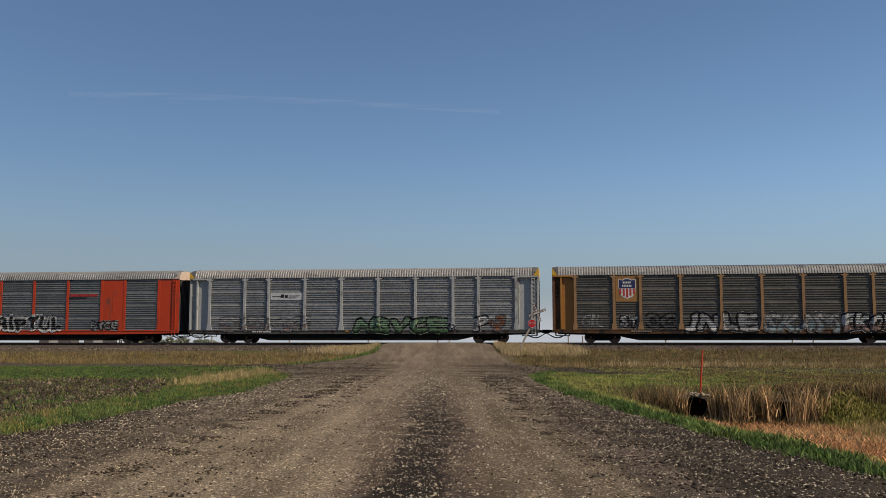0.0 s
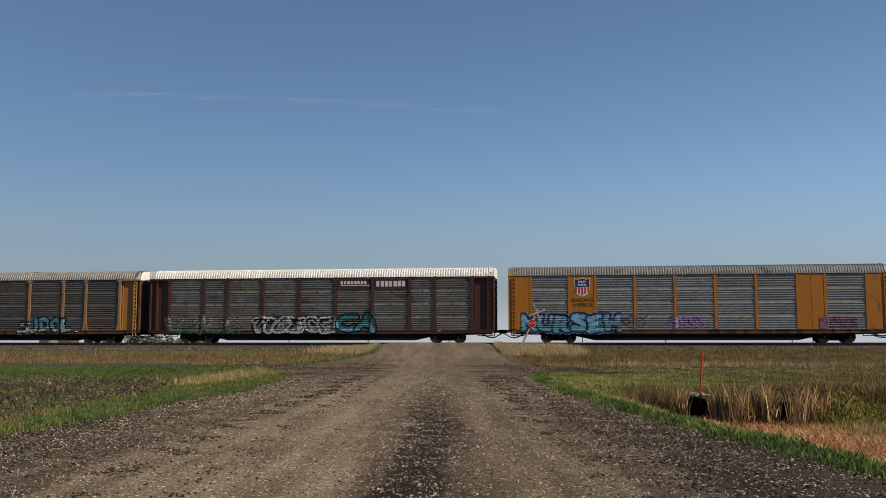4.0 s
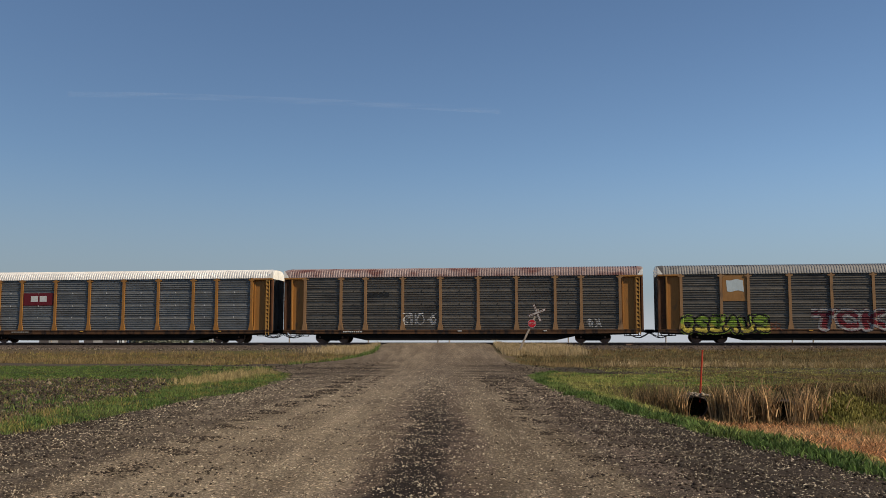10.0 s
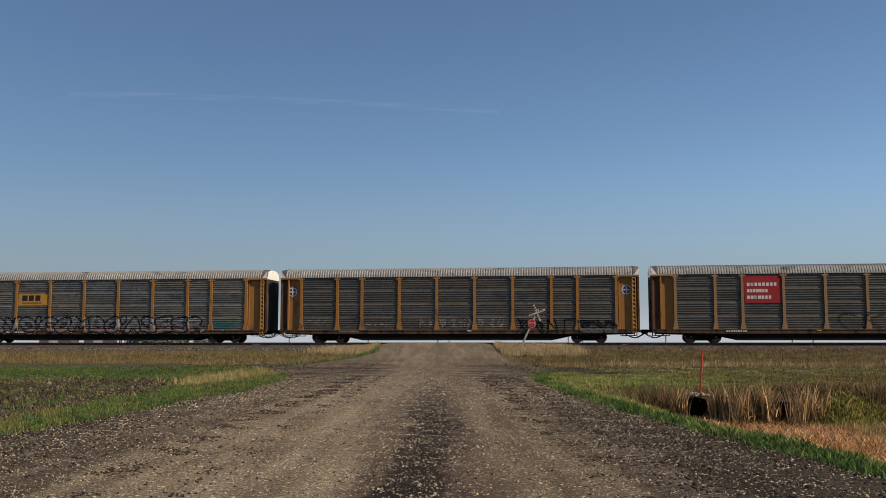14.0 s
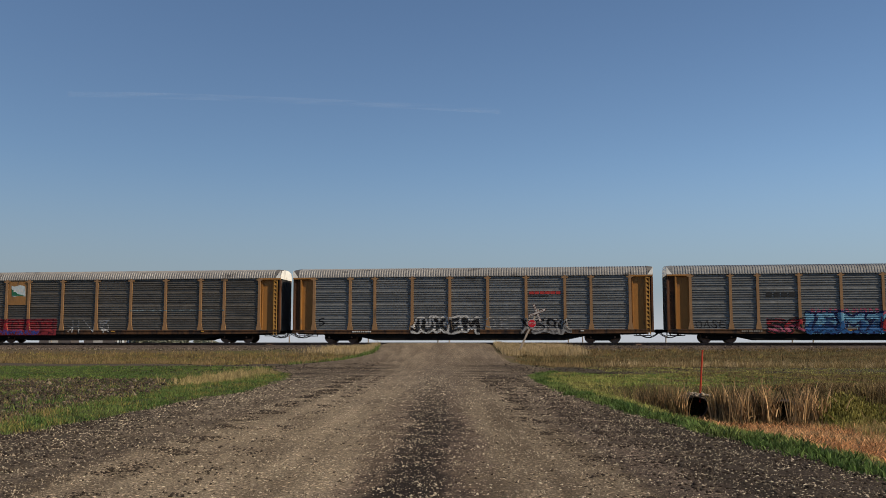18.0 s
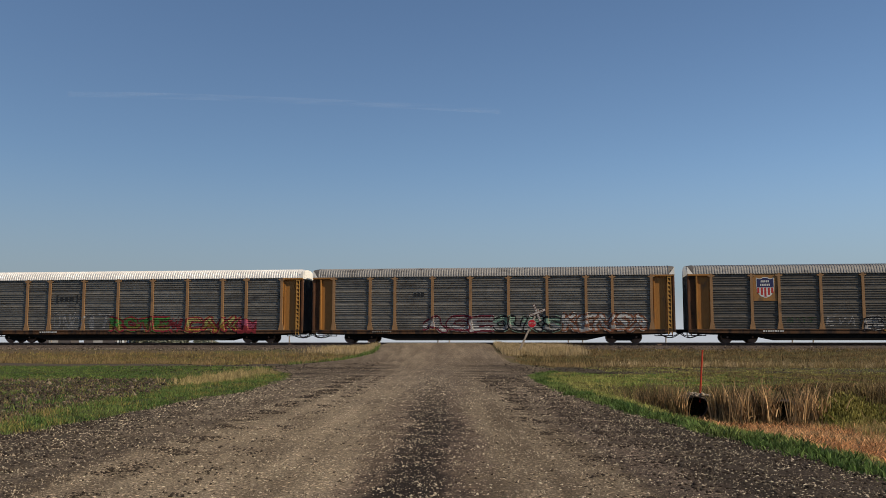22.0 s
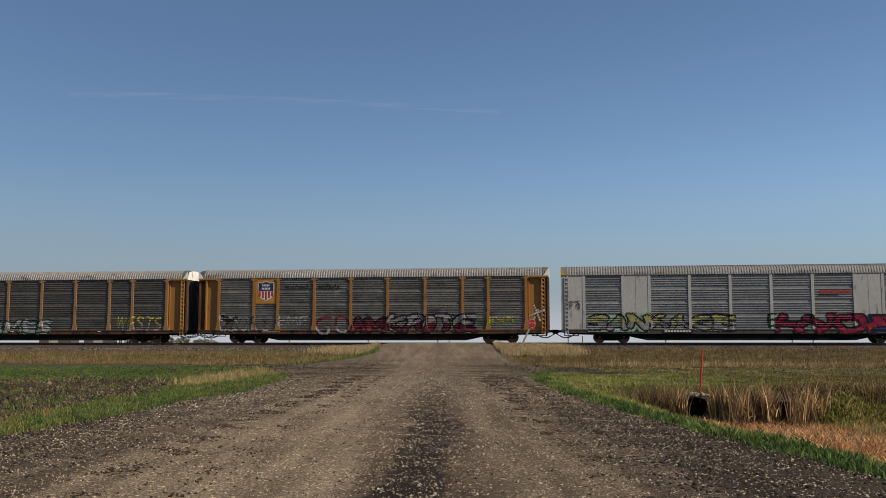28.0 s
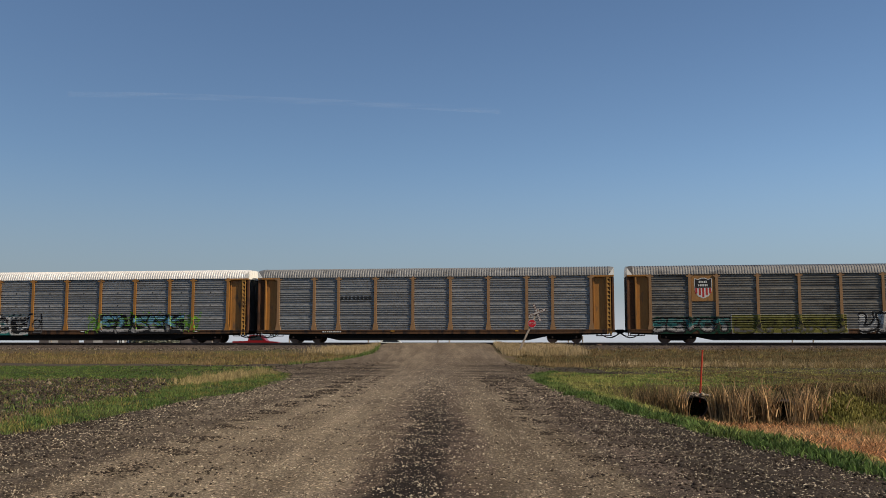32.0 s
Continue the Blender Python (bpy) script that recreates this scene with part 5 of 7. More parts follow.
def shed(x, y, w, h, d, label):
    thing = new("shed")
    thing.matrix_basis = pose(x, y, ground_z(x, y))
    tagged(thing, label, "shed", "farm sheds")
    part("wall", Geo().box(-w / 2, w / 2, -d / 2, d / 2, -0.2, h), M_SHED, thing)
    part("roof", Geo().prism([(-w / 2 - 0.3, h), (w / 2 + 0.3, h), (w / 2 - 0.4, h + 0.9), (-w / 2 + 0.4, h + 0.9)], -d / 2 - 0.3, d / 2 + 0.3), R_GREY, thing, "grey metal roof")
    part("door", Geo().box(-w * 0.2, w * 0.1, -d / 2 - 0.06, -d / 2 - 0.003, 0, h * 0.8), M_WHITE, thing, "white door")


shed(-111, 270, 9.0, 2.4, 6, "dark low farm shed in the distance")
shed(-99, 272, 9.0, 2.4, 6, "dark low farm shed in the distance")

house = new("farmhouse")
house.matrix_basis = pose(-90.6, 268, ground_z(-90.6, 268))
tagged(house, "small white farmhouse with dark windows, far off", "house")
M_FARWHITE = paint((0.72, 0.72, 0.70), 0, 0.6, (0.5, 0.48, 0.45), 0.7)
part("wall", Geo().box(-2.1, 2.1, -2.5, 2.5, -0.2, 2.7), M_FARWHITE, house)
part("roof", Geo().prism([(-2.4, 2.7), (2.4, 2.7), (0.0, 4.0)], -2.8, 2.8), R_GREY, house, "grey metal roof")
for wx in (-1.1, 0.6):
    w = part("window", Geo().box(wx - 0.42, wx + 0.42, -2.56, -2.503, 0.9, 2.0), M_GLASS, house, "dark window")
    part("window_frame", Geo().box(wx - 0.03, wx + 0.03, -2.59, -2.563, 0.9, 2.0).box(wx - 0.42, wx - 0.032, -2.585, -2.563, 1.42, 1.48).box(wx + 0.032, wx + 0.42, -2.585, -2.563, 1.42, 1.48), M_FARWHITE, w)
part("door", Geo().box(1.2, 1.85, -2.56, -2.503, 0.0, 2.0), M_SHED, house, "dark door")

# the old vapour trail high in the sky
us = np.linspace(0, 1, 60)
vs = np.linspace(-0.5, 0.5, 5)
V, U = np.meshgrid(vs, us)
TX = -1650 + 1900 * U
TZ = 4000 * np.tan(np.radians(15.2)) - 75 * U ** 1.5 + V * 26
trail = sheet("vapour_trail", np.stack([TX.ravel(), np.full(TX.size, 4000.0), TZ.ravel()], 1), grid_faces(5, 60), None)
tm = bpy.data.materials.new("vapour")
tm.use_nodes = True
nd, ln = tm.node_tree.nodes, tm.node_tree.links
bs = nd["Principled BSDF"]
bs.inputs["Base Color"].default_value, bs.inputs["Roughness"].default_value = (0.9, 0.92, 0.95, 1), 1.0
tc, mp, nz, mr = nd.new("ShaderNodeTexCoord"), nd.new("ShaderNodeMapping"), nd.new("ShaderNodeTexNoise"), nd.new("ShaderNodeMapRange")
mp.inputs["Scale"].default_value = (0.003, 0.0, 0.05)
nz.inputs["Scale"].default_value = 1.0
mr.inputs["From Min"].default_value, mr.inputs["From Max"].default_value, mr.inputs["To Max"].default_value = 0.35, 0.9, 0.10
ln.new(tc.outputs["Object"], mp.inputs[0]), ln.new(mp.outputs[0], nz.inputs["Vector"]), ln.new(nz.outputs["Fac"], mr.inputs["Value"]), ln.new(mr.outputs[0], bs.inputs["Alpha"])
trail.data.materials[0] = tm
tagged(trail, "faint thin vapour trail across the sky", "vapour trail", kind="structure")


# a red pickup with a dark trailer on the road beyond the railway
pickup = new("pickup_truck")
tagged(pickup, "dark red pickup truck towing a low trailer", "truck")
M_TRUCKRED = paint((0.22, 0.012, 0.015), 0.1, 0.3, (0.1, 0.02, 0.02), 0.75)
M_TYRE = material("tyre_rubber", (0.02, 0.02, 0.02), 0.85, 0, 0.2, 20, 3)
part("body", Geo().prism([(-2.7, 0.45), (2.6, 0.42), (2.75, 0.7), (2.6, 1.02), (1.35, 1.12), (-0.9, 1.12), (-2.75, 1.1), (-2.75, 0.6)], -0.98, 0.98), M_TRUCKRED, pickup)
part("cab", Geo().prism([(-0.95, 1.12), (1.3, 1.12), (0.55, 1.82), (-0.75, 1.85)], -0.86, 0.86), M_TRUCKRED, pickup)
for s in (-1, 1):
    part("side_window", Geo().prism([(-0.7, 1.2), (1.0, 1.2), (0.5, 1.72), (-0.6, 1.74)], *sorted((s * 0.863, s * 0.872))), M_GLASS, pickup)
    part("headlight", Geo().box(2.62, 2.76, *sorted((s * 0.6, s * 0.92)), 0.72, 0.92), M_WHITE, pickup, "pale headlight")
    for wx in (-1.75, 1.75):
        wheel = part("wheel", Geo().tube((wx, s * 0.72, 0.38), (wx, s * 0.96, 0.38), 0.38, 20), M_TYRE, pickup)
        part("rim", Geo().tube((wx, s * 0.962, 0.38), (wx, s * 0.975, 0.38), 0.22, 14), M_WHITE, wheel, "pale wheel rim")
trailer = new("trailer")
tagged(trailer, "low dark flat trailer behind the pickup", "trailer")
part("bed", Geo().chamfer(-9.6, -3.6, -1.1, 1.1, 0.62, 0.82, 0.03).box(-3.6, -2.8, -0.06, 0.06, 0.55, 0.65), M_IRON, trailer)
part("load", Geo().chamfer(-9.0, -6.6, -0.95, 0.95, 0.82, 1.75, 0.08), M_SHED, trailer, "dark boxed load")
part("load", Geo().chamfer(-6.2, -4.0, -0.95, 0.95, 0.82, 1.65, 0.08), M_SHED, trailer, "dark boxed load")
for s in (-1, 1):
    for wx in (-7.2, -6.3):
        part("wheel", Geo().tube((wx, s * 0.85, 0.36), (wx, s * 1.08, 0.36), 0.36, 18), M_TYRE, trailer)
car = new("passenger_car")
tagged(car, "small white passenger car on the far road", "car")
M_CARWHITE = paint((0.62, 0.62, 0.60), 0, 0.35, (0.35, 0.33, 0.3), 0.7)
part("body", Geo().prism([(-2.15, 0.32), (2.1, 0.30), (2.2, 0.55), (2.05, 0.78), (1.0, 0.92), (-1.6, 0.96), (-2.2, 0.85), (-2.2, 0.45)], -0.87, 0.87), M_CARWHITE, car)
part("cabin", Geo().prism([(-1.75, 0.95), (1.0, 0.92), (0.3, 1.42), (-1.1, 1.45)], -0.74, 0.74), M_CARWHITE, car)
for s in (-1, 1):
    part("side_window", Geo().prism([(-1.4, 1.0), (0.75, 0.98), (0.25, 1.34), (-1.0, 1.37)], *sorted((s * 0.743, s * 0.752))), M_GLASS, car)
    part("headlight", Geo().box(2.06, 2.18, *sorted((s * 0.52, s * 0.8)), 0.58, 0.72), M_WHITE, car, "pale headlight")
    for wx in (-1.35, 1.35):
        wheel = part("wheel", Geo().tube((wx, s * 0.68, 0.32), (wx, s * 0.88, 0.32), 0.32, 18), M_TYRE, car)
        part("rim", Geo().tube((wx, s * 0.882, 0.32), (wx, s * 0.895, 0.32), 0.19, 12), M_WHITE, wheel, "pale wheel rim")
white_car = car
Q2, Q3, Q4 = -0.0015907, -1.177e-05, -2.757e-07
zd, zm, zb, zl = galvanised(Z_DARK, blotch=0.3), galvanised(Z_MID, blotch=0.4), galvanised(Z_BLUE, dirt_at=0.66, blotch=0.25), galvanised(Z_LIGHT, dirt_at=0.68, blotch=0.2)
zx = galvanised((0.175, 0.178, 0.163), blotch=0.7)
yel, tan, gry, brn, red, org, slv = paint(YELLOW), paint(TAN), paint(GREYP), paint(BROWN), paint(REDO), paint(ORANGE), paint(SILVER)
GREYPOST = paint((0.13, 0.13, 0.12))
P_YEL, P_TAN = paint((0.36, 0.165, 0.025)), paint((0.25, 0.125, 0.04))
S_YEL, S_GREY = paint((0.085, 0.04, 0.017), 0, 0.75, (0.02, 0.013, 0.010), 0.47), paint((0.06, 0.055, 0.05), 0, 0.7, (0.03, 0.022, 0.018), 0.5)
SILL_BY.update({yel: S_YEL, tan: S_YEL, org: S_YEL, gry: S_GREY, slv: S_GREY})
SPECS = [
    ("orange-red car carrier with grey side panels", dict(posts=red, panels=zb, roof=R_GREY, gable=O_GABLE, style="plates")),
    ("silver-grey car carrier with pale green graffiti", dict(posts=gry, panels=zl, roof=R_LIGHT, gable=Y_GABLE)),
    ("yellow car carrier with sooty panels and white graffiti", dict(posts=tan, panels=zd, roof=R_LIGHT, gable=Y_GABLE, ends=yel, plate=P_TAN)),
    ("yellow car carrier with sooty panels and faded graffiti", dict(posts=tan, panels=zd, roof=R_LIGHT, gable=W_GABLE, ends=yel, plate=P_TAN)),
    ("dark brown car carrier with white roof and grey panels", dict(posts=brn, panels=zm, roof=R_WHITE, gable=W_GABLE, ends=brn)),
    ("bright orange-yellow car carrier with big blue graffiti", dict(posts=org, panels=zl, roof=R_GREY, gable=Y_GABLE, style="plates")),
    ("yellow-posted car carrier with dark panels and white roof", dict(posts=tan, panels=zd, roof=R_WHITE, gable=W_GABLE, ends=yel)),
    ("mottled grey car carrier with light blue graffiti", dict(posts=org, panels=zx, roof=R_WHITE, gable=W_GABLE, ends=org, plate=P_YEL, mixed=GREYPOST)),
    ("blue-grey car carrier with dark red emblem board", dict(posts=yel, panels=zb, roof=R_WHITE, gable=W_GABLE, ends=yel)),
    ("yellow-posted car carrier with rusty brown roof", dict(posts=tan, panels=zd, roof=R_BROWN, gable=W_GABLE, ends=yel)),
    ("yellow car carrier with flag emblem and yellow-green graffiti", dict(posts=tan, panels=zd, roof=R_LIGHT, gable=W_GABLE, ends=yel, plate=P_TAN)),
    ("yellow-posted car carrier with long white graffiti lettering", dict(posts=yel, panels=zm, roof=R_LIGHT, gable=W_GABLE, ends=yel)),
    ("yellow-posted car carrier with round emblems at its ends", dict(posts=yel, panels=zd, roof=R_LIGHT, gable=W_GABLE, ends=yel)),
    ("yellow-posted car carrier with bright red name board", dict(posts=tan, panels=zd, roof=R_LIGHT, gable=W_GABLE, ends=yel)),
    ("yellow car carrier with green flag emblem and red graffiti", dict(posts=tan, panels=zd, roof=R_LIGHT, gable=W_GABLE, ends=yel, plate=P_TAN)),
    ("grey car carrier with black and white graffiti", dict(posts=tan, panels=zb, roof=R_LIGHT, gable=W_GABLE, ends=yel)),
    ("grey car carrier with blue and pink graffiti", dict(posts=tan, panels=zb, roof=R_GREY, gable=W_GABLE, ends=yel)),
    ("grey car carrier with white roof and green-yellow graffiti", dict(posts=tan, panels=zm, roof=R_WHITE, gable=W_GABLE, ends=yel)),
    ("yellow-posted car carrier with whitish graffiti band", dict(posts=tan, panels=zm, roof=R_LIGHT, gable=W_GABLE, ends=yel)),
    ("yellow car carrier with shield emblem and grey graffiti", dict(posts=tan, panels=zd, roof=R_LIGHT, gable=W_GABLE, ends=yel, plate=P_TAN)),
    ("yellow-posted car carrier with dark green-black graffiti", dict(posts=tan, panels=zm, roof=R_LIGHT, gable=W_GABLE, ends=yel)),
    ("yellow car carrier with shield emblem and white graffiti", dict(posts=tan, panels=zd, roof=R_LIGHT, gable=W_GABLE, ends=yel, plate=P_TAN)),
    ("yellow car carrier with shield emblem and red-grey graffiti", dict(posts=yel, panels=zm, roof=R_LIGHT, gable=W_GABLE, ends=yel, plate=P_YEL)),
    ("silver-white car carrier with magenta and yellow graffiti", dict(posts=slv, panels=zl, roof=R_LIGHT, gable=Y_GABLE, style="plates")),
    ("yellow car carrier with cream roof and green graffiti", dict(posts=yel, panels=zl, roof=R_WHITE, gable=W_GABLE, ends=yel, plate=P_YEL)),
    ("grey-panelled car carrier with brown-yellow posts, no graffiti", dict(posts=tan, panels=zl, roof=R_GREY, gable=W_GABLE, ends=yel)),
    ("yellow car carrier with shield emblem and olive graffiti", dict(posts=tan, panels=zm, roof=R_LIGHT, gable=W_GABLE, ends=yel, plate=P_TAN)),
]
for text, spec in SPECS:
    autorack(text, **spec)

# ---- emblems and lettering on the cars ----
FIT = 1.017


def flat(name, car, x0, x1, z0, z1, colour, label="", y=-POST_Y - 0.004, parent=None):
    """A thin painted plate on the car's side; x counts in bays of the older, shorter cars."""
    x0, x1 = x0 * FIT, x1 * FIT
    if z0 > 2:
        z0, z1 = z0 - 0.09, min(z1 - 0.09, EAVE - 0.06)
    return part(name, Geo().box(x0, x1, y - 0.004, y, z0, z1), colour, parent or car, label)


def bars(car, x0, x1, z0, z1, colour, n, parent=None, y=-SHEET_Y - 0.02, gap=0.3, name="lettering_bar"):
    """Writing as plain bars of its size."""
    w = (x1 - x0) / n
    r = random.Random(int(x0 * 100) + n)
    for i in range(n):
        a = x0 + i * w
        flat(name, car, a, a + w * (1 - gap * r.uniform(0.6, 1.2)), z0, z1, colour, "", y, parent)


def plain(c):
    return paint(c, 0, 0.55, tuple(0.5 * v for v in c), 0.62)


E_NAVY, E_RED, E_WHITE, E_BLACK, E_YELLOW, E_DKRED, E_GREEN, E_BROWN = plain((0.02, 0.025, 0.08)), plain((0.33, 0.03, 0.025)), plain((0.5, 0.49, 0.46)), plain((0.015, 0.015, 0.015)), plain((0.45, 0.22, 0.03)), plain((0.11, 0.009, 0.014)), plain((0.02, 0.12, 0.06)), plain((0.06, 0.03, 0.02))


def shield(car, size=1.0, cz=4.03, field=None):
    """A shield with a dark top field and red and white stripes, on the board of the second bay."""
    cx = (POSTS[1] + POSTS[2]) / 2
    y = -SHEET_Y - 0.018
    w, h = 0.62 * size, 0.74 * size

    def outline(k):
        pts = [(-0.98, 0.95), (-0.55, 0.86), (-0.2, 1.0), (0.2, 1.0), (0.55, 0.86), (0.98, 0.95), (1.0, 0.3), (0.92, -0.35), (0.6, -0.78), (0.0, -1.0), (-0.6, -0.78), (-0.92, -0.35), (-1.0, 0.3)]
        return [(cx + a * w * k, cz + b * h * k) for a, b in pts]
    back = part("shield_emblem", Geo().prism(outline(1.04), y - 0.004, y), E_WHITE, car, "white-edged shield emblem")
    part("stripe_field", Geo().prism([(cx + a * w, cz + b * h) for a, b in ((-0.97, 0.02), (0.97, 0.02), (0.9, -0.35), (0.58, -0.77), (0.0, -0.97), (-0.58, -0.77), (-0.9, -0.35))], y - 0.008, y - 0.0045), E_WHITE, back)
    part("dark_field", Geo().prism([(cx + a * w, cz + b * h) for a, b in ((-0.95, 0.92), (-0.55, 0.83), (-0.2, 0.96), (0.2, 0.96), (0.55, 0.83), (0.95, 0.92), (0.97, 0.02), (-0.97, 0.02))], y - 0.009, y - 0.0045), field or E_NAVY, back, "dark upper field")
    for i in range(5):
        a = -0.8 + 0.4 * i
        low = -0.45 - 0.45 * (1 - abs(a))
        part("stripe", Geo().box(cx + (a - 0.12) * w, cx + (a + 0.12) * w, y - 0.012, y - 0.0085, cz + low * h, cz + 0.0 * h), E_RED, back, "red stripe")
    for z0, n, s in ((0.52, 5, 0.5), (0.18, 6, 0.58)):
        wd = 2 * s * w / n
        for i in range(n):
            a = cx - s * w + i * wd
            part("lettering_bar", Geo().box(a, a + wd * 0.7, y - 0.013, y - 0.0095, cz + z0 * h, cz + (z0 + 0.2) * h), E_WHITE, back)


def flag(car, green):
    """A waving flag emblem on the board of the second bay."""
    cx, cz, y = (POSTS[1] + POSTS[2]) / 2, 4.17, -SHEET_Y - 0.018
    top = [(-0.6 + 0.12 * i, 0.45 - 0.05 * math.sin(i * 0.75)) for i in range(11)]
    low = [(0.66 - 0.12 * i, -0.38 - 0.05 * math.sin((10 - i) * 0.75)) for i in range(11)]
    f = part("flag_emblem", Geo().prism([(cx + a, cz + b) for a, b in top + low], y - 0.004, y), plain((0.42, 0.47, 0.47)), car, "pale waving flag emblem")
    if green:
        part("green_field", Geo().prism([(cx - 0.58, cz + 0.2), (cx - 0.05, cz - 0.2), (cx + 0.6, cz - 0.36), (cx - 0.54, cz - 0.36)], y - 0.008, y - 0.0045), E_GREEN, f, "green corner of the flag")
        for i in range(3):
            part("lettering_bar", Geo().box(cx - 0.4 + 0.3 * i, cx - 0.2 + 0.3 * i, y - 0.012, y - 0.0085, cz - 0.05, cz + 0.15), E_WHITE, f)


SY = -SHEET_Y - 0.012
for i in (2, 3, 19, 21, 22, 26):
    shield(CARS[i], 1.0, 4.03, E_BLACK if i == 26 else None)
for i in (7, 24):
    shield(CARS[i], 0.62, 4.21)
    bars(CARS[i], -8.85, -7.45, 3.42, 3.52, E_BROWN, 9)
shield(CARS[5], 0.92, 4.16)
words("BUILDING", 0.36, E_BROWN, CARS[5], pose(-8.27, SY - 0.016, 3.19), "dark brown lettering")
words("AMERICA", 0.36, E_BROWN, CARS[5], pose(-8.27, SY - 0.016, 2.84), "dark brown lettering")
words("BUILDING", 0.42, E_BLACK, CARS[22], pose(-5.8, SY, 4.31), "black lettering")
words("AMERICA", 0.42, E_BLACK, CARS[22], pose(-3.2, SY, 4.31), "black lettering")
flag(CARS[10], False)
flag(CARS[14], True)
for i, x0, x1, z in ((0, 4.55, 6.85, 3.8), (15, 4.55, 6.9, 3.75), (23, 4.8, 7.0, 3.7)):
    bars(CARS[i], x0, x1, z, z + 0.2, E_RED, 6, None, SY, 0.12)
    flat("underline", CARS[i], x0 - 0.1, x1 - 0.9, z - 0.17, z - 0.08, E_BLACK, "", SY)
b1 = flat("emblem_board", CARS[1], -7.03, -4.46, 3.42, 3.98, plain((0.42, 0.42, 0.42)), "pale board with a dark emblem", SY)
for a, b, z0, z1 in ((-6.9, -6.2, 3.66, 3.72), (-6.2, -5.95, 3.6, 3.86), (-5.9, -5.65, 3.58, 3.8), (-5.6, -4.7, 3.72, 3.77), (-5.6, -4.85, 3.63, 3.68), (-5.6, -5.0, 3.55, 3.59)):
    flat("emblem_bar", CARS[1], a, b, z0, z1, E_BLACK, "", SY - 0.005, b1)
for a, b in ((1.58, 4.16), (4.46, 7.03)):
    flat("name_board", CARS[4], a, b, 4.2, EAVE - 0.08, plain(BROWN), "dark brown board", SY)
bars(CARS[4], 1.8, 3.9, 4.62, 4.85, E_WHITE, 8, None, SY - 0.006)
flat("underline", CARS[4], 1.8, 4.1, 4.50, 4.55, E_WHITE, "", SY - 0.006)
bars(CARS[4], 4.6, 6.9, 4.42, 4.85, E_WHITE, 7, None, SY - 0.006)
bars(CARS[6], -6.8, -5.2, 3.62, 3.95, E_YELLOW, 3, None, SY)
flat("underline", CARS[6], -6.85, -5.15, 3.46, 3.52, E_YELLOW, "", SY)
b8 = flat("emblem_board", CARS[8], -7.03, -4.46, 3.10, 4.10, E_DKRED, "dark red board with white emblem", SY)
for a, b in ((-6.4, -5.8), (-5.65, -5.05)):
    flat("emblem_bar", CARS[8], a, b, 3.4, 3.86, E_WHITE, "", SY - 0.005, b8)
bars(CARS[9], -7.0, -5.3, 3.62, 3.92, E_BLACK, 4, None, SY, 0.2)
b11 = flat("emblem_board", CARS[11], -7.03, -4.46, 3.10, 4.02, plain((0.42, 0.20, 0.03)), "yellow board with black emblem", SY)
bars(CARS[11], -6.7, -5.0, 3.48, 3.92, E_BLACK, 3, b11, SY - 0.005)
flat("underline", CARS[11], -6.7, -5.0, 3.27, 3.34, E_BLACK, "", SY - 0.005, b11)
b13 = flat("name_board", CARS[13], -7.03, -4.46, 3.00, EAVE - 0.1, plain((0.26, 0.016, 0.018)), "bright red board with white lines of writing", SY)
for z, n, x1 in ((4.25, 8, -4.7), (3.78, 7, -5.35), (3.3, 7, -5.1)):
    bars(CARS[13], -6.85, x1, z, z + 0.24, E_WHITE, n, b13, SY - 0.005)
bars(CARS[16], -6.6, -4.5, 3.45, 3.78, E_BLACK, 4, None, SY, 0.2)
bars(CARS[17], -6.3, -5.1, 3.42, 3.8, E_BLACK, 3, None, SY)
for a in (-6.56, -4.86):
    flat("bracket", CARS[17], a - 0.05, a + 0.05, 3.27, 3.95, E_BLACK, "", SY)
bars(CARS[18], -5.72, -4.87, 3.6, 3.9, E_BLACK, 3, None, SY)
bars(CARS[20], -6.8, -4.7, 3.45, 3.68, E_BLACK, 8, None, SY, 0.45)
bars(CARS[25], -7.0, -4.55, 3.4, 3.68, E_BLACK, 8, None, SY, 0.4)
flat("underline", CARS[25], -6.9, -5.6, 3.24, 3.28, E_BLACK, "", SY)
p23 = flat("number_plate", CARS[23], -6.24, -4.14, 0.72, 0.98, E_BLACK, "black plate with white bars", -SILL_Y - 0.032)
bars(CARS[23], -6.15, -4.25, 0.79, 0.91, E_WHITE, 9, p23, -SILL_Y - 0.037)
for s in (-1, 1):
    x = s * 12.9
    y = -1.352
    ringp = [(x + 0.36 * math.cos(0.3142 * i), 3.96 + 0.36 * math.sin(0.3142 * i)) for i in range(20)]
    disc = part("round_emblem", Geo().prism(ringp, y - 0.006, y), E_WHITE, CARS[12], "round white and blue emblem")
    inner = [(x + 0.28 * math.cos(0.3142 * i), 3.96 + 0.28 * math.sin(0.3142 * i)) for i in range(20)]
    part("blue_disc", Geo().prism(inner, y - 0.01, y - 0.0065), E_NAVY, disc)
    part("cross_bar", Geo().box(x - 0.26, x + 0.26, y - 0.014, y - 0.0105, 3.91, 4.01), E_WHITE, disc)
    part("cross_bar", Geo().box(x - 0.05, x + 0.05, y - 0.018, y - 0.0145, 3.70, 4.22), E_WHITE, disc)
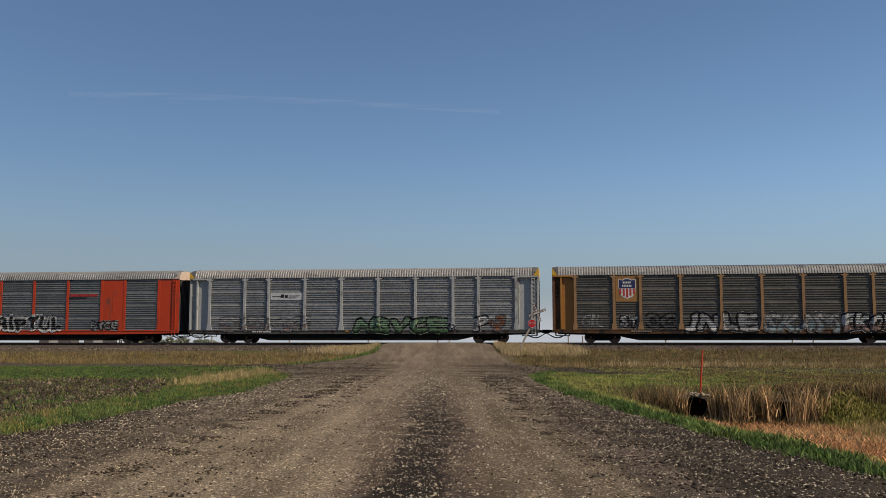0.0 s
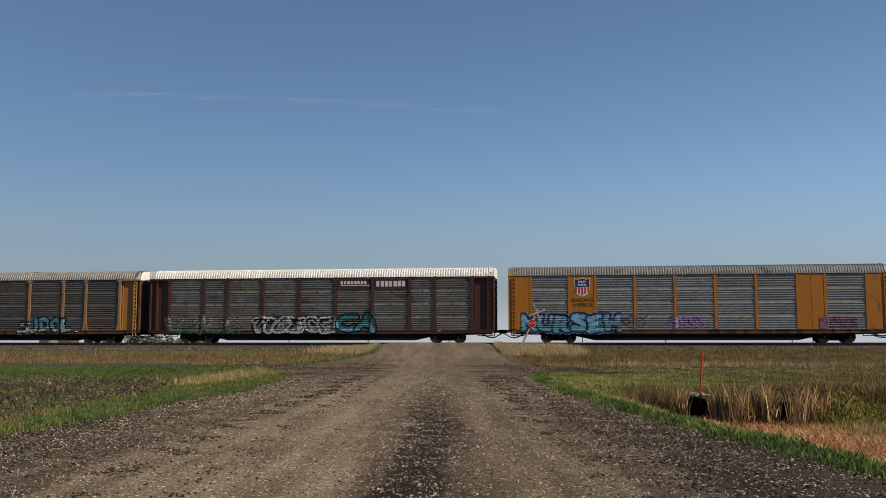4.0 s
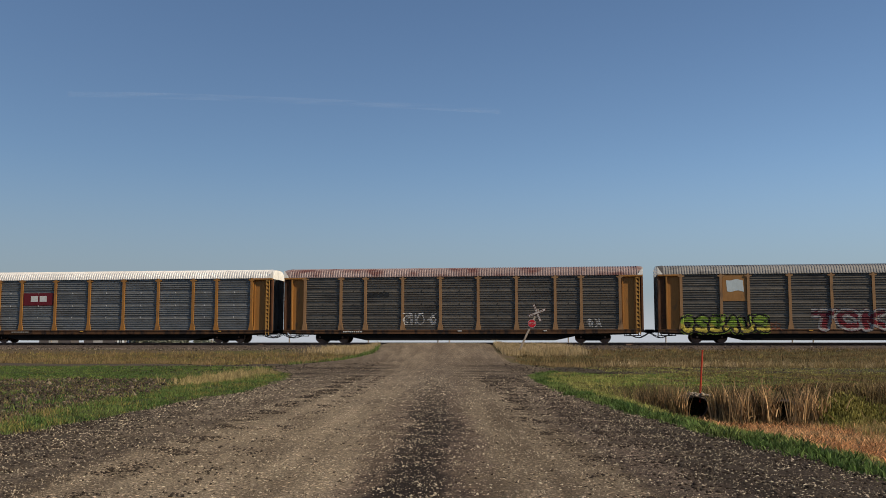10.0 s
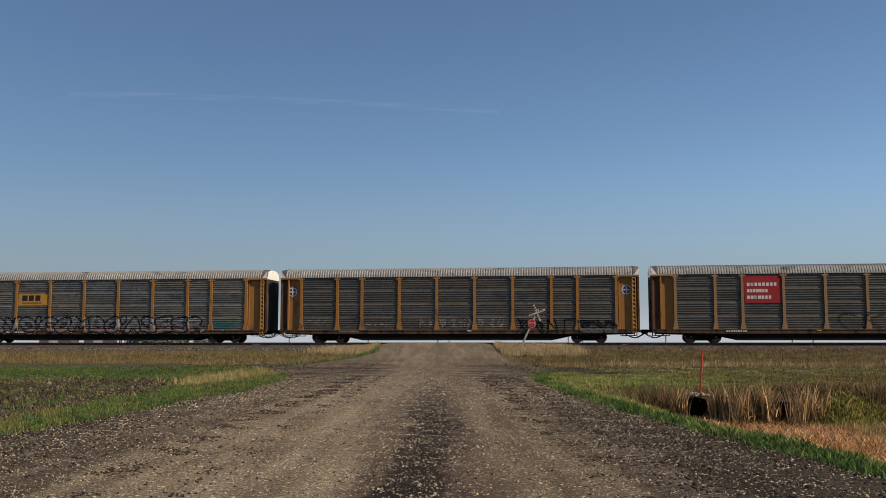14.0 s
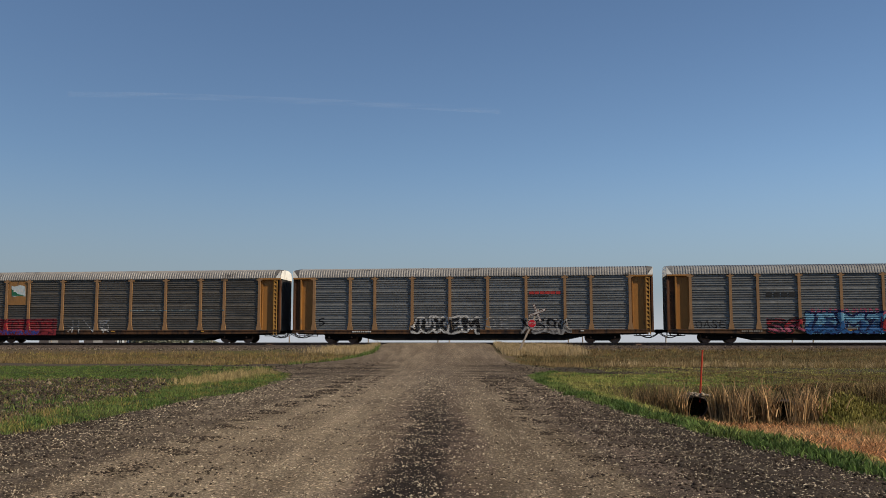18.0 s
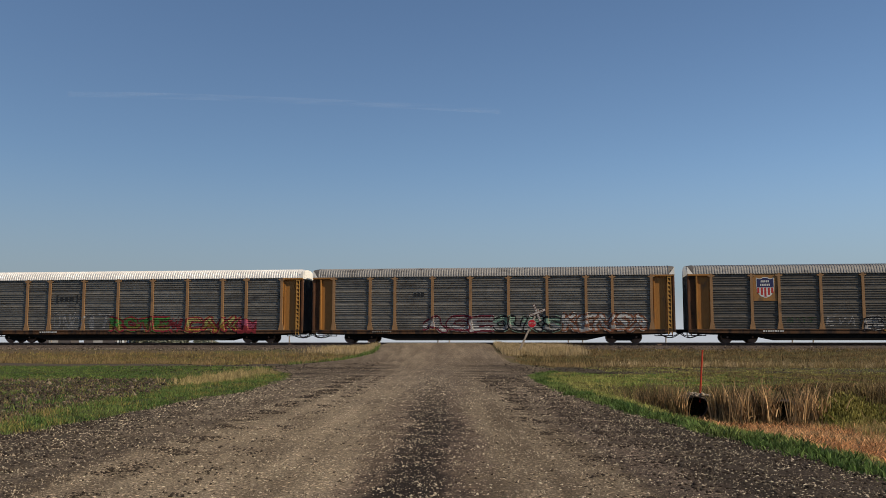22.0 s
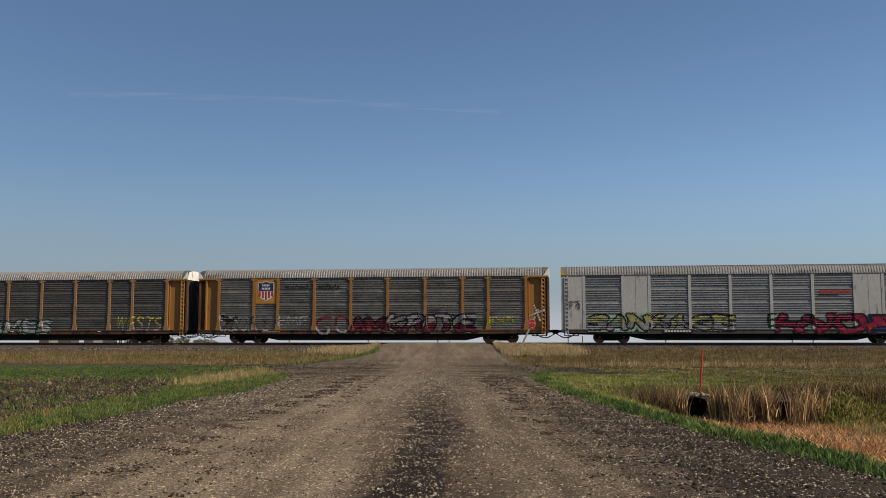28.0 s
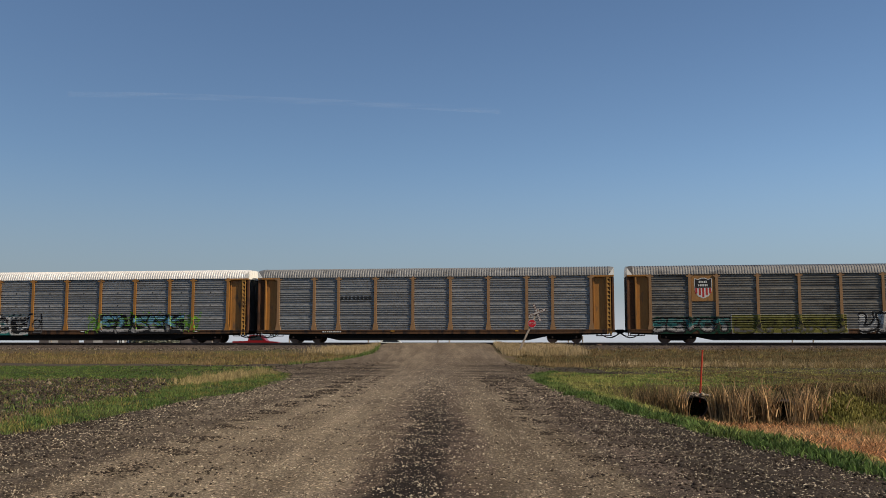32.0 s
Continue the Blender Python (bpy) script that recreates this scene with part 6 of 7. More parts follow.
# running numbers on the sills, small white bars; latches on the sheets' seams of the newer cars
for i, car in enumerate(CARS):
    if i not in (23,):
        bars(car, -8.9 + (i % 3) * 0.5, -7.4 + (i % 3) * 0.5, 0.80, 0.90, E_WHITE if i % 2 else plain((0.2, 0.18, 0.15)), 9, None, -SILL_Y - 0.032)
    if i in (4, 6, 7, 8, 9, 24):
        for b in range(9):
            x = (POSTS[b] + POSTS[b + 1]) / 2 / FIT
            for k in (1, 2, 3):
                flat("latch", car, x - 0.03, x + 0.03, SILL_HI + k * SHEET_H - 0.06, SILL_HI + k * SHEET_H + 0.06, E_WHITE if i == 8 else E_BLACK, "", SY)
    if i not in (0, 5, 23):
        for x, w in ((-3.1 + (i * 7 % 5), 0.3), (9.3 - (i * 3 % 4), 0.25)):
            flat("reflector_strip", car, x, x + w, 0.86, 0.93, E_YELLOW if i % 3 else E_WHITE, "", -SILL_Y - 0.032)


# ---- spray paint ----
def spraycan(c):
    key = ("spray", c)
    if key not in MATS:
        MATS[key] = material("spray_paint", c, 0.75, 0, 0.18, 12.0, 1.5, 0, None, None, tuple(0.35 * v for v in c), 0.52)
        MATS[key].node_tree.nodes["Principled BSDF"].inputs["Specular IOR Level"].default_value = 0.08
    return MATS[key]


WHITE, GREYW, PINKW, SMOKE, BLACK = (0.39, 0.38, 0.36), (0.24, 0.23, 0.22), (0.19, 0.125, 0.11), (0.085, 0.08, 0.078), (0.012, 0.012, 0.013)
PALEGREEN, MOSS, DKGREEN, GREENP, LIME, LIMEB, MINT, OLIVE, OLIVED = (0.16, 0.25, 0.14), (0.05, 0.09, 0.045), (0.012, 0.04, 0.025), (0.05, 0.19, 0.04), (0.22, 0.33, 0.04), (0.15, 0.32, 0.03), (0.22, 0.33, 0.24), (0.14, 0.13, 0.03), (0.07, 0.065, 0.02)
CYANP, TEAL, SKYB, BLUEP, BLUED, NAVY, STEELB = (0.09, 0.26, 0.32), (0.03, 0.15, 0.14), (0.14, 0.31, 0.42), (0.025, 0.09, 0.22), (0.03, 0.05, 0.22), (0.012, 0.02, 0.07), (0.17, 0.21, 0.22)
RUST, REDP, REDD, WINE, PINKP, MAGENTA, PLUM, LILAC, LILACD, PURPLE = (0.17, 0.07, 0.04), (0.28, 0.025, 0.03), (0.18, 0.025, 0.03), (0.10, 0.018, 0.026), (0.34, 0.08, 0.12), (0.21, 0.015, 0.04), (0.07, 0.035, 0.075), (0.30, 0.22, 0.36), (0.13, 0.11, 0.16), (0.12, 0.05, 0.18)
SOOT = (0.035, 0.03, 0.026)
YELP, OCHRE, STRAWP = (0.42, 0.34, 0.06), (0.24, 0.15, 0.03), (0.28, 0.26, 0.09)


LAYERS = {}


def side_y(x, z):
    """Where the car's skin lies at x and height z, as a distance from its middle."""
    y = SHEET_Y - rib(z)
    for p in POSTS:
        half = 0.105 + 0.11 * np.clip((SILL_HI + 0.6 - z) / 0.6, 0, 1)
        y = np.where(np.abs(x - p) < half + 0.01, POST_Y, y)
    y = np.where(np.abs(x) > POSTS[-1] + 0.12, 1.36, y)
    return np.where(z < SILL_HI, SILL_Y + 0.03, y)


GLYPHS = {}


def glyph(ch):
    """Triangles of one letter of the built-in font, fitted into a unit square."""
    if ch not in GLYPHS:
        cu = bpy.data.curves.new("lettering", "FONT")
        cu.body, cu.size, cu.resolution_u = ch, 1.0, 3
        tmp = bpy.data.objects.new("lettering", cu)
        me = bpy.data.meshes.new_from_object(tmp)
        bpy.data.objects.remove(tmp)
        me.calc_loop_triangles()
        v = np.array([tuple(q.co)[:2] for q in me.vertices])
        v = (v - v.min(0)) / np.maximum(v.max(0) - v.min(0), 0.12)
        GLYPHS[ch] = np.array([[v[k] for k in t.vertices] for t in me.loop_triangles])
    return GLYPHS[ch]


def letter_distance(ch, X, Z, ox, oz, w, h, turn, shear, wave):
    """How far each place of the grid lies outside the letter (0 within it)."""
    c, s_ = math.cos(turn), math.sin(turn)
    u, v = X - ox, Z - oz
    u, v = c * u + s_ * v, c * v - s_ * u
    u = u - shear * v + wave * w * np.sin(v / h * 5 + ox)
    u, v = u / w + 0.5, v / h + 0.5 + 0.06 * np.sin(u / w * 4 + ox * 3)
    mask = np.zeros(X.shape, bool)
    near = (np.abs(u - 0.5) < 0.6) & (np.abs(v - 0.5) < 0.6)
    pu, pv = u[near], v[near]
    hit = np.zeros(pu.shape, bool)
    for (ax, ay), (bx, by), (cx_, cy_) in glyph(ch):
        d1 = (pu - bx) * (ay - by) - (ax - bx) * (pv - by)
        d2 = (pu - cx_) * (by - cy_) - (bx - cx_) * (pv - cy_)
        d3 = (pu - ax) * (cy_ - ay) - (cx_ - ax) * (pv - ay)
        hit |= ((d1 >= 0) & (d2 >= 0) & (d3 >= 0)) | ((d1 <= 0) & (d2 <= 0) & (d3 <= 0))
    mask[near] = hit
    dx, dz = X[0, 1] - X[0, 0], Z[1, 0] - Z[0, 0]
    D = np.where(mask, 0.0, 9.0)
    for _ in range(14):
        P = np.pad(D, 1, constant_values=9.0)
        D = np.minimum.reduce([D, P[1:-1, :-2] + dx, P[1:-1, 2:] + dx, P[:-2, 1:-1] + dz, P[2:, 1:-1] + dz] + [P[a:a + D.shape[0], b:b + D.shape[1]] + math.hypot(dx, dz) for a in (0, 2) for b in (0, 2)])
    return D


def write_letters(text, X, Z, x0, x1, z0, z1, style, r, idx, cloud):
    """Paint the letters one over the other: 0 fill, 1 lower fill, 2 outline, 3 cloud behind."""
    H = z1 - z0
    th = {"thin": 0.0, "jag": 0.055, "block": 0.075}.get(style, 0.06) * H
    ow = (0.085 if style == "block" else 0.065) * H + 0.02
    share = [{"'": 0.3, "I": 0.5, "J": 0.8, "L": 0.85, "M": 1.25, "W": 1.3}.get(ch, 1.0) for ch in text]
    at, done = x0, []
    for k, ch in enumerate(text):
        lw = (x1 - x0) * share[k] / sum(share)
        mid, at = at + lw / 2, at + lw
        small = ch == "'"
        w = max(0.08, lw * (1.08 if style != "thin" else 0.85) - 2 * th)
        h = (H - 2 * (th + ow) * (style != "thin")) * (0.35 if small else r.uniform(0.9, 1.0))
        oz = z0 + H * 0.5 + r.uniform(-0.03, 0.03) * H + (0.25 * H if small else 0)
        D = letter_distance(ch, X, Z, mid, oz, w, h, r.uniform(-0.14, 0.14), 0.22 if style == "jag" else r.uniform(-0.1, 0.12), 0.13 if style == "jag" else 0.06)
        done.append((D + 0.010 * waves(X, Z, 0.3, float(k)), k))
    if cloud is not None:
        for D, k in done:
            idx[D < th + ow + 0.14 * H + 0.08 * H * waves(X, Z, 1.1, 1.0)] = 3
    for D, k in done:
        if style == "thin":
            idx[D < 0.03] = 0
            idx[(D < 0.03) & (Z < z0 + 0.4 * H)] = 1
            continue
        idx[D < th + ow] = 2
        inside = D < th
        idx[inside] = 0
        idx[inside & (Z < z0 + H * (0.45 + 0.10 * np.sin(X * 5 + k)))] = 1
        # a worn inner line, and a thin bright line round the outline
        idx[inside & (np.abs(D - 0.6 * th) < 0.016) & (waves(X, Z, 0.8, k + 2.0) > -0.2)] = 2
        idx[(D > th + ow) & (D < th + ow + 0.035) & (idx < 0) & (waves(X, Z, 1.4, k + 5.0) > -0.1)] = 0
        if style == "jag":
            cut = np.abs(np.mod(X * 0.9 / H + 0.8 * Z / H + 0.3 * k, 1.0) - 0.5)
            idx[inside & (cut < 0.025)] = 2


def spray(i, x0, x1, z0, z1, fill, low, edge, cloud, style, fade=0.0, text=""):
    """A piece of graffiti that follows ribs, posts and sill; without text, wild letter-like shapes that spell nothing."""
    car = CARS[i]
    z0, z1 = max(z0 - 0.07, 0.6), z1 - 0.09
    flush = i in (0, 5, 23)
    r = np.random.default_rng(int(abs(x0) * 100) + i * 31)
    nx, nz = max(6, int((x1 - x0) / 0.042)), max(6, int((z1 - z0) / 0.036))
    xs, zs = np.linspace(x0, x1, nx + 1), np.linspace(z0, z1, nz + 1)
    X, Z = np.meshgrid((xs[1:] + xs[:-1]) / 2, (zs[1:] + zs[:-1]) / 2)
    H = z1 - z0
    count = max(1, round((x1 - x0) / (0.95 * H)))
    lw = (x1 - x0) / count
    th = 0.105 * H if style != "thin" else 0.028 * H + 0.012
    ow = 0.075 * H + 0.01
    pad = (th + ow) / H
    D = np.full(X.shape, 9.0)
    for k in range(count):
        ox = x0 + k * lw
        rows = r.uniform(-0.06, 0.06, 9)
        node = [(ox + lw * (0.16 + 0.34 * (j % 3)) + r.uniform(-0.06, 0.06) * lw, z0 + H * (pad + (1 - 2 * pad) * ((j // 3) / 2) + rows[j] * 0.6)) for j in range(9)]
        strokes = []
        at = int(r.integers(9))
        for q in range(4 if style == "thin" else 3):
            to = int(r.integers(9))
            if to != at:
                strokes.append((at, to))
            at = to if r.uniform() < 0.7 else int(r.integers(9))
        strokes = tuple(strokes) + ((int(r.integers(3)), 6 + int(r.integers(3))),)
        if style != "thin":
            strokes = strokes + ((3 + int(r.integers(3)), 6 + int(r.integers(3))), (int(r.integers(3)), 3 + int(r.integers(3))))
        cxx, czz, rr = ox + lw * r.uniform(0.35, 0.65), z0 + H * r.uniform(0.4, 0.6), H * r.uniform(0.16, 0.32)
        if r.uniform() < 0.55:
            D = np.minimum(D, np.abs(np.hypot((X - cxx) * H / lw, Z - czz) - rr))
        if style == "jag":
            strokes = strokes + ((int(r.integers(9)), int(r.integers(9))),)
        for a, b in strokes:
            (ax, az), (bx, bz) = node[a], node[b]
            if style == "jag":
                ax, bx = ax + r.uniform(-0.25, 0.25) * lw, bx + r.uniform(-0.25, 0.25) * lw
            L2 = max(1e-6, (bx - ax) ** 2 + (bz - az) ** 2)
            t = np.clip(((X - ax) * (bx - ax) + (Z - az) * (bz - az)) / L2, 0, 1)
            d = np.hypot(X - ax - t * (bx - ax), Z - az - t * (bz - az))
            if style == "jag":
                d = d + th * 0.75 * (t - 0.45)
            elif style == "block":
                d = d * 0.94
            D = np.minimum(D, d)
    idx = np.full(X.shape, -1)
    rough = 0.012 * waves(X, Z, 0.3, float(r.uniform(0, 6)))
    D = D + rough
    if text:
        write_letters(text, X, Z, x0, x1, z0, z1, style, r, idx, cloud)
    elif cloud is not None:
        idx[D < th + ow + 0.16 * H + 0.10 * H * waves(X, Z, 1.1, 1.0)] = 3
    if text:
        pass
    elif style == "fill":
        e = np.minimum(np.minimum(X - x0, x1 - X), np.minimum(Z - z0, z1 - Z))
        ragged = 0.0 if fade == 0 else 0.34 * H * (0.55 + waves(X, Z, 0.8, 2.0) + 0.4 * waves(X, Z, 0.3, 1.0))
        idx[e > ragged] = 0
        idx[(e > ragged) & (e < ragged + 0.05)] = 2
    elif style == "thin":
        idx[D < th] = 0
        idx[(D < th) & (Z < z0 + 0.45 * H)] = 1
    else:
        idx[D < th + ow] = 2
        idx[D < th] = 0
        idx[(D < th) & (Z < z0 + H * (0.45 + 0.12 * np.sin(X * 5)))] = 1
        cut = np.abs(np.mod(X * 0.85 / H + 1.3 * np.sin(Z * 4.1 / H + x0), 1.0) - 0.5)
        idx[(D < th) & (cut < 0.035)] = 2
    if text:
        fade = max(fade, 0.2)
    if fade:
        w = waves(X, Z, 0.9, 3.0) * 0.5 + waves(X, Z, 0.23, 5.0) * 0.5
        idx[(w < -0.75 + 1.35 * fade) & (r.uniform(0, 1, X.shape) < 0.85)] = -1
    if flush:
        XX, ZZ = np.meshgrid(xs, zs)
        Y = np.where(ZZ < SILL_HI, SILL_Y + 0.03, SHEET_Y - rib(ZZ))
        for b, w in enumerate(BAYS):
            solid = (w < 2)
            if solid:
                Y = np.where((XX > POSTS[b] - 0.1) & (XX < POSTS[b + 1] + 0.1) & (ZZ >= SILL_HI), SHEET_Y + 0.03, Y)
            Y = np.where((np.abs(XX - POSTS[b]) < 0.14) & (ZZ >= SILL_HI), SHEET_Y + 0.03, Y)
        Y = np.where((np.abs(XX) > POSTS[-1] - 0.1) & (ZZ >= SILL_HI), SHEET_Y + 0.03, Y)
    else:
        XX, ZZ = np.meshgrid(xs, zs)
        Y = side_y(XX, ZZ)
    LAYERS[i] = LAYERS.get(i, 0) + 1
    pts = np.stack([XX.ravel(), -(Y.ravel() + 0.004 + 0.002 * LAYERS[i]), ZZ.ravel()], 1)
    f = grid_faces(nx + 1, nz + 1)
    keep = idx.ravel() >= 0
    if not keep.any():
        return None
    used, inv = np.unique(f[keep].ravel(), return_inverse=True)
    mats = [spraycan(fill), spraycan(low), spraycan(edge), spraycan(cloud or edge)]
    ob = sheet("graffiti", pts[used], inv.reshape(-1, 4), mats)
    ob.data.polygons.foreach_set("material_index", idx.ravel()[keep].astype(np.int32))
    ob.data.update()
    ob.parent = car
    return tagged(ob, {"thin": "thin sprayed graffiti lines", "fill": "ragged patch of sprayed paint", "jag": "jagged sprayed graffiti lettering"}.get(style, "bold sprayed graffiti lettering"), kind="stuff")


spray(0, -9.11, -1.75, 0.87, 2.37, BLACK, BLACK, WHITE, None, 'block')
spray(0, -1.70, 3.93, 0.87, 2.37, BLACK, BLACK, WHITE, None, 'block', text="RIPTUL")
spray(0, 6.43, 8.80, 1.02, 1.88, GREYW, GREYW, BLACK, None, 'block', text="BYOE")
spray(1, -11.39, -3.90, 0.90, 2.20, GREYW, PINKW, SMOKE, None, 'block', 0.45, text="SOMC")
spray(1, -0.57, 6.94, 0.69, 2.13, PALEGREEN, MOSS, BLACK, None, 'block', 0.1, text="ABVCE")
spray(1, 6.74, 7.91, 0.78, 1.66, BLACK, BLACK, BLACK, None, 'thin')
spray(1, 8.88, 10.04, 0.88, 2.24, WHITE, GREYW, BLACK, None, 'block', 0.1, text="P")
spray(1, 10.04, 11.38, 0.88, 2.24, RUST, RUST, SMOKE, None, 'block', 0.4)
spray(2, -11.69, -10.01, 1.25, 2.21, GREYW, GREYW, BLACK, None, 'thin', text="GIL")
spray(2, -8.89, -7.50, 1.11, 2.20, WHITE, GREYW, BLACK, None, 'block', 0.15, text="ST")
spray(2, -6.95, -4.74, 0.95, 2.39, SMOKE, SMOKE, BLACK, None, 'block', 0.3, text="OC")
spray(2, -4.10, -1.74, 0.76, 2.43, GREYW, WHITE, BLACK, None, 'block', 0.15, text="JN")
spray(2, -1.38, 1.14, 0.79, 2.42, GREYW, GREYW, BLACK, None, 'block', 0.2, text="LE")
spray(2, 1.50, 6.81, 0.75, 2.37, GREYW, STEELB, SMOKE, None, 'jag', 0.3, text="SKAM")
spray(2, 6.98, 10.89, 0.78, 2.33, WHITE, PINKW, BLACK, None, 'block', 0.1, text="EKOR")
spray(3, -12.33, -6.00, 0.64, 2.14, GREYW, SMOKE, BLACK, None, 'thin', 0.15)
spray(3, -11.21, -6.20, 0.79, 1.98, SMOKE, GREYW, BLACK, None, 'block', 0.5, text="SNAKE")
spray(3, -4.32, 1.15, 0.69, 2.16, GREYW, SMOKE, BLACK, None, 'thin', 0.1, text="HOPDA")
spray(3, 3.46, 4.61, 0.68, 1.85, GREYW, WHITE, BLACK, None, 'jag', 0.1, text="S")
spray(3, 4.54, 8.01, 0.75, 2.23, CYANP, GREYW, BLACK, None, 'block', 0.15, text="JDOL")
spray(3, 9.16, 11.24, 1.01, 2.11, RUST, RUST, RUST, None, 'thin', 0.4)
spray(4, -12.61, -6.12, 1.19, 2.22, GREYW, GREYW, SMOKE, None, 'jag', 0.35, text="SHIEK")
spray(4, -12.30, -5.93, 0.64, 1.48, MOSS, MOSS, BLACK, None, 'fill', 0.3)
spray(4, -5.33, 1.46, 0.74, 2.15, BLACK, SMOKE, WHITE, BLACK, 'jag', text="TIGEOE")
spray(4, 1.51, 4.77, 0.74, 2.49, TEAL, CYANP, BLACK, None, 'block', 0.25, text="CA")
spray(5, -12.89, -5.39, 0.64, 2.41, SKYB, CYANP, NAVY, None, 'block', text="NURSEH")
spray(5, -5.66, -3.26, 0.94, 2.22, SMOKE, SMOKE, BLACK, None, 'thin')
spray(5, -1.24, 0.86, 1.12, 1.96, LILAC, PINKW, PURPLE, None, 'thin', text="SOUS")
spray(5, -1.98, 0.70, 1.12, 2.05, PURPLE, PINKW, LILAC, None, 'block', text="SOUS")
spray(5, 8.78, 11.41, 1.07, 2.05, PURPLE, PURPLE, PINKW, None, 'block', text="SOUS")
spray(6, 4.14, 6.72, 0.75, 2.21, WHITE, GREYW, GREYW, None, 'thin', 0.1)
spray(6, -6.85, -5.09, 1.21, 1.85, MOSS, MOSS, MOSS, None, 'thin', 0.3)
spray(7, -12.6, -6.41, 0.65, 2.39, DKGREEN, BLACK, STEELB, WINE, 'block', 0.25, text="HAGER")
spray(7, -4.49, 2.62, 0.68, 2.43, SKYB, CYANP, BLACK, None, 'block', text="CMENTE")
spray(7, 1.82, 2.76, 2.04, 2.52, BLUEP, BLUEP, BLUEP, None, 'thin', text="CDE")
spray(7, 2.32, 8.48, 0.67, 2.21, PLUM, SMOKE, BLACK, WINE, 'jag', 0.32, text="URSON")
spray(9, -4.50, -1.66, 1.26, 2.47, WHITE, WHITE, GREYW, None, 'thin', 0.15)
spray(9, 9.51, 10.82, 1.17, 2.03, WHITE, WHITE, GREYW, None, 'thin', 0.1)
spray(9, -12.04, -10.27, 1.21, 1.82, SMOKE, SMOKE, GREYW, None, 'thin', 0.5)
spray(10, -12.24, -5.83, 0.64, 2.20, LIME, YELP, BLACK, None, 'block', text="OSEAUS")
spray(10, -5.93, -4.82, 0.89, 1.69, RUST, RUST, SMOKE, None, 'thin', 0.2)
spray(10, -2.92, 4.16, 0.87, 2.64, WINE, REDD, GREYW, None, 'block', 0.2, text="TOKS")
spray(10, 5.51, 10.87, 0.64, 2.56, LILACD, SMOKE, WHITE, None, 'block', 0.1, text="NIESP")
spray(11, -12.11, 8.76, 0.75, 2.25, GREYW, PINKW, BLACK, None, 'block', 0.08, text="SERVO'COMBO'ASESR")
spray(11, -13.66, -12.21, 1.12, 1.95, TEAL, TEAL, TEAL, None, 'fill', 0.35)
spray(11, 9.33, 11.41, 0.97, 1.93, TEAL, MOSS, TEAL, None, 'fill', 0.45)
spray(12, -12.54, -9.91, 1.11, 1.92, GREYW, RUST, SMOKE, None, 'thin', 0.4)
spray(12, -7.09, -4.92, 1.37, 1.93, SMOKE, GREYW, SMOKE, None, 'thin', 0.3)
spray(12, -2.87, 3.79, 1.15, 1.99, GREYW, GREYW, SMOKE, None, 'thin', 0.35)
spray(12, 4.49, 9.23, 0.67, 2.01, BLACK, BLACK, GREYW, None, 'thin', 0.1)
spray(12, 9.23, 12.24, 0.78, 1.86, BLACK, SMOKE, SMOKE, None, 'block', 0.3)
spray(13, -0.91, 4.74, 0.98, 2.30, SOOT, SOOT, SOOT, None, 'thin', 0.5, text="CKO")
spray(14, -12.47, -4.80, 0.64, 2.02, REDP, REDD, WINE, REDD, 'jag')
spray(14, -11.6, -6.2, 0.64, 1.2, BLUED, BLUED, REDD, None, 'jag', 0.5)
spray(14, 1.4, 9.3, 2.56, 2.70, STEELB, STEELB, STEELB, None, 'fill', 0.4)
spray(14, -4.02, -0.12, 0.78, 2.00, GREYW, WHITE, GREYW, None, 'thin', 0.2)
spray(15, -4.48, 0.85, 0.70, 2.19, BLACK, BLACK, WHITE, None, 'block', text="JUKEM")
spray(15, 1.06, 3.44, 1.11, 2.01, GREYW, GREYW, GREYW, None, 'thin', 0.3, text="OE")
spray(15, 3.96, 7.79, 0.64, 2.00, BLACK, SMOKE, GREYW, None, 'jag', text="FSBK")
spray(15, -11.81, -11.21, 1.39, 2.02, BLACK, BLACK, BLACK, None, 'thin', 0.2, text="S")
spray(16, -11.82, -9.61, 1.14, 1.73, BLACK, BLACK, BLACK, None, 'thin', text="DASE")
spray(16, -6.75, -3.86, 0.74, 1.95, REDP, PINKP, BLACK, None, 'jag', 0.2, text="SR")
spray(16, -4.05, 1.82, 0.70, 2.44, SKYB, BLUEP, NAVY, None, 'block', text="IEMZ")
spray(16, -4.05, 2.28, 0.64, 1.06, BLUEP, NAVY, NAVY, None, 'fill', 0.1)
spray(16, -3.67, 1.16, 2.17, 2.61, PINKP, PINKP, PINKP, None, 'thin', 0.2)
spray(16, 1.15, 4.82, 0.68, 2.33, PINKP, REDP, PINKP, None, 'thin', text="CEMNA")
spray(16, 1.15, 2.19, 1.01, 1.91, REDP, REDP, BLACK, None, 'block')
spray(17, -6.97, -4.86, 1.13, 2.53, GREYW, GREYW, GREYW, None, 'thin', 0.25, text="DAK")
spray(17, -5.80, -1.81, 1.11, 2.43, GREYW, GREYW, SMOKE, None, 'thin', 0.4, text="WIT")
spray(17, -2.13, 2.98, 0.88, 2.21, GREENP, OLIVE, REDD, None, 'block', 0.25, text="ROTE")
spray(17, 2.84, 4.17, 0.80, 2.10, REDD, WINE, REDD, None, 'fill', 0.2)
spray(17, 4.17, 8.87, 0.80, 2.23, STRAWP, OCHRE, REDD, None, 'jag', 0.25, text="CAW")
spray(17, 8.59, 10.13, 0.79, 1.98, PINKP, REDD, REDD, None, 'jag', 0.2)
spray(18, -5.13, 0.39, 0.81, 2.22, GREYW, WHITE, WINE, None, 'block', 0.1, text="ACE")
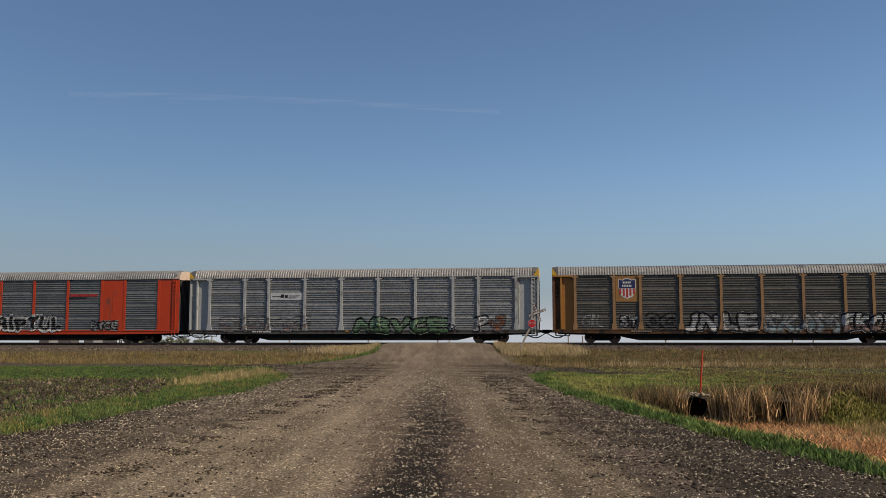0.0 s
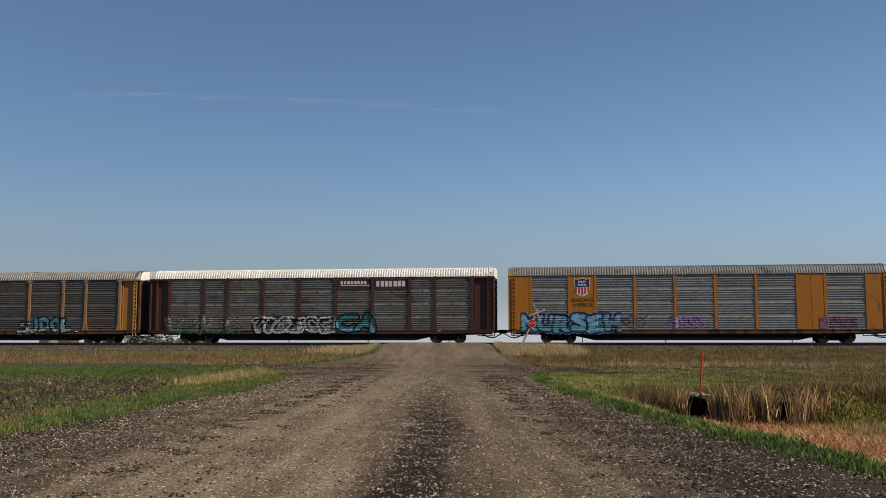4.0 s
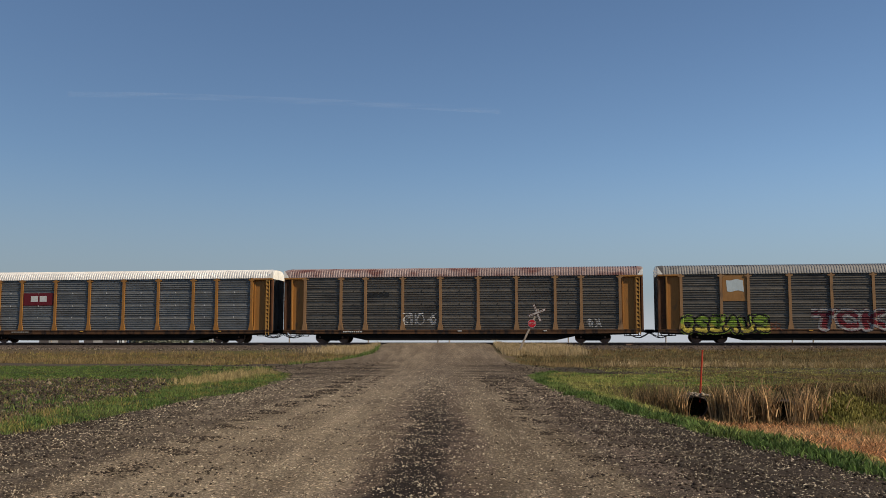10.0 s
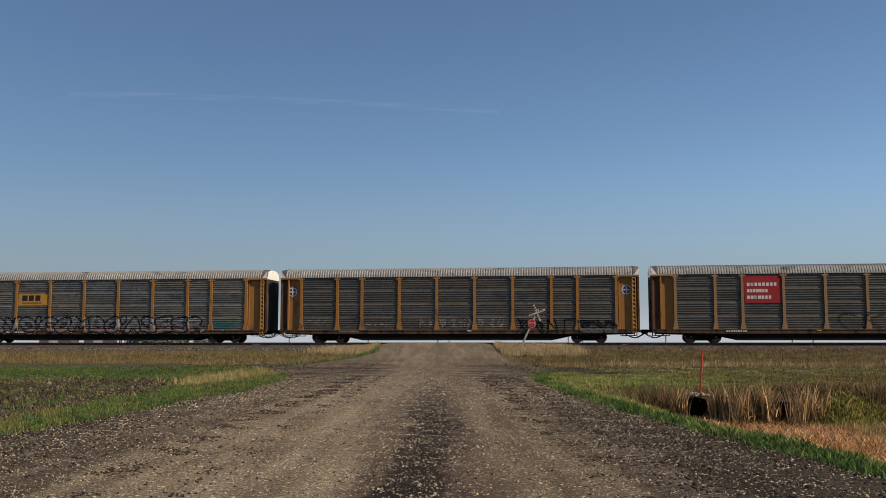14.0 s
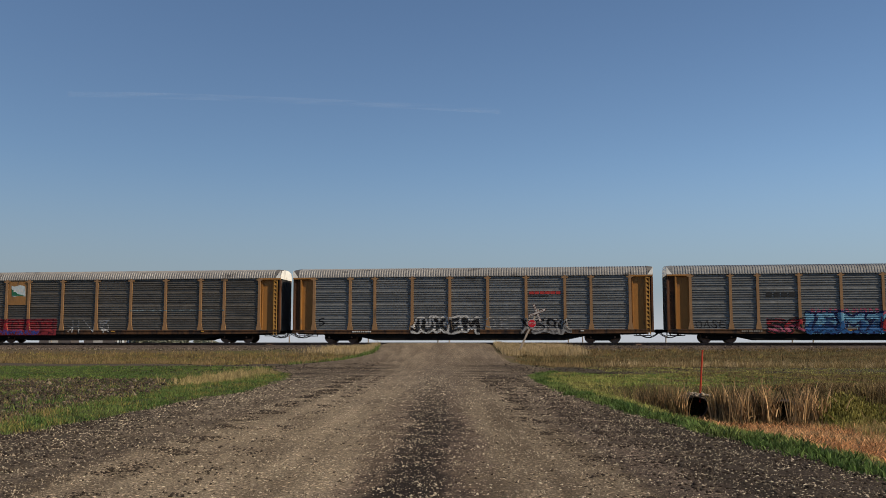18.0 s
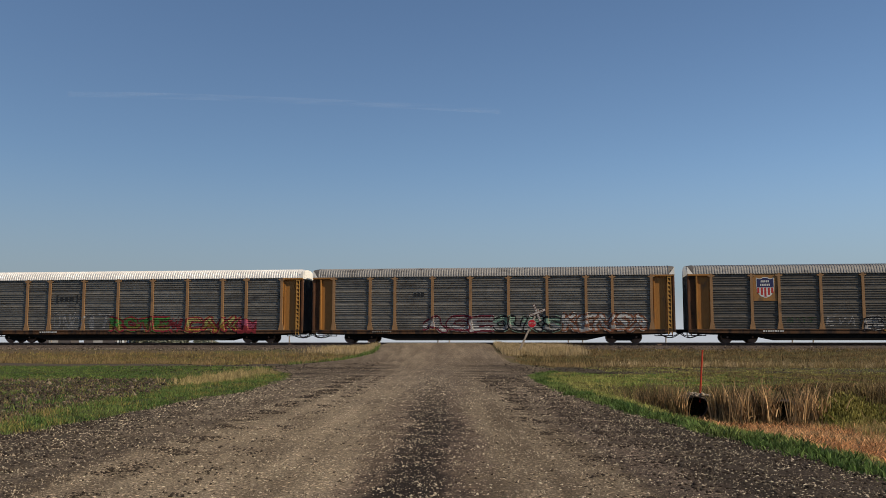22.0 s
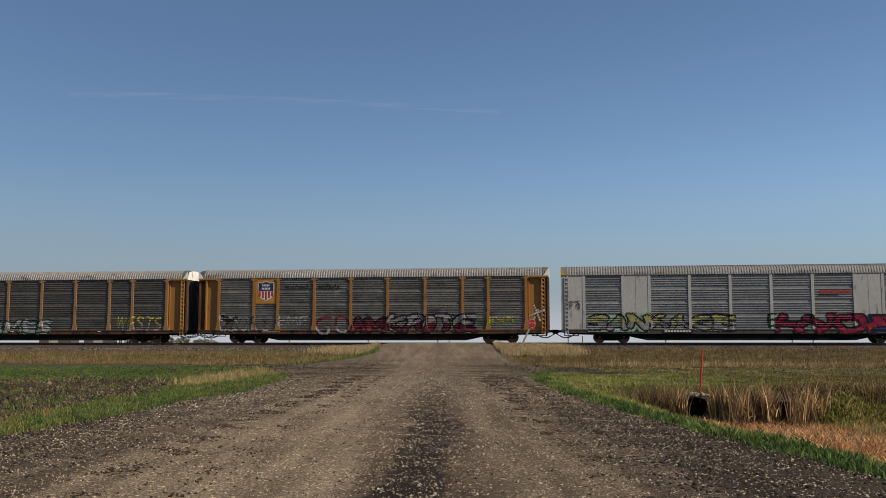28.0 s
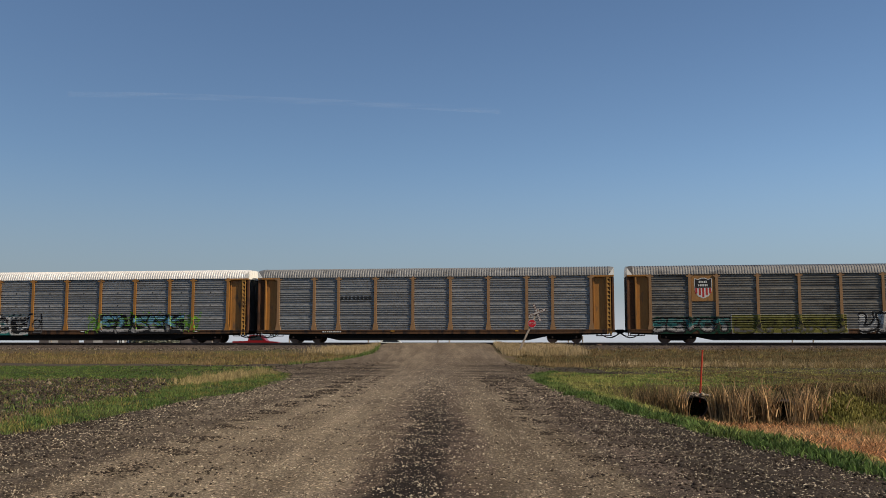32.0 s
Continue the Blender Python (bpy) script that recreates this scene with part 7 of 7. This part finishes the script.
spray(18, 0.29, 5.39, 0.84, 2.20, MINT, GREYW, BLACK, None, 'block', 0.15, text="OUKS")
spray(18, 5.49, 11.79, 0.83, 2.38, WHITE, GREYW, RUST, None, 'jag', 0.15, text="KENSA")
spray(19, -7.14, -4.62, 1.21, 2.02, MOSS, SMOKE, MOSS, None, 'thin', 0.4)
spray(19, -4.10, -1.92, 1.29, 2.01, GREYW, GREYW, SMOKE, None, 'thin', 0.3, text="EVA")
spray(19, -1.51, -0.11, 0.96, 2.05, GREYW, GREYW, BLACK, None, 'block', 0.15, text="S")
spray(19, -0.11, 2.08, 0.96, 2.10, DKGREEN, WINE, BLACK, None, 'fill', 0.35)
spray(19, 2.14, 3.70, 0.96, 1.93, WHITE, GREYW, DKGREEN, None, 'jag', 0.1, text="A")
spray(19, 4.31, 7.32, 0.79, 1.89, GREYW, WINE, WINE, None, 'block', 0.25, text="OEKS")
spray(19, 7.72, 8.62, 1.98, 2.33, GREYW, GREYW, GREYW, None, 'thin')
spray(19, 7.82, 12.47, 0.75, 2.09, GREYW, GREYW, BLACK, None, 'jag', 0.1, text="JUKON")
spray(20, -4.78, -3.27, 1.37, 2.13, BLACK, BLACK, WHITE, None, 'block', text="THE")
spray(20, -3.12, 1.72, 1.04, 2.28, BLACK, DKGREEN, MOSS, None, 'block', 0.15, text="SABL")
spray(20, 1.18, 4.10, 0.99, 2.23, BLACK, DKGREEN, SMOKE, None, 'jag', 0.15, text="EKO")
spray(20, 4.10, 5.55, 1.03, 1.92, BLACK, SMOKE, WHITE, None, 'block', text="GRIL")
spray(20, 5.61, 6.60, 1.09, 1.98, GREYW, MOSS, SMOKE, None, 'thin', 0.3)
spray(20, 10.26, 11.79, 1.34, 1.89, BLACK, BLACK, BLACK, None, 'thin', text="BEK")
spray(21, -6.68, 2.40, 0.75, 2.03, WHITE, GREYW, DKGREEN, None, 'block', 0.08, text="SAGRMES")
spray(21, 7.87, 11.79, 1.02, 2.19, YELP, GREYW, BLACK, None, 'thin', 0.15, text="WESTS")
spray(22, -12.29, -10.54, 0.96, 2.37, BLACK, SMOKE, GREYW, None, 'jag', 0.2)
spray(22, -10.54, -7.88, 0.96, 2.20, SMOKE, GREYW, BLACK, None, 'thin', 0.2, text="OES")
spray(22, -7.37, -4.84, 1.31, 2.19, GREYW, GREYW, SMOKE, None, 'thin', 0.2, text="EME")
spray(22, -4.34, -1.44, 0.71, 2.28, REDD, GREYW, WINE, None, 'thin', text="GO")
spray(22, -1.44, 1.34, 0.79, 2.17, WINE, REDD, BLACK, None, 'block', 0.1, text="AM")
spray(22, 1.34, 8.34, 0.78, 2.39, GREYW, WINE, BLACK, None, 'jag', 0.1, text="KRITE")
spray(22, 8.98, 11.28, 1.38, 2.10, YELP, LIME, YELP, None, 'thin', 0.2)
spray(23, -11.85, -7.38, 0.88, 2.34, STRAWP, GREYW, BLACK, MINT, 'block', 0.3, text="SAN")
spray(23, -7.38, -4.47, 0.95, 2.28, STRAWP, GREYW, BLACK, None, 'jag', 0.3, text="KA")
spray(23, -4.27, -1.10, 0.91, 2.31, STRAWP, GREYW, BLACK, None, 'block', 0.3, text="GE")
spray(23, 1.07, 1.85, 1.18, 2.26, DKGREEN, DKGREEN, BLACK, None, 'thin', text="E")
spray(23, 1.69, 8.2, 0.66, 2.30, MAGENTA, MAGENTA, BLACK, None, 'jag', text="HVD")
spray(23, 8.1, 11.43, 0.66, 2.17, MAGENTA, REDP, BLACK, NAVY, 'jag', text="P")
spray(23, -13.50, -12.36, 2.51, 3.31, SMOKE, SMOKE, SMOKE, None, 'thin', 0.2)
spray(23, 9.98, 11.85, 1.01, 2.01, SMOKE, SMOKE, SMOKE, None, 'thin', 0.2)
spray(24, -12.16, -3.25, 0.67, 2.58, BLACK, SMOKE, TEAL, None, 'thin')
spray(24, -11.24, -4.63, 0.67, 2.34, BLACK, BLACK, WHITE, TEAL, 'block', 0.1, text="DMOE")
spray(24, 0.24, 10.01, 0.81, 2.53, LIMEB, GREENP, LIMEB, None, 'fill', 0.55)
spray(24, 1.52, 8.56, 0.77, 2.33, SKYB, GREYW, BLACK, BLACK, 'jag', text="ELSEK")
spray(26, -12.01, -6.36, 0.72, 2.02, TEAL, GREYW, BLACK, DKGREEN, 'block', 0.05, text="SEVOT")
spray(26, -6.32, 1.84, 0.75, 2.18, OLIVE, OLIVE, GREYW, None, 'fill')
spray(26, -6.18, 1.72, 0.71, 1.88, BLACK, SMOKE, OLIVED, None, 'jag', text="ETHANS")
spray(26, 2.59, 5.45, 0.74, 2.38, WHITE, GREYW, BLACK, None, 'block', 0.05, text="UP")


def motions():
    """The train rolls past to the left and slows a little."""
    step = [1.0 * i for i in range(33)]
    for car, left in zip(CARS, LEFT):
        rows = []
        for t in step:
            u = (left - rolled(t)) * UNIT + HALF
            p = Vector((0, TRACK_Y, RAIL_Z)) + u * ALONG
            rows.append((t, pose(p.x, p.y, p.z, 0, 0, -math.degrees(PSI))))
        walk(car, rows)
    # the pickup and its trailer drive the other way on the road beyond
    for thing in (pickup, trailer):
        walk(thing, [(t, pose(-22.3 + 24.5 * (t - 32.0), 112.0, 0.25)) for t in (0.0, 8.0, 16.0, 24.0, 32.0)])
    walk(white_car, [(t, pose(-5.9 + 24.5 * (t - 32.0), 112.0, 0.25)) for t in (0.0, 8.0, 16.0, 24.0, 32.0)])
    # the wheels turn against the rails; one action serves all first and one all second axles
    for place in (-0.9, 0.9):
        same = [w for w, a in WHEELS if a == place]
        first = same[0]
        turn = -80.0
        walk(first, [(i / FPS, pose(place, 0, WHEEL_R, 0, turn * i, 0)) for i in range(961)])
        for w in same[1:]:
            w.rotation_mode = "QUATERNION"
            w.animation_data_create()
            w.animation_data.action = first.animation_data.action
            w.animation_data.action_slot = first.animation_data.action_slot


motions()
